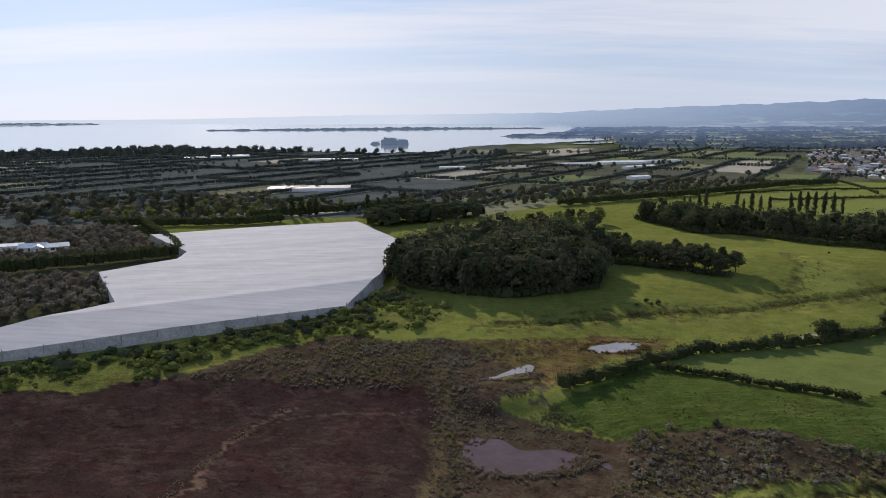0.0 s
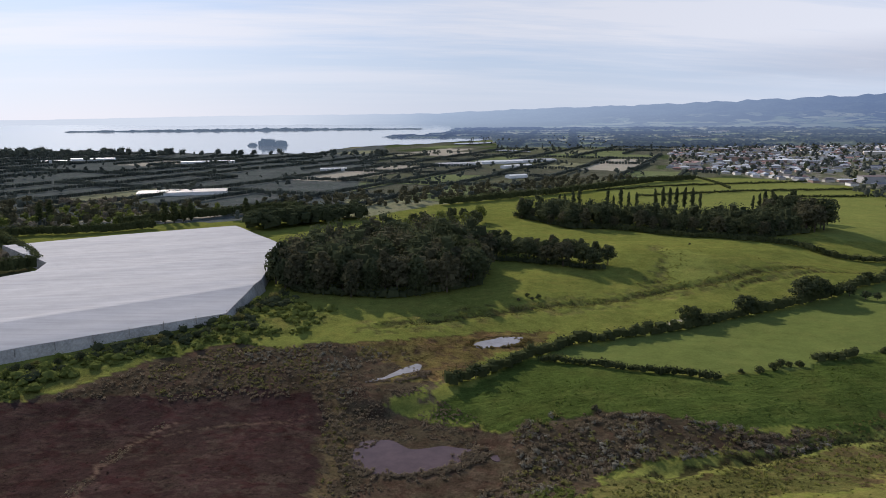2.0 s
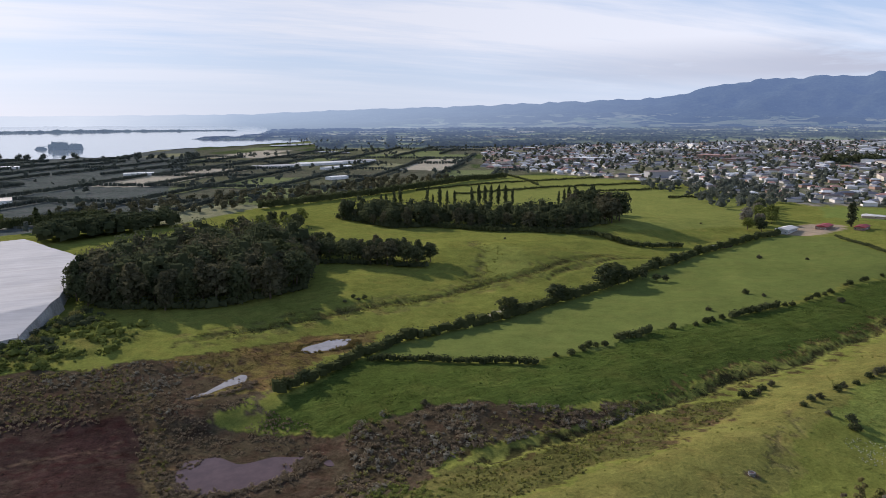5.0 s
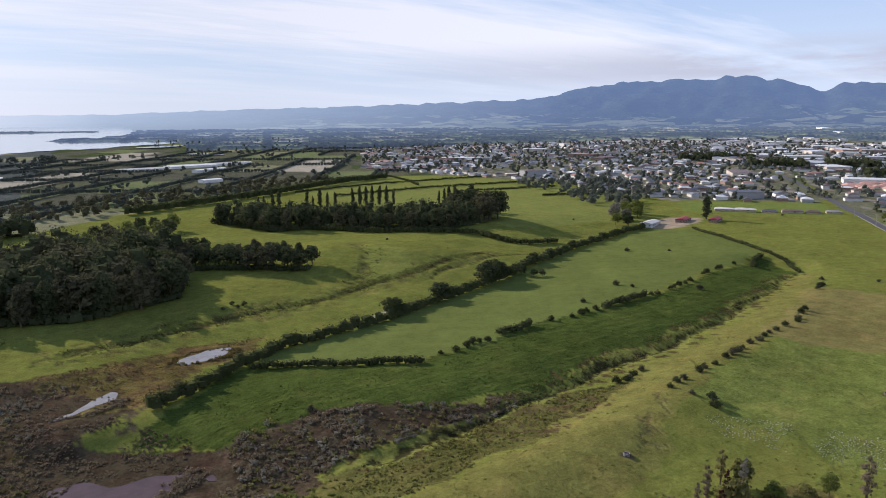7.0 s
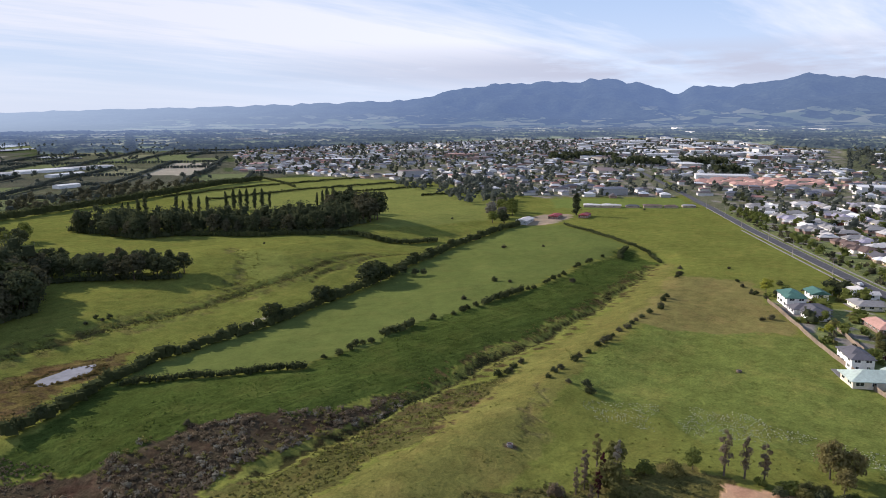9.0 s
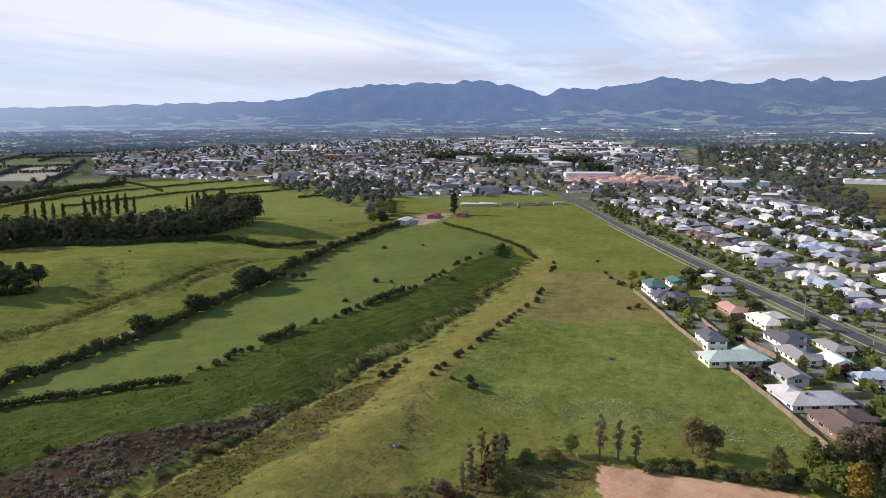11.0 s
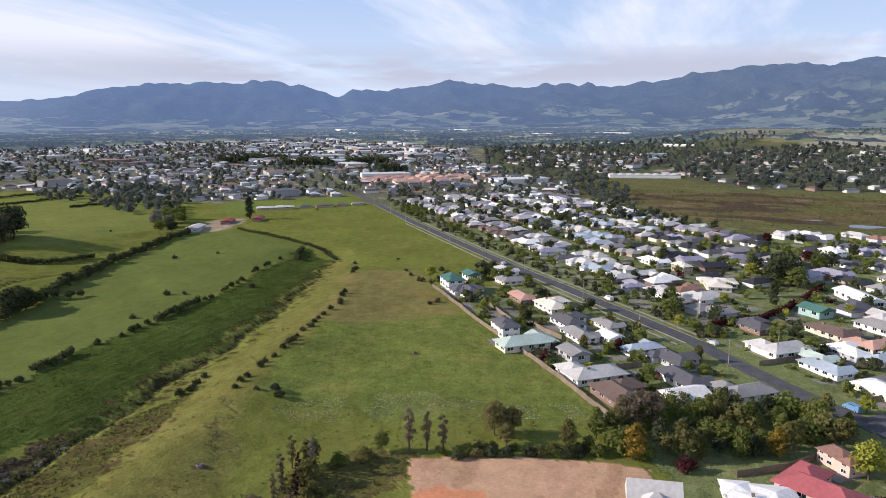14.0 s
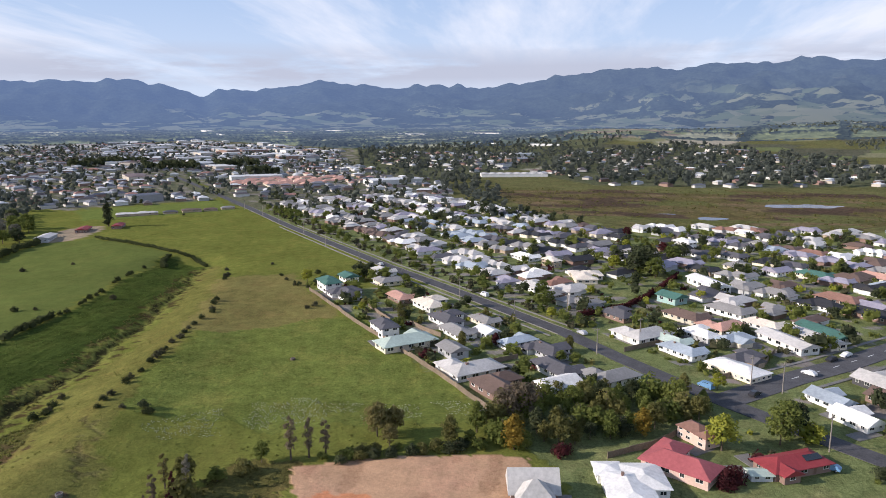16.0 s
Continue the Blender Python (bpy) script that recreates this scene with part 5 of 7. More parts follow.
# blocks of each house type: x0, x1, y0, y1, gabled, then eave height and roof pitch
TYPES = {
    "long": ([(-9, 9, -4, 4, False), (-8, -3, -6, 0, True)], 2.35, 0.42),
    "bar": ([(-10, 10, -3.6, 3.6, True)], 2.4, 0.30),
    "ell": ([(-8, 8, -4, 4, False), (1.5, 8, -9.5, -1, False)], 2.35, 0.44),
    "zed": ([(-9, 3, -4.2, 3.4, False), (-1, 8, -1.5, 6.5, False), (-8.5, -3.5, -8, -2, True)], 2.35, 0.46),
    "tee": ([(-8.5, 8.5, -3.8, 3.8, False), (-4, 2.5, -8, 0, True), (3, 8, 0, 6.5, False)], 2.35, 0.46),
    "gable": ([(-7, 7, -4, 4, True), (0, 6, -7, 0, True)], 2.4, 0.46),
    "cross": ([(-9, 6, -4.5, 4.5, False), (0, 7.5, -8, 7, False)], 2.35, 0.44),
    "aframe": ([(-5.5, 5.5, -4, 4, True), (-4, 4, 1, 8, False)], 2.4, 0.95),
    "small": ([(-4.5, 4.5, -3.2, 3.2, True)], 2.5, 0.36),
    "tall": ([(-5.5, 5.5, -4, 4, False), (-9, -4, -3.5, 4.5, False)], 4.8, 0.46),
    "barn": ([(-13, 13, -6, 6, True)], 3.6, 0.22),
    "hall": ([(-15, 15, -8, 8, False)], 3.2, 0.26),
    "low": ([(-12, 8, -6, 6, False), (-2, 12, -11, 0, False), (6, 13, 0, 7, False)], 2.8, 0.22),
}


def window_meshes(w, h):
    key = ("window", w, h)
    if key not in HOUSE_MESH:
        bm = bmesh.new()
        t = 0.09
        box(bm, -w / 2, w / 2, -0.06, 0.05, 0, t)
        box(bm, -w / 2, w / 2, -0.06, 0.05, h - t, h)
        box(bm, -w / 2, -w / 2 + t, -0.055, 0.05, t, h - t)
        box(bm, w / 2 - t, w / 2, -0.055, 0.05, t, h - t)
        box(bm, -t / 2, t / 2, -0.05, 0.05, t, h - t)
        frame_mesh = bm_mesh("window", bm, FRAME_WHITE)
        bm = bmesh.new()
        box(bm, -w / 2 + t * 0.5, w / 2 - t * 0.5, -0.02, 0.04, t * 0.5, h - t * 0.5)
        HOUSE_MESH[key] = frame_mesh, bm_mesh("pane", bm, GLASS)
    return HOUSE_MESH[key]


def house_mesh(kind):
    """Wall and roof meshes of a type, and the places of its openings."""
    if kind in HOUSE_MESH:
        return HOUSE_MESH[kind]
    blocks, eave, pitch = TYPES[kind]
    walls, roofs, spots = [], [], []
    for n, (x0, x1, y0, y1, gable) in enumerate(blocks):
        bm = bmesh.new()
        box(bm, x0, x1, y0, y1, -0.8, eave - 0.1 - 0.02 * n)
        if gable:
            half = min(x1 - x0, y1 - y0) / 2
            top = eave + pitch * half
            if x1 - x0 >= y1 - y0:
                ym = (y0 + y1) / 2
                for xa, xb in ((x0 + 0.02, x0 + 0.2), (x1 - 0.2, x1 - 0.02)):
                    v = [bm.verts.new(c) for xx in (xa, xb) for c in ((xx, y0 + 0.1, eave - 0.1), (xx, y1 - 0.1, eave - 0.1), (xx, ym, top))]
                    for f in ((0, 1, 2), (5, 4, 3), (0, 3, 4, 1), (1, 4, 5, 2), (2, 5, 3, 0)):
                        bm.faces.new([v[i] for i in f])
            else:
                xm = (x0 + x1) / 2
                for ya, yb in ((y0 + 0.02, y0 + 0.2), (y1 - 0.2, y1 - 0.02)):
                    v = [bm.verts.new(c) for yy in (ya, yb) for c in ((x0 + 0.1, yy, eave - 0.1), (x1 - 0.1, yy, eave - 0.1), (xm, yy, top))]
                    for f in ((0, 1, 2), (5, 4, 3), (0, 3, 4, 1), (1, 4, 5, 2), (2, 5, 3, 0)):
                        bm.faces.new([v[i] for i in f])
        walls.append(bm_mesh("wall", bm, WALLS["white"]))
        bm = bmesh.new()
        hip_roof(bm, x0, x1, y0, y1, eave - 0.015 * n, pitch, 0.7, gable)
        roofs.append(bm_mesh("roof", bm, ROOFS["grey"]))
        others = [b for i, b in enumerate(blocks) if i != n]
        for side, (ax, ay, bx, by, turn) in enumerate(((x0, y0, x1, y0, 0), (x1, y0, x1, y1, 90), (x1, y1, x0, y1, 180), (x0, y1, x0, y0, 270))):
            run = math.hypot(bx - ax, by - ay)
            for k in range(int(run // 3.4)):
                u = (k + 0.5) / int(run // 3.4)
                px, py = ax + u * (bx - ax), ay + u * (by - ay)
                if any(b[0] - 0.9 < px < b[1] + 0.9 and b[2] - 0.9 < py < b[3] + 0.9 for b in others):
                    continue
                for level in range(2 if eave > 4 else 1):
                    spots.append((px, py, 0.85 + 2.6 * level, turn, side, k))
    HOUSE_MESH[kind] = walls, roofs, spots
    return HOUSE_MESH[kind]


ROOF_WORDS = {"white": "white", "pale": "pale grey", "grey": "grey", "slate": "slate grey", "black": "black", "brown": "brown", "rust": "rusty brown", "red": "bright red", "crimson": "dark red", "salmon": "salmon pink", "green": "dark green",
              "mint": "pale green", "blue": "pale blue", "mauve": "mauve grey", "cream": "cream"}
WALL_WORDS = {"white": "white", "cream": "cream", "grey": "grey", "brick": "red brick", "pink": "pink", "tan": "tan", "teal": "teal", "dark": "dark"}
PLOTS = []


def house(kind, x, y, turn, roof, wall, detail=2, s=1.0, note=""):
    """A house with walls, roof, windows and a door. detail 2: openings on all sides; 1: a few."""
    walls, roofs, spots = house_mesh(kind)
    two = TYPES[kind][1] > 4
    label = ("two-storey " if two else "") + WALL_WORDS[wall] + " house with a " + ROOF_WORDS[roof] + " roof" + note
    if kind in ("barn", "small"):
        label = WALL_WORDS[wall] + (" shed" if kind == "barn" else " small house") + " with a " + ROOF_WORDS[roof] + " gabled roof" + note
    thing = tagged(new("shed" if kind == "barn" else "house"), label, "shed" if kind == "barn" else "house", "sheds" if kind == "barn" else "houses of the town")
    thing.matrix_basis = pose(x, y, ground_z(x, y) + 0.15, 0, 0, turn) @ Matrix.Diagonal((s, s, s, 1))
    for me in walls:
        child("wall", me, thing, mat=WALLS[wall])
    for me in roofs:
        child("roof", me, thing, mat=ROOFS[roof])
    for i, (px, py, z, a, side, k) in enumerate(spots):
        if detail == 1 and (i % 3 or side % 2):
            continue
        if i == 1 and detail == 2:
            if "door" not in HOUSE_MESH:
                bm = bmesh.new()
                box(bm, -0.48, 0.48, -0.07, 0.05, -0.75, 1.3)
                bmesh.ops.bevel(bm, geom=bm.edges[:], offset=0.02, segments=1, affect="EDGES")
                HOUSE_MESH["door"] = bm_mesh("door", bm, DOOR_WOOD)
            child("door", HOUSE_MESH["door"], thing, (px, py, z), a)
            continue
        frame_mesh, pane = window_meshes(*((1.8, 1.2), (1.2, 1.1), (2.2, 1.3))[(i + k) % 3])
        child("pane", pane, child("window", frame_mesh, thing, (px, py, z), a))
    if detail == 2 and kind in ("long", "ell", "tee", "cross", "zed", "low") and (int(x) + int(y)) % 3 == 0:
        bm = bmesh.new()
        top = TYPES[kind][1] + 2.0
        box(bm, -0.4, 0.4, -0.35, 0.35, 1.0, top)
        box(bm, -0.48, 0.48, -0.43, 0.43, top, top + 0.12)
        part("chimney", bm, WALLS["brick"], thing, "brick chimney", (3.0, 0.8, 0))
    if kind not in ("barn", "hall") and x < 470 and (detail == 2 or (int(x) + int(2 * y)) % 4 == 0):
        side = 1 if (int(x * 3) + int(y)) % 2 else -1
        a = radians(turn)
        u, v = Vector((math.cos(a), math.sin(a))), Vector((-math.sin(a), math.cos(a)))
        p = Vector((x, y)) + u * (side * 7.0 * s)
        q = p - v * 11 * s if side > 0 else p + v * 11 * s
        road_thing("driveway", [tuple(p), tuple(q)], 1.9, -1.9, 0.10, 0.6, CONCRETE, "pale concrete driveway beside a house", "driveway", step=4.0)
    PLOTS.append((x, y, 10.0 * s))
    return thing


def fence(line, high=1.6, tone=None):
    """A board fence: posts, and a panel of boards between each two."""
    thing = tagged(new("fence"), "weathered board fence between gardens", "fence", "garden fences")
    p = resample(line, 6.0)
    for a, b in zip(p[:-1], p[1:]):
        d = Vector((b[0] - a[0], b[1] - a[1]))
        turn = math.degrees(math.atan2(d.y, d.x))
        bm = bmesh.new()
        n, w = 12, d.length / 12
        plan = [(k * w + e, -0.02 - 0.03 * (k % 2)) for k in range(n) for e in (0.0, w)] + [(d.length, 0.03), (0.0, 0.03)]
        low = [bm.verts.new((px, py, -0.3)) for px, py in plan]
        top = [bm.verts.new((px, py, high)) for px, py in plan]
        for k in range(len(plan)):
            bm.faces.new((low[k], low[(k + 1) % len(plan)], top[(k + 1) % len(plan)], top[k]))
        bm.faces.new(top)
        z = ground_z(*a)
        part("panel", bm, tone or FENCE, thing, "", (a[0], a[1], z), turn)
        if "fence_post" not in HOUSE_MESH:
            bm = bmesh.new()
            box(bm, -0.06, 0.06, -0.06, 0.06, -0.4, 1.75)
            HOUSE_MESH["fence_post"] = bm_mesh("post", bm, FENCE)
        child("post", HOUSE_MESH["fence_post"], thing, (a[0], a[1], z), turn)


# street front facing the paddock and both sides of the road; the grid of streets lies at 38 degrees
A = 38.3
KEY_HOUSES = [
    ("tall", 295, 102, A, "green", "white", 0.9), ("cross", 283, 90, A, "slate", "white", 0.9), ("small", 313, 98, A, "green", "white", 1.0), ("long", 330, 86, A, "pale", "white", 0.8), ("ell", 309, 76, A + 90, "grey", "cream", 0.8),
    ("long", 281, 66, A, "salmon", "brick", 0.8), ("ell", 270, 51, A, "cream", "white", 0.95), ("tall", 234, 61, A, "slate", "white", 0.8), ("long", 221, 50, A + 90, "mint", "cream", 1.05), ("ell", 250, 41, A, "slate", "white", 0.9),
    ("long", 236, 35, A, "grey", "white", 0.8), ("small", 215, 33, A, "grey", "grey", 1.0), ("ell", 198, 24, A + 90, "pale", "white", 1.0), ("ell", 184, 16, A, "brown", "brick", 1.0), ("long", 228, 13, A + 90, "blue", "white", 0.72),
    ("tee", 219, 3, A, "slate", "grey", 0.85), ("long", 203, 0, A, "slate", "white", 0.9), ("small", 188, -1, A + 90, "white", "white", 1.15), ("ell", 198, -17, A + 90, "grey", "white", 0.85), ("small", 236, 24, A, "white", "white", 0.9),
    ("long", 252, 27, A, "grey", "cream", 0.7), ("ell", 266, -23, A, "slate", "brick", 0.85), ("ell", 240, -31, A + 90, "pale", "white", 1.0), ("long", 236, -38, A, "mint", "brick", 0.75), ("long", 226, -40, A, "blue", "white", 0.8),
    ("hall", 211, -53.5, A, "white", "cream", 0.56), ("ell", 245, -49, A, "white", "grey", 0.8), ("ell", 254, -60, A + 90, "salmon", "cream", 0.85), ("long", 260, -74, A, "cream", "white", 0.8), ("bar", 240, -76, A - 12, "pale", "white", 1.0),
    ("bar", 245, -87, A - 12, "pale", "cream", 0.9), ("bar", 253, -92, A - 12, "green", "white", 0.95), ("small", 294, -47, A, "green", "teal", 1.1), ("bar", 323, -67, A - 20, "white", "white", 1.15), ("long", 267, -48, A, "brown", "cream", 0.9),
    ("long", 278, -66, A, "grey", "white", 0.95), ("long", 354, -70, A, "black", "tan", 0.85), ("ell", 364, -90, A, "grey", "cream", 0.9), ("long", 392, -92, A, "slate", "white", 0.9), ("gable", 355, -106, A + 90, "mauve", "white", 0.8),
    ("tee", 323, -99, A + 90, "brown", "white", 0.8), ("cross", 292, -104, A, "black", "white", 0.85), ("long", 301, -114, A, "rust", "brick", 0.95), ("long", 348, -120, A, "green", "cream", 0.9), ("long", 280, -117, A, "black", "brick", 0.95),
    ("long", 348, -146, A, "salmon", "cream", 0.9), ("tall", 423, -72, A, "white", "white", 0.85), ("low", 331, -12, A - 30, "cream", "cream", 0.8), ("tall", 362, 4, A, "cream", "tan", 0.7), ("long", 377, 18, A, "white", "white", 0.9),
    ("gable", 190, -72, A - 6, "blue", "white", 0.75), ("gable", 178, -74, A - 6, "white", "white", 0.75), ("gable", 204, -90, A - 6, "pale", "dark", 0.85), ("gable", 191, -88, A - 6, "brown", "brick", 0.8),
    ("ell", 146, -27, A + 20, "red", "pink", 0.92), ("long", 151, -51, -63, "crimson", "brick", 0.82), ("low", 135, -15, A - 30, "white", "white", 0.74), ("aframe", 132, 4, A + 60, "pale", "brick", 0.85), ("small", 146, -43, A + 60, "mint", "grey", 0.5), ("tall", 163, -33, A, "rust", "pink", 0.6),
    ("barn", 410, 337, 20, "pale", "grey", 0.7), ("barn", 440, 331, 22, "crimson", "brick", 0.6), ("barn", 455, 314, 22, "crimson", "brick", 0.55), ("barn", 172, 666, 15, "white", "white", 0.55), ("barn", -263, 414, 20, "white", "white", 0.75), ("small", -228, 408, 30, "white", "cream", 1.2), ("gable", -243, 409, 20, "white", "white", 1.0),
]
for kind, x, y, turn, roof, wall, s in KEY_HOUSES:
    house(kind, x, y, turn, roof, wall, 2, s)

panels = tagged(new("solar_panels"), "dark blue solar panels on a dark red roof", "solar panels")
panels.matrix_basis = pose(151, -51, ground_z(151, -51) + 0.15, 0, 0, -63) @ pose(1.5, -0.8, 3.31, 22.8, 0, 0)
for k in range(4):
    bm = bmesh.new()
    box(bm, k * 1.1, k * 1.1 + 1.04, -1.6, 0.0, 0, 0.05)
    part("panel", bm, GLASS, panels)

NEAR_TOWN = [(577, 268), (410, 136), (309, 50), (254, -8), (207, -44), (200, -60), (254, -125), (330, -205), (520, -260), (489, -179), (501, -100), (499, -74), (481, -34), (519, -29), (514, 0), (596, 43), (677, 104), (700, 150), (620, 250)]
FAR_TOWN = [(600, 330), (552, 400), (552, 502), (600, 640), (560, 740), (535, 913), (510, 976), (700, 1350), (855, 1600), (1197, 1580), (1709, 1480), (2000, 1150), (1700, 560), (1169, 360), (866, 150), (690, 110), (700, 200)]
EAST_TOWN = [(1000, 40), (1500, -22), (1700, -303), (1241, -462), (850, -400), (800, -200), (820, -40)]
ca, sa = math.cos(radians(A)), math.sin(radians(A))


def lots(poly, du, dv, seed, keep=1.0):
    """Building lots on a grid of streets, with gaps."""
    rng = random.Random(seed)
    out = []
    us = [x * ca + y * sa for x, y in poly]
    vs = [-x * sa + y * ca for x, y in poly]
    v, row = min(vs), 0
    while v < max(vs):
        u = min(us)
        while u < max(us):
            pu, pv = u + rng.uniform(-2, 2), v + rng.uniform(-1.5, 1.5)
            x, y = pu * ca - pv * sa, pu * sa + pv * ca
            if rng.random() < keep and bool(inside(x, y, poly)) and seg_dist(x, y, ROAD) > 14 and seg_dist(x, y, CROSS) > 14:
                if all((x - a) ** 2 + (y - b) ** 2 > (6.6 + 0.5 * r) ** 2 for a, b, r in PLOTS if abs(x - a) < 25 and abs(y - b) < 25):
                    out.append((x, y, rng.choice([0, 0, 90, 180, 270, 90])))
            u += du
        row += 1
        v += dv if row % 2 else dv + 13
    return out


NEAR_ROOFS = ["pale", "grey", "pale", "pale", "white", "brown", "grey", "white", "mauve", "slate", "pale", "black", "rust", "mauve", "slate", "blue"]
pick = random.Random(11)
GREEN_PLOT = [(405, -52), (425, -28), (486, -60), (455, -72)]
count = 0
SPARE = []
for x, y, a in sorted(lots(NEAR_TOWN, 16.2, 14.2, 21, 0.96), key=lambda p: math.hypot(p[0], p[1])):
    if bool(inside(x, y, GREEN_PLOT)) or seg_dist(x, y, [(264, -4), (285, -26), (350, -56)]) < 9:
        continue
    d = math.hypot(x, y)
    if count < 262:
        roof = pick.choice(["blue", "blue", "pale", "slate"] if 420 < x < 520 and 20 < y < 110 else ["slate", "black", "mauve", "slate", "grey", "slate", "white", "black"] if 325 < x < 475 and -115 < y < 20 else ["white", "pale", "grey", "grey", "mauve"] if x > 480 and y > 80 else NEAR_ROOFS)
        house(pick.choice(["long", "ell", "tee", "zed", "cross", "gable", "zed", "tee"]), x, y, A + a + pick.uniform(-5, 5), roof, pick.choice(["white", "white", "cream", "brick", "tan", "grey"]), 1, pick.uniform(0.74, 0.94))
        count += 1
    else:
        SPARE.append((x, y, a))


def town_mass(name, places, seed, label, big=0.0, roofs=None):
    """Many far houses as one mass, each with its own walls and roof."""
    rng = np.random.default_rng(seed)
    V, Q, S, n = [], [], [], 0
    for x, y, a in places:
        z = ground_z(x, y)
        wide, deep, high, rise = rng.uniform(5, 8), rng.uniform(3.4, 4.6), rng.uniform(2.4, 3.1), rng.uniform(1.3, 1.9)
        if rng.random() < big:
            wide, deep, high, rise = rng.uniform(14, 34), rng.uniform(8, 18), rng.uniform(4, 8), 1.0
        t = radians(A + a + rng.uniform(-8, 8))
        c, s = math.cos(t), math.sin(t)

        def at(px, py, pz):
            return (x + px * c - py * s, y + px * s + py * c, z + pz)
        w0 = [at(sx * wide, sy * deep, h) for h in (-0.5, high) for sx, sy in ((-1, -1), (1, -1), (1, 1), (-1, 1))]
        o = 0.5
        r0 = [at(sx * (wide + o), sy * (deep + o), high - 0.05) for sx, sy in ((-1, -1), (1, -1), (1, 1), (-1, 1))] + [at(-wide + deep * 0.9, 0, high + rise), at(wide - deep * 0.9, 0, high + rise), at(-wide + deep * 0.9, 0.02, high + rise), at(wide - deep * 0.9, 0.02, high + rise)]
        V += w0 + r0
        Q += [[n + i for i in f] for f in ((0, 1, 5, 4), (1, 2, 6, 5), (2, 3, 7, 6), (3, 0, 4, 7))]
        m = n + 8
        Q += [[m + i for i in f] for f in ((0, 1, 5, 4), (2, 3, 6, 7), (1, 2, 7, 5), (3, 0, 4, 6), (3, 2, 1, 0))]
        S += [0] * 4 + [1] * 5
        n += 16
    ob = new(name, np_mesh(name, V, Q, [TOWN_WALLS, roofs or TOWN_ROOFS], S))
    return tagged(ob, label, "houses", kind="stuff")


def district(places):
    """Houses turned with the streets of their own quarter."""
    return [(x, y, 40 * math.sin(x / 190 + 1.7) * math.cos(y / 230) + pick.choice([0, 90])) for x, y in places if seg_dist(x, y, ROAD) > 15]


ESTATE = [(765, 390), (776, 300), (835, 255), (905, 290), (858, 388)]


def leafy(x, y):
    return float(waves(x, y, 90, 14)) > -0.35 and not bool(inside(x, y, ESTATE)) and not bool(inside(x, y, FRONT_FIELD))


def crowded(x, y):
    return float(waves(x, y, 210, 12)) > -0.6 and not bool(inside(x, y, FRONT_FIELD)) and not bool(inside(x, y, ESTATE))


town_mass("town_houses", SPARE, 4, "pale roofed houses packed along the far side of the suburb", 0.05)
town_mass("town_houses", district(scatter(FAR_TOWN, 1950, 15.5, 31, crowded)), 5, "hundreds of small pale and grey houses of the far town", 0.03)
town_mass("town_houses", district(scatter(EAST_TOWN, 190, 22, 32) + scatter([(1000, 110), (1170, 300), (1600, 420), (1500, 60), (1120, 60)], 90, 30, 35)), 6, "scattered pale houses among trees beyond the marsh", 0.03)
rest = [p for p in lots([(1000, 480), (1700, 520), (2200, 1150), (1900, 1350), (1100, 800)], 62, 54, 33, 0.62)]
town_mass("warehouses", rest, 7, "large white and grey warehouses of the town centre", 0.85, WARE_ROOFS)
terr = [(x, y, 0) for x, y in scatter(ESTATE, 46, 15, 34)]


def terrace():
    for x, y, a in terr[:40]:
        house("long", x, y, A + pick.choice([0, 90]), "salmon", "cream", 1, 0.95, " in a new estate")


terrace()

for x, y in ((512, 345), (521, 332), (531, 318), (544, 306), (553, 294), (565, 284)):
    house(pick.choice(["long", "low"]), x, y, 127, pick.choice(["pale", "brown", "slate", "grey"]), "tan", 1, 0.62, " facing the pasture")

# white industrial roofs and pale glasshouses far off
for x, y, wx, wy, turn, tone in ((1977, 1300, 60, 25, 30, "white"), (1880, 1200, 45, 22, 30, "white"), (1790, 1130, 50, 20, 32, "white"), (1388, 521, 26, 14, 35, "white"), (1450, 600, 30, 14, 35, "white"), (1085, 541, 26, 10, 38, "white"), (1076, 734, 30, 10, 38, "white"),
                                 (220, 1155, 36, 12, 10, "pale"), (302, 1189, 40, 14, 12, "white"), (371, 1212, 40, 12, 15, "pale"), (301, 1078, 30, 6, 30, "white"), (-204, 1319, 46, 6, 8, "white"), (-484, 1395, 26, 5, 5, "white"), (-440, 1460, 40, 6, 6, "white"), (-145, 765, 44, 14, 6, "grey"),
                                 (248, 887, 14, 6, 20, "white"), (15, 1084, 20, 5, 0, "white"), (945, 62, 14, 44, 10, "pale"), (1720, 40, 40, 8, 70, "white"), (1900, 200, 40, 10, 60, "white"),
                                 (2923, 1545, 60, 16, 40, "white"), (2700, 1800, 50, 12, 40, "pale"), (3006, 999, 70, 16, 60, "white"), (2850, 1161, 60, 14, 55, "pale"), (2650, 560, 60, 16, 70, "white"), (2560, 1300, 40, 12, 50, "white"), (2750, 300, 70, 14, 75, "pale"), (2300, 2050, 60, 12, 30, "white"), (1500, 2500, 50, 12, 20, "pale")):
    thing = tagged(new("glasshouse"), "long low " + ROOF_WORDS[tone] + " glasshouse or packing shed far off", "shed", "far sheds")
    thing.matrix_basis = pose(x, y, ground_z(x, y) + (4.0 if math.hypot(x, y) > 2500 else 0.0), 0, 0, turn)
    bm = bmesh.new()
    box(bm, -wx, wx, -wy, wy, -3, 3.4)
    part("wall", bm, WALLS["white"], thing)
    bays = max(1, int(2 * wy / 10))
    for k in range(bays):
        bm = bmesh.new()
        y0 = -wy + 2 * wy * k / bays
        hip_roof(bm, -wx, wx, y0, y0 + 2 * wy / bays - 0.01, 3.6, 0.18, 0.0, True)
        part("roof", bm, ROOFS[tone], thing)


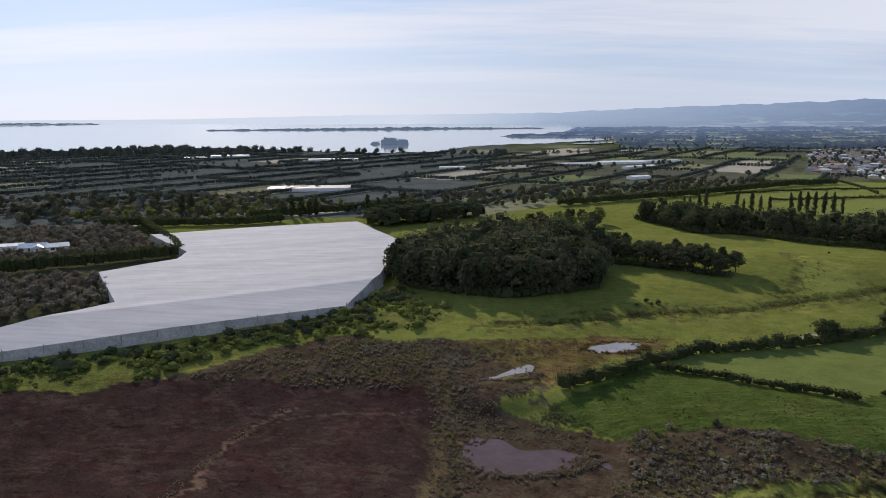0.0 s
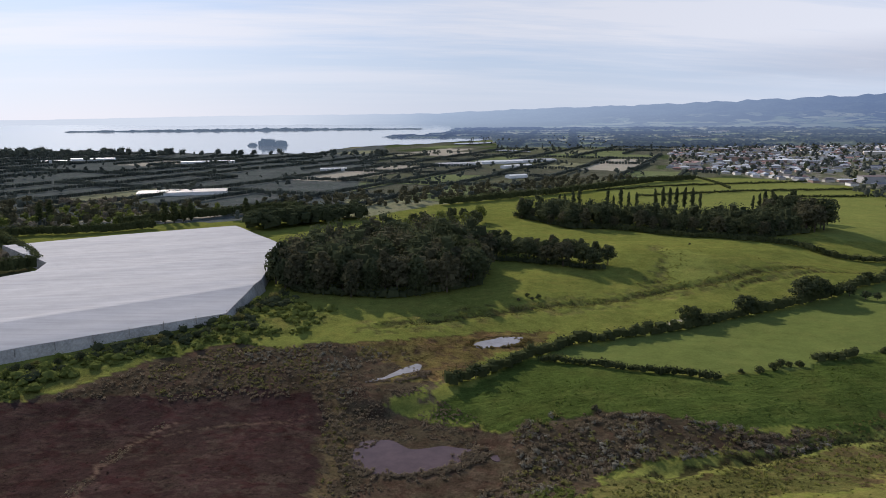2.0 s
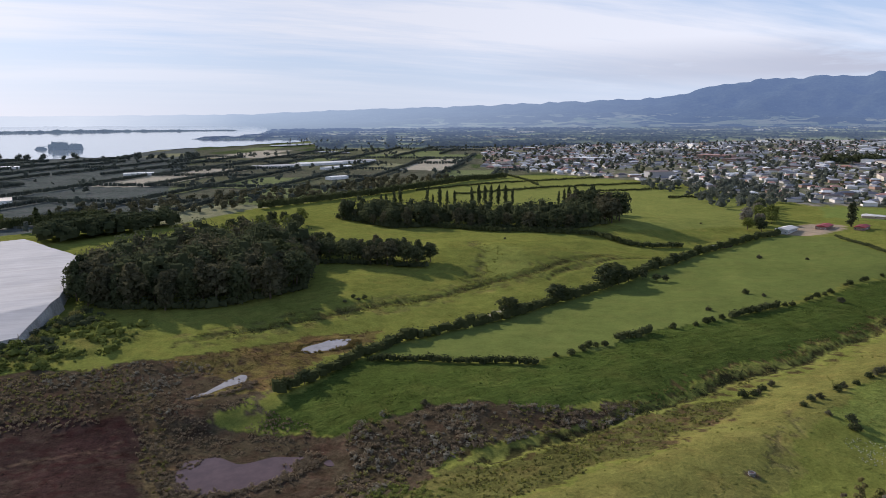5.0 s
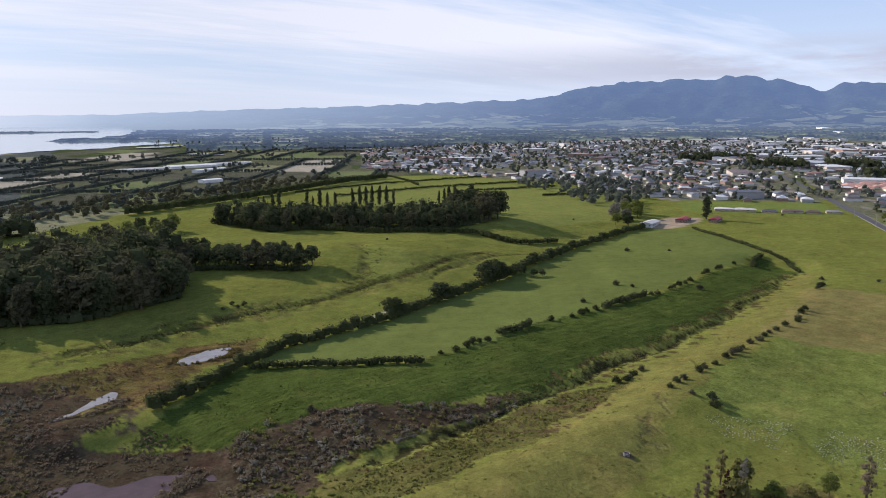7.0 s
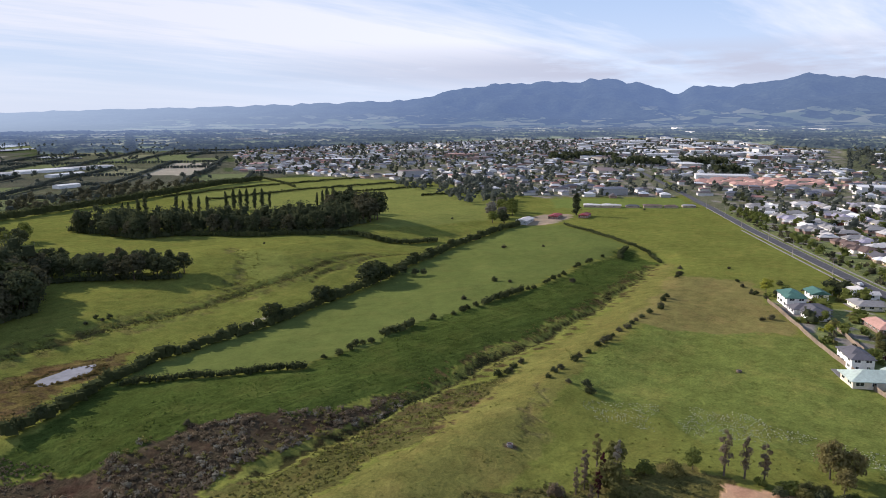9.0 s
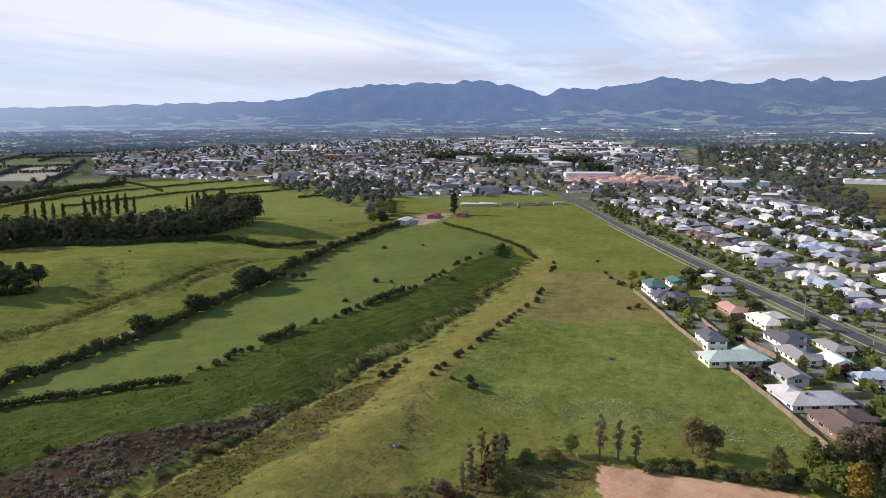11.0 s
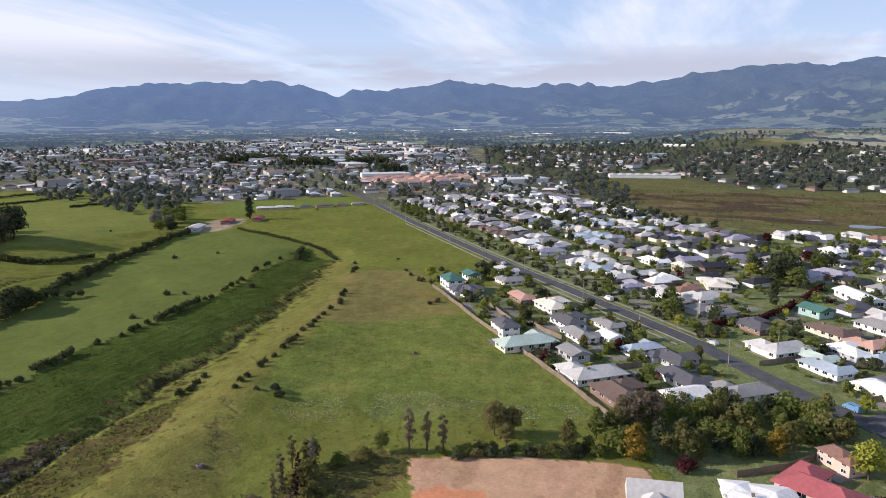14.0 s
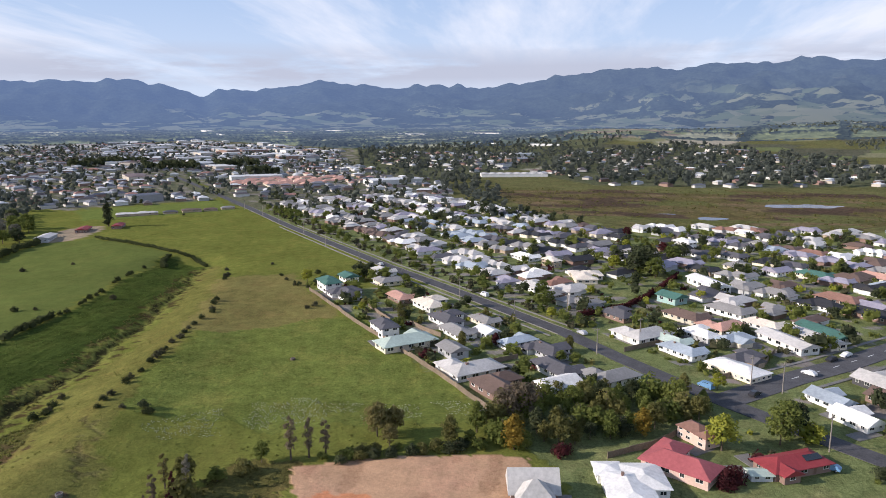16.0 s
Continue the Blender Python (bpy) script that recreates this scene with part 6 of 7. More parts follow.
# ---------- gardens, orchards and far woods ----------
def clumps(name, places, low, high, mat, label, seed, per=16, leaf=0.3, flat=0.6, category="shrubs", fine=False):
    """Many low plants as one mass: mostly small, a few large, several lobes each."""
    c = Cloud(seed)
    p = np.array(places, float)
    s = low + (high - low) * c.rng.random(len(p)) ** 2.2
    if fine:
        p, s, per, leaf = p, s * 1.05, 20, 0.24
    p, s = np.repeat(p, 2, 0), np.repeat(s, 2) * c.rng.uniform(0.6, 1.0, 2 * len(p))
    p = p + c.rng.normal(0, 0.4, p.shape) * s[:, None]
    z = height(p[:, 0], p[:, 1])
    c.lobes(np.c_[p, z + s * 0.3 * flat], np.stack([s * c.rng.uniform(0.4, 0.75, len(s)), s * c.rng.uniform(0.4, 0.75, len(s)), s * 0.6 * flat], 1), per, np.repeat(leaf * (0.5 + 0.5 * s), per), n=2 if high > 3.2 and fine else 1, core=0.78 if high > 3.2 else 0.55 if fine else 0.45)
    return tagged(new(name, c.mesh(name, [mat])), label, category, kind="stuff")


def tree_mass(name, places, low, high, mat, label, seed, per=26, lobes=4, leaf=0.095, top=0.74, core=0.84):
    """Many trees far off as one mass, several lobes to a crown."""
    rng = np.random.default_rng(seed)
    c = Cloud(seed)
    p = np.repeat(np.array(places, float), lobes, 0)
    h = np.repeat(rng.uniform(low, high, len(places)), lobes)
    k = np.tile(np.linspace(0.30, top, lobes), len(places))
    a = rng.uniform(0, 7, len(p))
    off = h * np.interp(k, [0.3, 0.6, 0.9], [0.26, 0.28, 0.12]) * rng.uniform(0.5, 1.2, len(p))
    z = height(p[:, 0], p[:, 1]) + h * k
    cen = np.stack([p[:, 0] + off * np.cos(a), p[:, 1] + off * np.sin(a), z], 1)
    w = h * np.interp(k, [0.3, 0.6, 0.9], [0.34, 0.36, 0.27]) * rng.uniform(0.8, 1.2, len(p))
    c.lobes(cen, np.stack([w, w, h * 0.26], 1), per, np.repeat(h * leaf, per), n=1, core=core)
    return tagged(new(name, c.mesh(name, [mat])), label, "trees", kind="stuff")


def open_lot(x, y):
    return seg_dist(x, y, ROAD) > 10 and seg_dist(x, y, CROSS) > 9 and not any((x - a) ** 2 + (y - b) ** 2 < (0.72 * r) ** 2 for a, b, r in PLOTS)


WEST_LOTS = [(309, 118), (292, 108), (237, 66), (195, 31), (173, 18), (180, 5), (195, -25), (244, 3), (309, 56), (345, 92)]
NEAR_LOTS = [(210, -40), (330, 45), (440, 130), (560, 215), (620, 190), (560, 60), (500, 0), (480, -60), (500, -180), (360, -220), (210, -110), (140, -75), (150, -45)]
tones = [LEAF_GREEN, LEAF_GREEN, LEAF_DARK, LEAF_OLIVE, LEAF_DARK, LEAF_YELLOW, LEAF_RED, LEAF_GREEN]
for x, y in scatter(WEST_LOTS, 16, 8, 41, open_lot) + scatter(NEAR_LOTS, 34, 15, 42, open_lot):
    plant(CHANCE.choice(["broad", "broad", "tall"]), x, y, CHANCE.uniform(3.5, 7.0), CHANCE.choice(tones), "garden trees", "in a garden", 1.25)
for x, y, h, tone in ((345, -38, 12, LEAF_DARK), (352, -44, 13, LEAF_DARK), (360, -40, 12, LEAF_DARK), (340, -46, 10, LEAF_GREEN), (366, -30, 9, LEAF_DARK), (358, -28, 7, LEAF_YELLOW), (276, 6, 6.5, LEAF_GREEN), (262, 2, 4.5, LEAF_YELLOW), (300, -14, 4.5, LEAF_YELLOW), (380, -60, 9, LEAF_GREEN), (388, -66, 9, LEAF_DARK), (322, 92, 5, LEAF_DARK)):
    plant("broad", x, y, h, tone, "garden trees", "in a garden", 1.3)
for tone, seed, n in ((LEAF_GREEN, 51, 400), (LEAF_STAND, 52, 220), (LEAF_OLIVE, 53, 200), (LEAF_YELLOW, 54, 50), (LEAF_RED, 55, 50)):
    places = scatter(NEAR_LOTS, n, 2.5, seed, open_lot) + scatter(WEST_LOTS, n // 8, 2.5, seed + 9, open_lot)
    clumps("garden_shrubs", places, 1.3, 4.2, tone, TONE_WORDS[tone.name] + " shrubs and clipped hedges between the houses", seed, 12, 0.6, 0.9)
tree_mass("garden_trees", scatter(NEAR_LOTS, 150, 7, 56, open_lot) + scatter(WEST_LOTS, 14, 6, 57, open_lot), 3.5, 6.5, LEAF_GREEN, "leafy green garden trees between the houses", 58, per=26, lobes=5, leaf=0.11)
tree_mass("garden_trees", scatter(NEAR_LOTS, 90, 8, 59, open_lot) + scatter(WEST_LOTS, 10, 7, 60, open_lot), 3.5, 7.5, LEAF_DARK, "dark green garden trees between the houses", 50, per=26, lobes=5, leaf=0.11)
VERGE = [(560, 248), (470, 178), (404, 124), (344, 74), (304, 40), (252, -6), (258, -14), (312, 30), (352, 64), (412, 114), (478, 168), (568, 238)]
tree_mass("garden_trees", scatter(VERGE, 46, 5.5, 153), 3.0, 6.5, LEAF_GREEN, "leafy trees in the front gardens along the road", 153, per=26, lobes=5, leaf=0.11)
clumps("garden_shrubs", scatter(VERGE, 170, 2.4, 154), 1.2, 3.4, LEAF_STAND, "dark olive shrubs in the front gardens along the road", 154, 12, 0.6, 0.9)
NEAR_REST = [(577, 262), (440, 130), (500, 0), (514, 0), (596, 43), (677, 104), (720, 160), (640, 300)]
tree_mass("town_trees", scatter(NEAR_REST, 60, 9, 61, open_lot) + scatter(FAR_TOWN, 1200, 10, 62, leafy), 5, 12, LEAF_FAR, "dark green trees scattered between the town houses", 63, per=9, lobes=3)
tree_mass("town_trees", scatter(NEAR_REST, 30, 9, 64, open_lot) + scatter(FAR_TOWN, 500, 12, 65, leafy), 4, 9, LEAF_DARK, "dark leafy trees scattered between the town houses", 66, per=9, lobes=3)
tree_mass("town_trees", scatter([(466, 410), (540, 440), (560, 412), (575, 470), (640, 560), (650, 620), (590, 640), (530, 640), (500, 560), (440, 420)], 110, 9, 67), 5, 11, LEAF_FAR, "trees along the edge of the town, greyed for haze", 67)
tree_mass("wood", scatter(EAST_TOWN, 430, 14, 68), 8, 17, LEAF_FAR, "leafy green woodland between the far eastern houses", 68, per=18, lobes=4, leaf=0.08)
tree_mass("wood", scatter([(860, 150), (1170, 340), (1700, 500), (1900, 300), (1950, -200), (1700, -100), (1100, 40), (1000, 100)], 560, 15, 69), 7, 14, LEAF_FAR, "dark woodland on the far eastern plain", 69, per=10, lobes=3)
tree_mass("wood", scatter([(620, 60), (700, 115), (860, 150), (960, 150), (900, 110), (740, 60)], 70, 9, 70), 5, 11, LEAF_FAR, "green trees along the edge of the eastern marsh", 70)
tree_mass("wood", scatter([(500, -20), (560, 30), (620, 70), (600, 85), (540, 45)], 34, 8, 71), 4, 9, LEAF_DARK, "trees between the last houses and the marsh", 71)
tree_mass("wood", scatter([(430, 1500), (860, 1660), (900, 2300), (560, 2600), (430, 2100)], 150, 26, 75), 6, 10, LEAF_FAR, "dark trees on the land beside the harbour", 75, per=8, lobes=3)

tree_mass("wood", INNER_STAND[::2], 11, 20, LEAF_DARK, "dense dark evergreen trees inside the stand", 121, per=26, lobes=7, leaf=0.06, top=0.92, core=0.66)
tree_mass("wood", INNER_STAND[1::2], 10, 18, LEAF_STAND, "dark olive trees inside the stand", 120, per=26, lobes=7, leaf=0.06, top=0.92, core=0.66)
tree_mass("wood", INNER_WOOD, 8, 16, LEAF_DARK, "dense dark trees inside the far wood", 122, per=20, lobes=7, leaf=0.07, top=0.92, core=0.66)
tree_mass("wood", scatter([(-48, 490), (30, 540), (22, 566), (-54, 520)], 60, 5.0, 123), 10, 15, LEAF_DARK, "dense dark trees behind the white canopy", 123, per=22, lobes=5, leaf=0.08)

tree_mass("wood", scatter([(1050, 800), (1130, 715), (1145, 728), (1064, 815)], 40, 7, 131) + scatter([(990, 624), (1030, 562), (1060, 580), (1015, 650)], 30, 9, 132) + scatter([(1058, 539), (1100, 490), (1130, 510), (1085, 560)], 26, 9, 133) + scatter([(892, 412), (908, 381), (920, 388), (905, 420)], 14, 6, 134),
          11, 18, LEAF_DARK, "dark shelter trees standing inside the town", 135, per=16, lobes=4)
tree_mass("wood", scatter([(1250, -420), (2600, -420), (2300, -1000), (1300, -700)], 240, 12, 136, lambda x, y: float(waves(x, y, 240, 4)) > 0.45), 7, 13, LEAF_FAR, "copses on the green eastern slopes", 136, per=10, lobes=3)

# orchard blocks between tall shelter hedges, as far as the harbour
def shelter_rows():
    rng = random.Random(77)
    t = radians(57)
    c, s = math.cos(t), math.sin(t)
    lines = []
    for k in range(-4, 15):
        for j in range(-14, 27):
            u, v = k * 150 + rng.uniform(-6, 6), j * 78 + rng.uniform(-5, 5)
            for du, dv in ((150, rng.uniform(-4, 4)), (rng.uniform(-6, 6), 78)):
                a = (u * c - v * s, u * s + v * c)
                b = ((u + du) * c - (v + dv) * s, (u + du) * s + (v + dv) * c)
                mid = ((a[0] + b[0]) / 2, (a[1] + b[1]) / 2)
                if rng.random() < (0.84 if du > dv else 0.55) and bool(inside(*mid, ORCHARDS)) and -44 < math.degrees(math.atan2(mid[0], mid[1])) < 40:
                    lines.append((a, b))
    return lines


def shelter_hedges():
    lines = sorted(shelter_rows(), key=lambda l: math.hypot(*l[0]))
    words = "tall dark clipped shelter hedge between orchard blocks"
    for i, line in enumerate(lines[:60]):
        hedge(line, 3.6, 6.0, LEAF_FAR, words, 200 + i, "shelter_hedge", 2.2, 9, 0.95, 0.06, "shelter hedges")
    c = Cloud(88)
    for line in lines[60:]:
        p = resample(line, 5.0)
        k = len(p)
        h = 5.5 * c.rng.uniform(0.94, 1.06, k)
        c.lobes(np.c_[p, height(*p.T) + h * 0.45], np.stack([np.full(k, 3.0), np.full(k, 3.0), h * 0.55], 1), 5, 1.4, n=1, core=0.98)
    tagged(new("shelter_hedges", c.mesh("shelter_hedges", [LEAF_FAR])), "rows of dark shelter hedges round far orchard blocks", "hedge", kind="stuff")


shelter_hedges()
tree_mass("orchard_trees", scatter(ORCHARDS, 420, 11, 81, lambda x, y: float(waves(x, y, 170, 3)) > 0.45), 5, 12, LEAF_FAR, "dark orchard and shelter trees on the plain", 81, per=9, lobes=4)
tree_mass("orchard_trees", scatter(ORCHARDS, 160, 13, 89, lambda x, y: float(waves(x, y, 130, 6)) > 0.4), 4, 10, LEAF_FAR, "trees among the far orchards, greyed for haze", 89, per=9, lobes=4)
tree_mass("wood", scatter([(-420, 480), (-160, 520), (-140, 560), (-60, 610), (-180, 700), (-500, 640)], 110, 9, 82), 6, 14, LEAF_STAND, "mixed dark olive trees behind the white canopy", 82)
tree_mass("wood", scatter([(-420, 480), (-170, 525), (-140, 560), (-180, 700), (-500, 640)], 70, 12, 182), 5, 11, ORCHARD, "brownish round trees behind the white canopy", 182)
for x, y in ((-118, 545), (-112, 548), (-106, 552), (-101, 555), (-60, 560), (-52, 563), (-210, 560), (-203, 562)):
    plant("poplar", x, y, CHANCE.uniform(12, 17), LEAF_HEDGE, "poplars behind the canopy", "behind the white canopy", 1.6)
tree_mass("wood", scatter([(-300, 520), (-150, 530), (-80, 620), (-200, 640)], 60, 11, 83), 5, 10, LEAF_GREEN, "lighter green trees behind the white canopy", 83)
tree_mass("wood", scatter([(-20, 600), (90, 610), (240, 700), (380, 800), (300, 830), (100, 720), (-60, 660)], 140, 9, 84), 5, 11, LEAF_STAND, "dark olive trees along the edge of the orchards", 84)
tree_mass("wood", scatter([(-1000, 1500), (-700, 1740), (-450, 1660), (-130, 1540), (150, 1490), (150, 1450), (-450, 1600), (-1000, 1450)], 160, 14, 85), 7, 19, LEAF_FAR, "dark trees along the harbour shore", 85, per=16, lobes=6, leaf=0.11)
tree_mass("orchard_trees", scatter([(-300, 215), (-225, 205), (-168, 256), (-138, 288), (-165, 330), (-235, 330), (-320, 285)], 330, 5.0, 86), 4.4, 6.4, ORCHARD, "rounded brownish orchard trees beside the canopy", 86, per=34, lobes=4, leaf=0.11)
tree_mass("orchard_trees", scatter([(-360, 330), (-235, 358), (-168, 402), (-222, 488), (-380, 470)], 420, 5.6, 87, lambda x, y: np.hypot((x + 246) / 34, (y - 403) / 17) > 1), 4.4, 6.8, ORCHARD, "rounded brownish orchard trees behind a hedge", 87, per=28, lobes=4, leaf=0.11)

# ---------- marsh ----------
SCRUB_BAND = [(46, 168), (59, 170), (71, 168), (90, 157), (110, 148), (125, 146), (118, 141), (94, 140), (73, 143), (56, 140), (40, 132), (30, 140), (44, 152)]


def dry_land(x, y):
    return all(math.hypot(x - a, y - b) > 0.95 * r for a, b, r in POOLS)


for tone, area, n, lo, hi, gap, seed, words in (
        (LEAF_BROWN, SCRUB_BAND, 300, 1.2, 3.4, 1.6, 92, "dense brown scrub on the marsh edge"),
        (LEAF_OLIVE, SCRUB_BAND, 120, 1.2, 3.2, 2.5, 88, "olive bushes among the brown scrub"),
        (LEAF_GREY, SCRUB_BAND, 110, 1.2, 3.4, 2.0, 93, "silver-grey bushes on the marsh edge"),
        (LEAF_GREEN, [(30, 140), (50, 135), (60, 120), (30, 110), (10, 125)], 150, 1.4, 3.4, 1.8, 94, "pale olive bushes below the pond"),
        (LEAF_BROWN, [(-82, 210), (-60, 228), (-34, 238), (-5, 236), (25, 228), (30, 212), (0, 200), (-40, 203)], 360, 0.9, 2.2, 1.6, 95, "brown scrub and bracken in the marsh"),
        (LEAF_GREY, [(-5, 238), (22, 230), (14, 205), (2, 190), (0, 215), (-40, 232)], 90, 0.9, 2.4, 2.2, 96, "grey twiggy bushes in the marsh"),
        (LEAF_OLIVE, [(-60, 230), (-34, 240), (-5, 236), (0, 205), (-50, 205)], 300, 0.7, 1.8, 1.6, 97, "olive tussocks in the marsh"),
        (LEAF_GREEN, [(-215, 175), (-143, 208), (-98, 232), (-40, 262), (-26, 290), (-15, 300), (0, 270), (-10, 245), (-60, 236), (-95, 208), (-130, 195), (-215, 158)], 300, 1.8, 4.6, 2.8, 98, "green bushes along the foot of the canopy"),
        (LEAF_DARK, [(-150, 207), (-98, 236), (-42, 266), (-28, 300), (-18, 305), (-12, 285), (-30, 255), (-80, 230), (-140, 200)], 120, 2.2, 5.4, 3.2, 99, "dark bushes along the foot of the canopy"),
        (LEAF_BROWN, [(-2, 200), (2, 222), (30, 215), (26, 196), (40, 178), (30, 150), (4, 146), (-2, 170)], 420, 0.6, 1.5, 1.5, 100, "low brown scrub round the ponds"),
        (LEAF_RUSH, [(18, 248), (62, 257), (107, 268), (153, 283), (197, 294), (240, 308), (240, 316), (197, 303), (153, 292), (107, 277), (62, 268), (18, 258)], 520, 0.5, 1.2, 1.6, 102, "tussocks of rough grass along the old stream"),
        (LEAF_OLIVE, [(93, 134), (172, 146), (253, 160), (338, 186), (330, 194), (253, 170), (172, 156), (116, 148)], 330, 0.6, 1.5, 1.7, 103, "rough tussocks in the gully"),
        (LEAF_RUSH, [(140, 272), (156, 288), (172, 305), (182, 330), (184, 362), (174, 362), (170, 332), (158, 312), (142, 300)], 90, 0.5, 1.3, 2.0, 116, "dark rushes in a curved hollow of the pasture"),
        (LEAF_HEDGE, [(95, 138), (131, 141), (162, 147), (177, 147), (177, 153), (162, 152), (131, 146), (95, 140)], 70, 0.5, 1.6, 2.2, 117, "dark rushes along a brook"),
        (LEAF_SWARD, LUSH, 200, 0.5, 1.1, 3.0, 104, "dark tufts of rank grass in the lush field"),
        (LEAF_RUSH, [(40, 120), (64, 112), (134, 126), (160, 138), (120, 138), (60, 132)], 300, 0.5, 1.3, 1.7, 105, "rough tussocks below the ridge"),
        (FLOWER, [(149, 104), (173, 74), (172, 41), (179, 22), (169, 21), (158, 60), (142, 92)], 700, 0.10, 0.22, 0.6, 106, "patches of white-flowering weeds in pasture"),
        (LEAF_RUSH, [(80, 70), (150, 95), (170, 60), (168, 25), (120, 62)], 90, 0.4, 0.8, 2.0, 107, "tufts of long grass on the near pasture"),
        (LEAF_OLIVE, EAST_MARSH, 620, 1.2, 4.2, 5.0, 108, "tussocks and rushes in the eastern marsh"),
        (LEAF_BROWN, [(-5, 220), (3, 220), (4, 180), (4, 140), (-1, 100), (-7, 100), (-4, 140), (-4, 180)], 130, 0.7, 2.0, 1.4, 110, "brown scrub along a ditch beside the peat"),
        (LEAF_OLIVE, [(-3, 216), (3, 216), (4, 180), (4, 140), (-1, 100), (-5, 100), (-3, 140), (-3, 180)], 60, 0.8, 2.2, 1.6, 111, "olive bushes along a ditch beside the peat"),
        (LEAF_HEATH, PEAT, 700, 0.3, 0.75, 1.0, 112, "low dark heath tussocks on the peat"),
        (LEAF_BROWN, [(-64, 130), (-61, 150), (-57, 168), (-54, 182), (-47, 193), (-45, 191), (-51, 179), (-54, 164), (-58, 148), (-61, 130)], 150, 0.3, 0.7, 0.7, 113, "pale tufts along an old track over the peat"),
        (LEAF_OLIVE, [(20, 100), (64, 110), (134, 124), (160, 136), (120, 141), (60, 136), (25, 132)], 330, 0.5, 1.5, 1.6, 114, "dark olive tussocks on the rough slope below the ridge"),
        (LEAF_OLIVE, [(84, 84), (104, 68), (118, 60), (138, 58), (132, 72), (112, 82), (92, 92)], 120, 0.6, 1.8, 1.3, 115, "rough olive scrub beside the bare soil"),
        (LEAF_SEDGE, SEDGE, 260, 0.3, 0.8, 1.2, 109, "rusty sedge tussocks round the shallow pond")):
    patchy = [(x, y) for x, y in scatter(area, int(3.6 * n), gap * 0.5, seed, dry_land) if float(waves(x, y, 14 + 2 * (seed % 5), seed)) > -0.35]
    clumps("marsh_scrub" if seed < 102 else "tussocks", patchy[:int(1.35 * n)], 0.45 * lo, (0.95 if seed in (98, 99) else 0.72) * hi, tone, words, seed, 7 if hi > 1.1 else 5, 0.45, 0.7 if hi > 1.1 else 0.45, "scrub" if seed < 102 else "grass", fine=seed in (88, 92, 93, 94, 95, 96, 97, 98, 99, 100, 110, 111))


def rim(centre, wide, deep, n, tone, words, seed):
    """Sedge and rush clumps on the ragged edge of a pond."""
    rng = np.random.default_rng(seed)
    a, out = rng.uniform(0, math.tau, n), rng.normal(1.0, 0.09, n)
    p = np.stack([centre[0] + wide * out * np.cos(a), centre[1] + deep * out * np.sin(a)], 1)
    clumps("tussocks", p + rng.normal(0, 0.5, p.shape), 0.5, 2.0, tone, words, seed, 10, 0.3, 0.6, "grass", fine=True)


rim((19.5, 163), 16, 10.5, 230, LEAF_BROWN, "dark sedge clumps round the marsh pond", 161)
rim((59, 232.5), 10.5, 6.0, 90, LEAF_SEDGE, "sedge clumps round the shallow pond", 162)
rim((19, 210), 10, 6.0, 90, LEAF_BROWN, "sedge clumps round a strip of water", 163)
for line in ([(292, 110), (237, 68), (195, 34), (172, 17)], [(172, 17), (180, 6), (186, -4)], [(262, 22), (240, 20)], [(214, 12), (206, 22)], [(226, -22), (240, -40), (262, -52)], [(205, -48), (216, -62), (232, -70)], [(150, -12), (158, -24), (166, -30)], [(142, -30), (148, -40)], [(232, 40), (246, 54)], [(248, 62), (268, 76)]):
    fence(line)


# grass: small tufts over the nearer pastures
def grass(name, area, n, mat, label, seed):
    rng = np.random.default_rng(seed)
    xs, ys = [p[0] for p in area], [p[1] for p in area]
    p = rng.uniform((min(xs), min(ys)), (max(xs), max(ys)), (n, 2))
    p = p[inside(p[:, 0], p[:, 1], area)]
    p = p[waves(p[:, 0], p[:, 1], 19, seed) + rng.normal(0, 0.5, len(p)) > 0]
    c = Cloud(seed)
    h = rng.uniform(0.05, 0.17, len(p))
    at = np.c_[p, height(p[:, 0], p[:, 1]) + 0.4 * h]
    for k in range(2):
        c.leaves(at, np.tile((0.0, 0.0, 1.3), (len(p), 1)), h * 3.4)
    tagged(new(name, c.mesh(name, [mat])), label, "grass", kind="stuff")


PASTURE_E = [(60, 75), (110, 90), (150, 110), (222, 128), (260, 138), (300, 130), (290, 110), (237, 70), (195, 36), (172, 20), (150, 26), (140, 58), (110, 68), (70, 60)]
grass("grass_tufts", PASTURE_E, 5000, LEAF_RUSH, "tufts of pasture grass on the near field", 141)
grass("grass_tufts", LUSH, 15000, LEAF_SWARD, "dark tufts of pasture grass in the lush field", 142)
grass("grass_tufts", RIDGE, 9000, LEAF_RUSH, "dry tufts of grass along the ridge", 143)
grass("grass_tufts", [(85, 262), (165, 283), (218, 297), (306, 323), (240, 360), (170, 380), (140, 320), (80, 300), (0, 285), (-10, 266)], 14000, LEAF_RUSH, "tufts of pasture grass below the stand", 144)


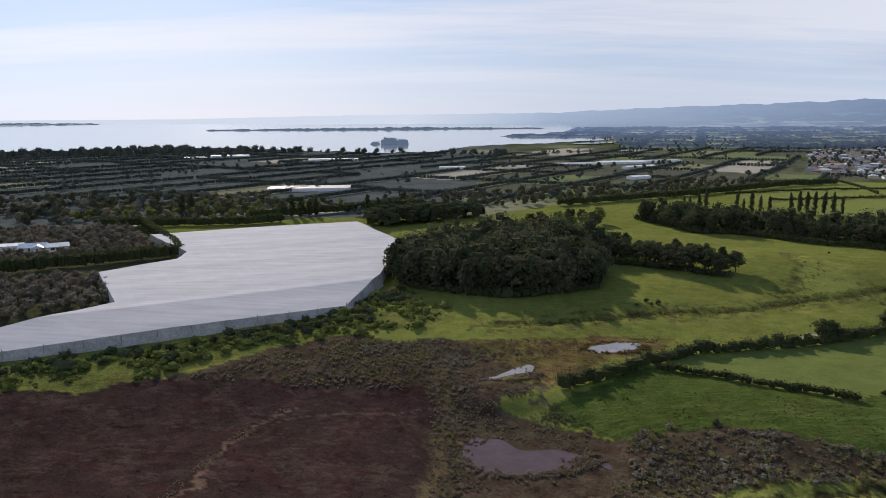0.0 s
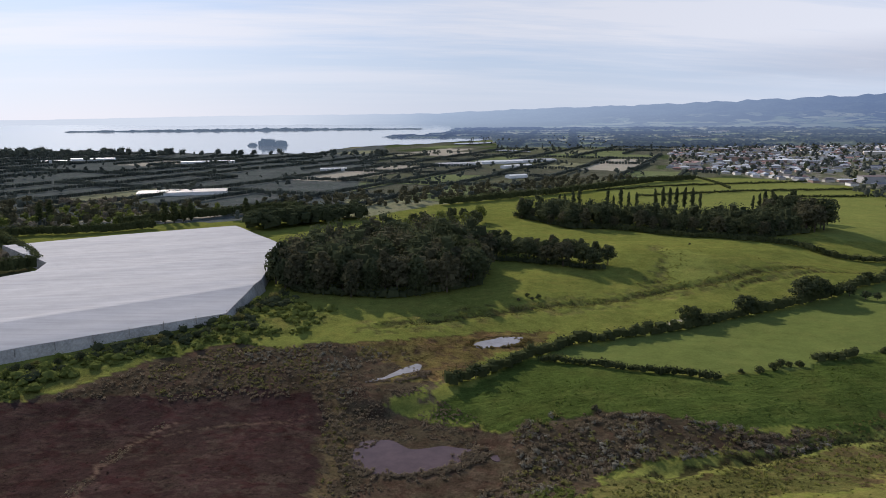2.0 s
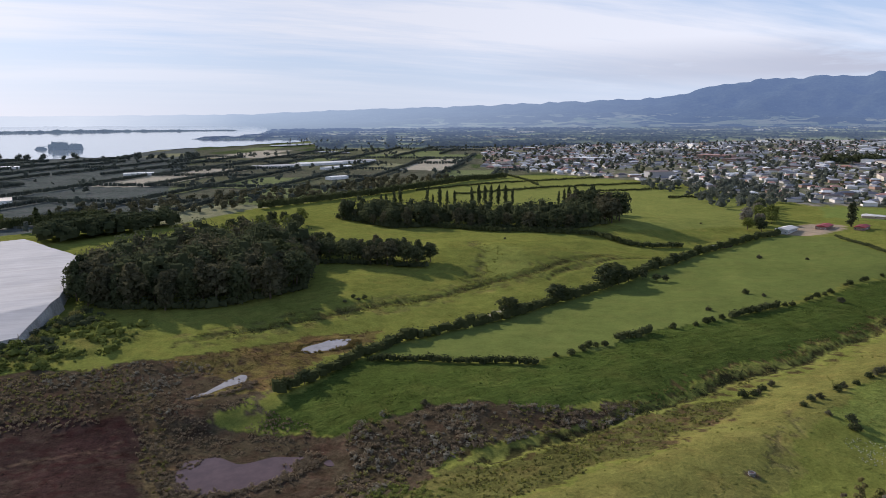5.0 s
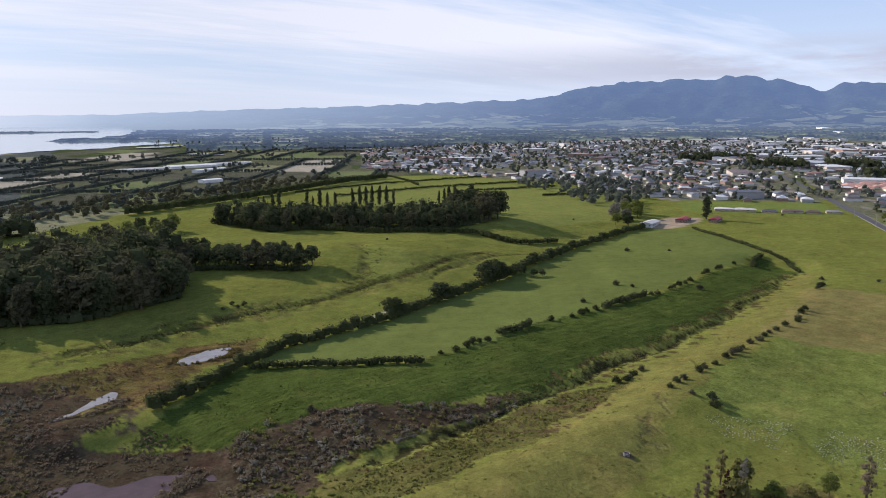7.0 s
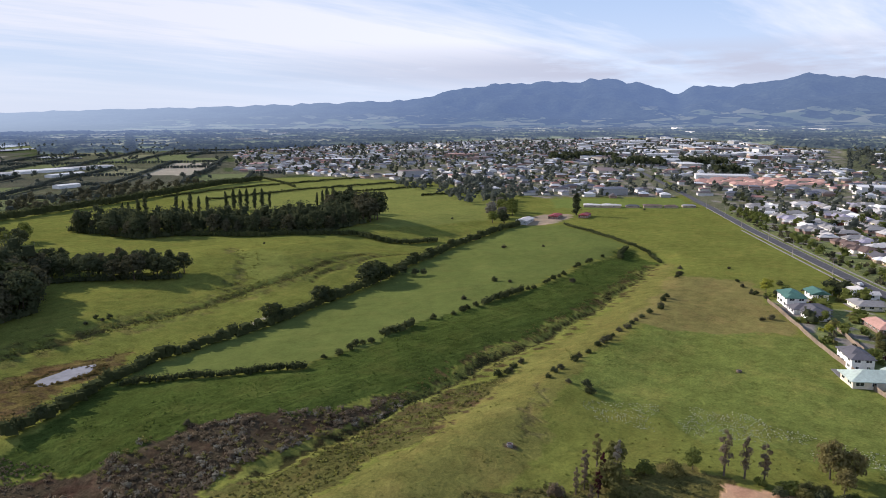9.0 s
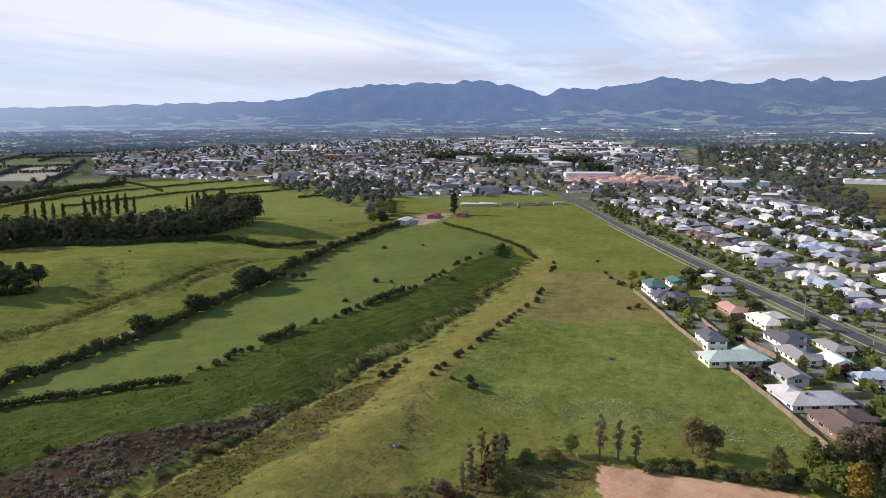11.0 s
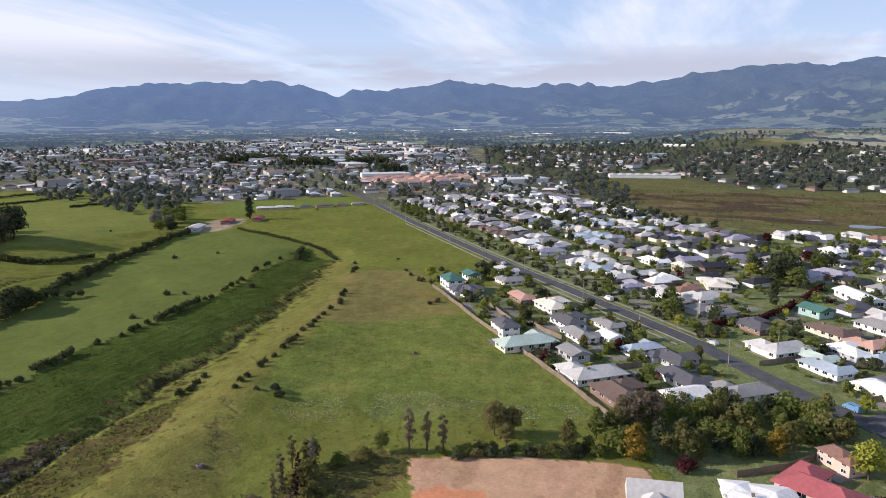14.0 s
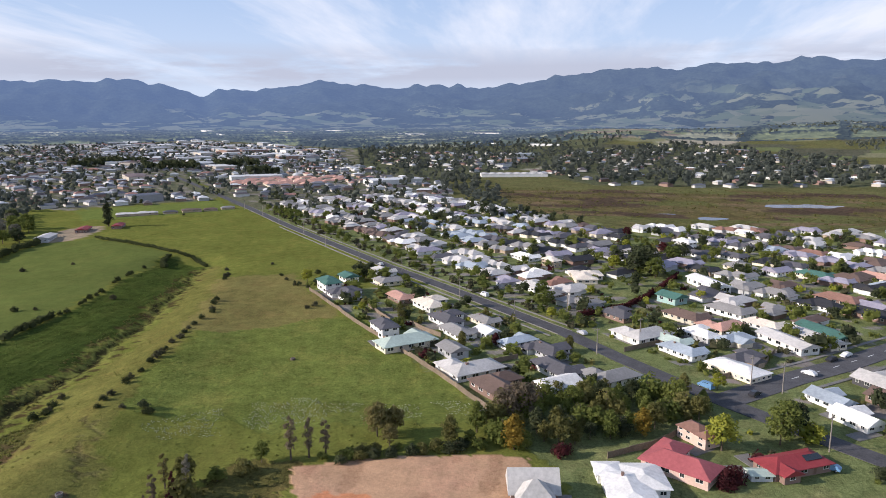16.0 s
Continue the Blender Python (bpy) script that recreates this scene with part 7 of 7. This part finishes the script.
# ---------- street poles, cars ----------
def pole(x, y, high=9.0, turn=0.0):
    thing = tagged(new("utility_pole"), "tall grey wooden utility pole with a crossarm beside the road", "utility pole", "poles along the road")
    thing.matrix_basis = pose(x, y, ground_z(x, y), 0, 0, turn)
    if "pole" not in HOUSE_MESH:
        bm = bmesh.new()
        bmesh.ops.create_cone(bm, cap_ends=True, segments=10, radius1=0.17, radius2=0.11, depth=9.6, matrix=Matrix.Translation((0, 0, 4.2)))
        HOUSE_MESH["pole"] = bm_mesh("post", bm, WOOD_POLE)
        bm = bmesh.new()
        box(bm, -1.1, 1.1, -0.2, -0.08, 8.1, 8.25)
        for k in (-0.95, -0.4, 0.4, 0.95):
            box(bm, k - 0.05, k + 0.05, -0.19, -0.09, 8.25, 8.42)
        HOUSE_MESH["crossarm"] = bm_mesh("crossarm", bm, WOOD_POLE)
    child("post", HOUSE_MESH["pole"], thing)
    child("crossarm", HOUSE_MESH["crossarm"], thing)


for x, y in ((287, 41), (258, 16), (222, -13), (270, -4), (201, -55), (196, -62), (161, -62), (330, 76), (365, 108), (402, 140), (440, 168), (480, 202), (520, 232), (236, -28), (560, 266)):
    pole(x, y, 9.0, A + 90)

CAR_PAINT = {k: plain("car_" + k, c, 0.3, 1.0, 0.05, gloss=0.6) for k, c in dict(white=(0.7, 0.7, 0.7), black=(0.03, 0.03, 0.035), blue=(0.12, 0.25, 0.42), silver=(0.42, 0.43, 0.45), red=(0.25, 0.03, 0.03)).items()}


def car(x, y, turn, tone, van=False):
    """A parked car: body, cabin glass and four wheels."""
    long, high = (4.9, 1.9) if van else (4.3, 1.45)
    thing = tagged(new("van" if van else "car"), tone + (" van parked at the roadside" if van else " car standing on the street"), "van" if van else "car", "cars on the street")
    thing.matrix_basis = pose(x, y, ground_z(x, y) + 0.18, 0, 0, turn)
    key = ("car", van, tone)
    if key not in HOUSE_MESH:
        def loft(profile, half, inset):
            bm = bmesh.new()
            a = [bm.verts.new((px, -half + (inset if pz > 0.95 else 0), pz)) for px, pz in profile]
            b = [bm.verts.new((px, half - (inset if pz > 0.95 else 0), pz)) for px, pz in profile]
            for i in range(len(a)):
                bm.faces.new((a[i], a[(i + 1) % len(a)], b[(i + 1) % len(a)], b[i]))
            bm.faces.new(a[::-1])
            bm.faces.new(b)
            return bm
        h = long / 2
        body = loft([(-h, 0.3), (h, 0.3), (h, 0.75), (h * 0.55, 0.92), (h * 0.2, high), (-h * 0.6, high), (-h * 0.92, 0.95), (-h, 0.8)] if not van else [(-h, 0.3), (h, 0.3), (h, 0.9), (h * 0.7, 1.1), (h * 0.45, high), (-h * 0.96, high), (-h, 0.8)], 0.88, 0.16)
        bmesh.ops.bevel(body, geom=body.edges[:], offset=0.06, segments=2, affect="EDGES")
        glass = loft([(h * 0.46, 0.98), (h * 0.18, high - 0.1), (-h * 0.55, high - 0.1), (-h * 0.8, 0.98)], 0.885, 0.13)
        wheel = bmesh.new()
        bmesh.ops.create_cone(wheel, cap_ends=True, segments=16, radius1=0.32, radius2=0.32, depth=0.2, matrix=Matrix.Rotation(math.pi / 2, 4, "X"))
        rim = bmesh.new()
        bmesh.ops.create_cone(rim, cap_ends=True, segments=12, radius1=0.19, radius2=0.19, depth=0.22, matrix=Matrix.Rotation(math.pi / 2, 4, "X"))
        HOUSE_MESH[key] = bm_mesh("body", body, CAR_PAINT[tone]), bm_mesh("windows", glass, GLASS), bm_mesh("wheel", wheel, TYRE), bm_mesh("rim", rim, GALV)
    body, glass, wheel, rim = HOUSE_MESH[key]
    child("body", body, thing)
    child("windows", glass, thing, label="dark car glass")
    for sx in (-0.3, 0.3):
        for sy in (-0.82, 0.82):
            child("rim", rim, child("wheel", wheel, thing, (sx * long, sy, 0.32)))


for x, y, turn, tone, van in ((292, 31, A, "white", True), (243, -9, A, "silver", False), (197, -42, A, "blue", True), (193, -54, A - 80, "black", False), (226, -85, 130, "black", False), (231, -91, 130, "white", False), (152, -59, 60, "blue", False), (262, -82, 130, "white", False), (205, 8, A, "red", False), (350, 92, A, "silver", False), (212, -74, 40, "white", False)):
    car(x, y, turn, tone, van)


def trough(x, y, r, label, mat):
    """A round concrete drinking trough: a hollow rim and the water in it."""
    thing = tagged(new("water_trough"), label, "trough")
    thing.matrix_basis = pose(x, y, ground_z(x, y))
    bm = bmesh.new()
    rings = [[bm.verts.new((a * math.cos(k * math.tau / 24), a * math.sin(k * math.tau / 24), z)) for k in range(24)] for a, z in ((r, -0.3), (r, 0.55), (r - 0.06, 0.6), (r - 0.14, 0.6), (r - 0.18, 0.55), (r - 0.18, 0.1))]
    for lower, upper in zip(rings[:-1], rings[1:]):
        for k in range(24):
            bm.faces.new((lower[k], lower[(k + 1) % 24], upper[(k + 1) % 24], upper[k]))
    bm.faces.new(rings[-1])
    part("basin", bm, mat, thing)
    bm = bmesh.new()
    bmesh.ops.create_cone(bm, cap_ends=True, segments=24, radius1=r - 0.19, radius2=r - 0.19, depth=0.36, matrix=Matrix.Translation((0, 0, 0.29)))
    part("water", bm, WATER, thing, "dark still water")


trough(114.5, 97.5, 0.75, "round pale concrete drinking trough on worn earth", CONCRETE)
trough(203, 83, 0.8, "round dark weathered drinking trough in the pasture", BARK)
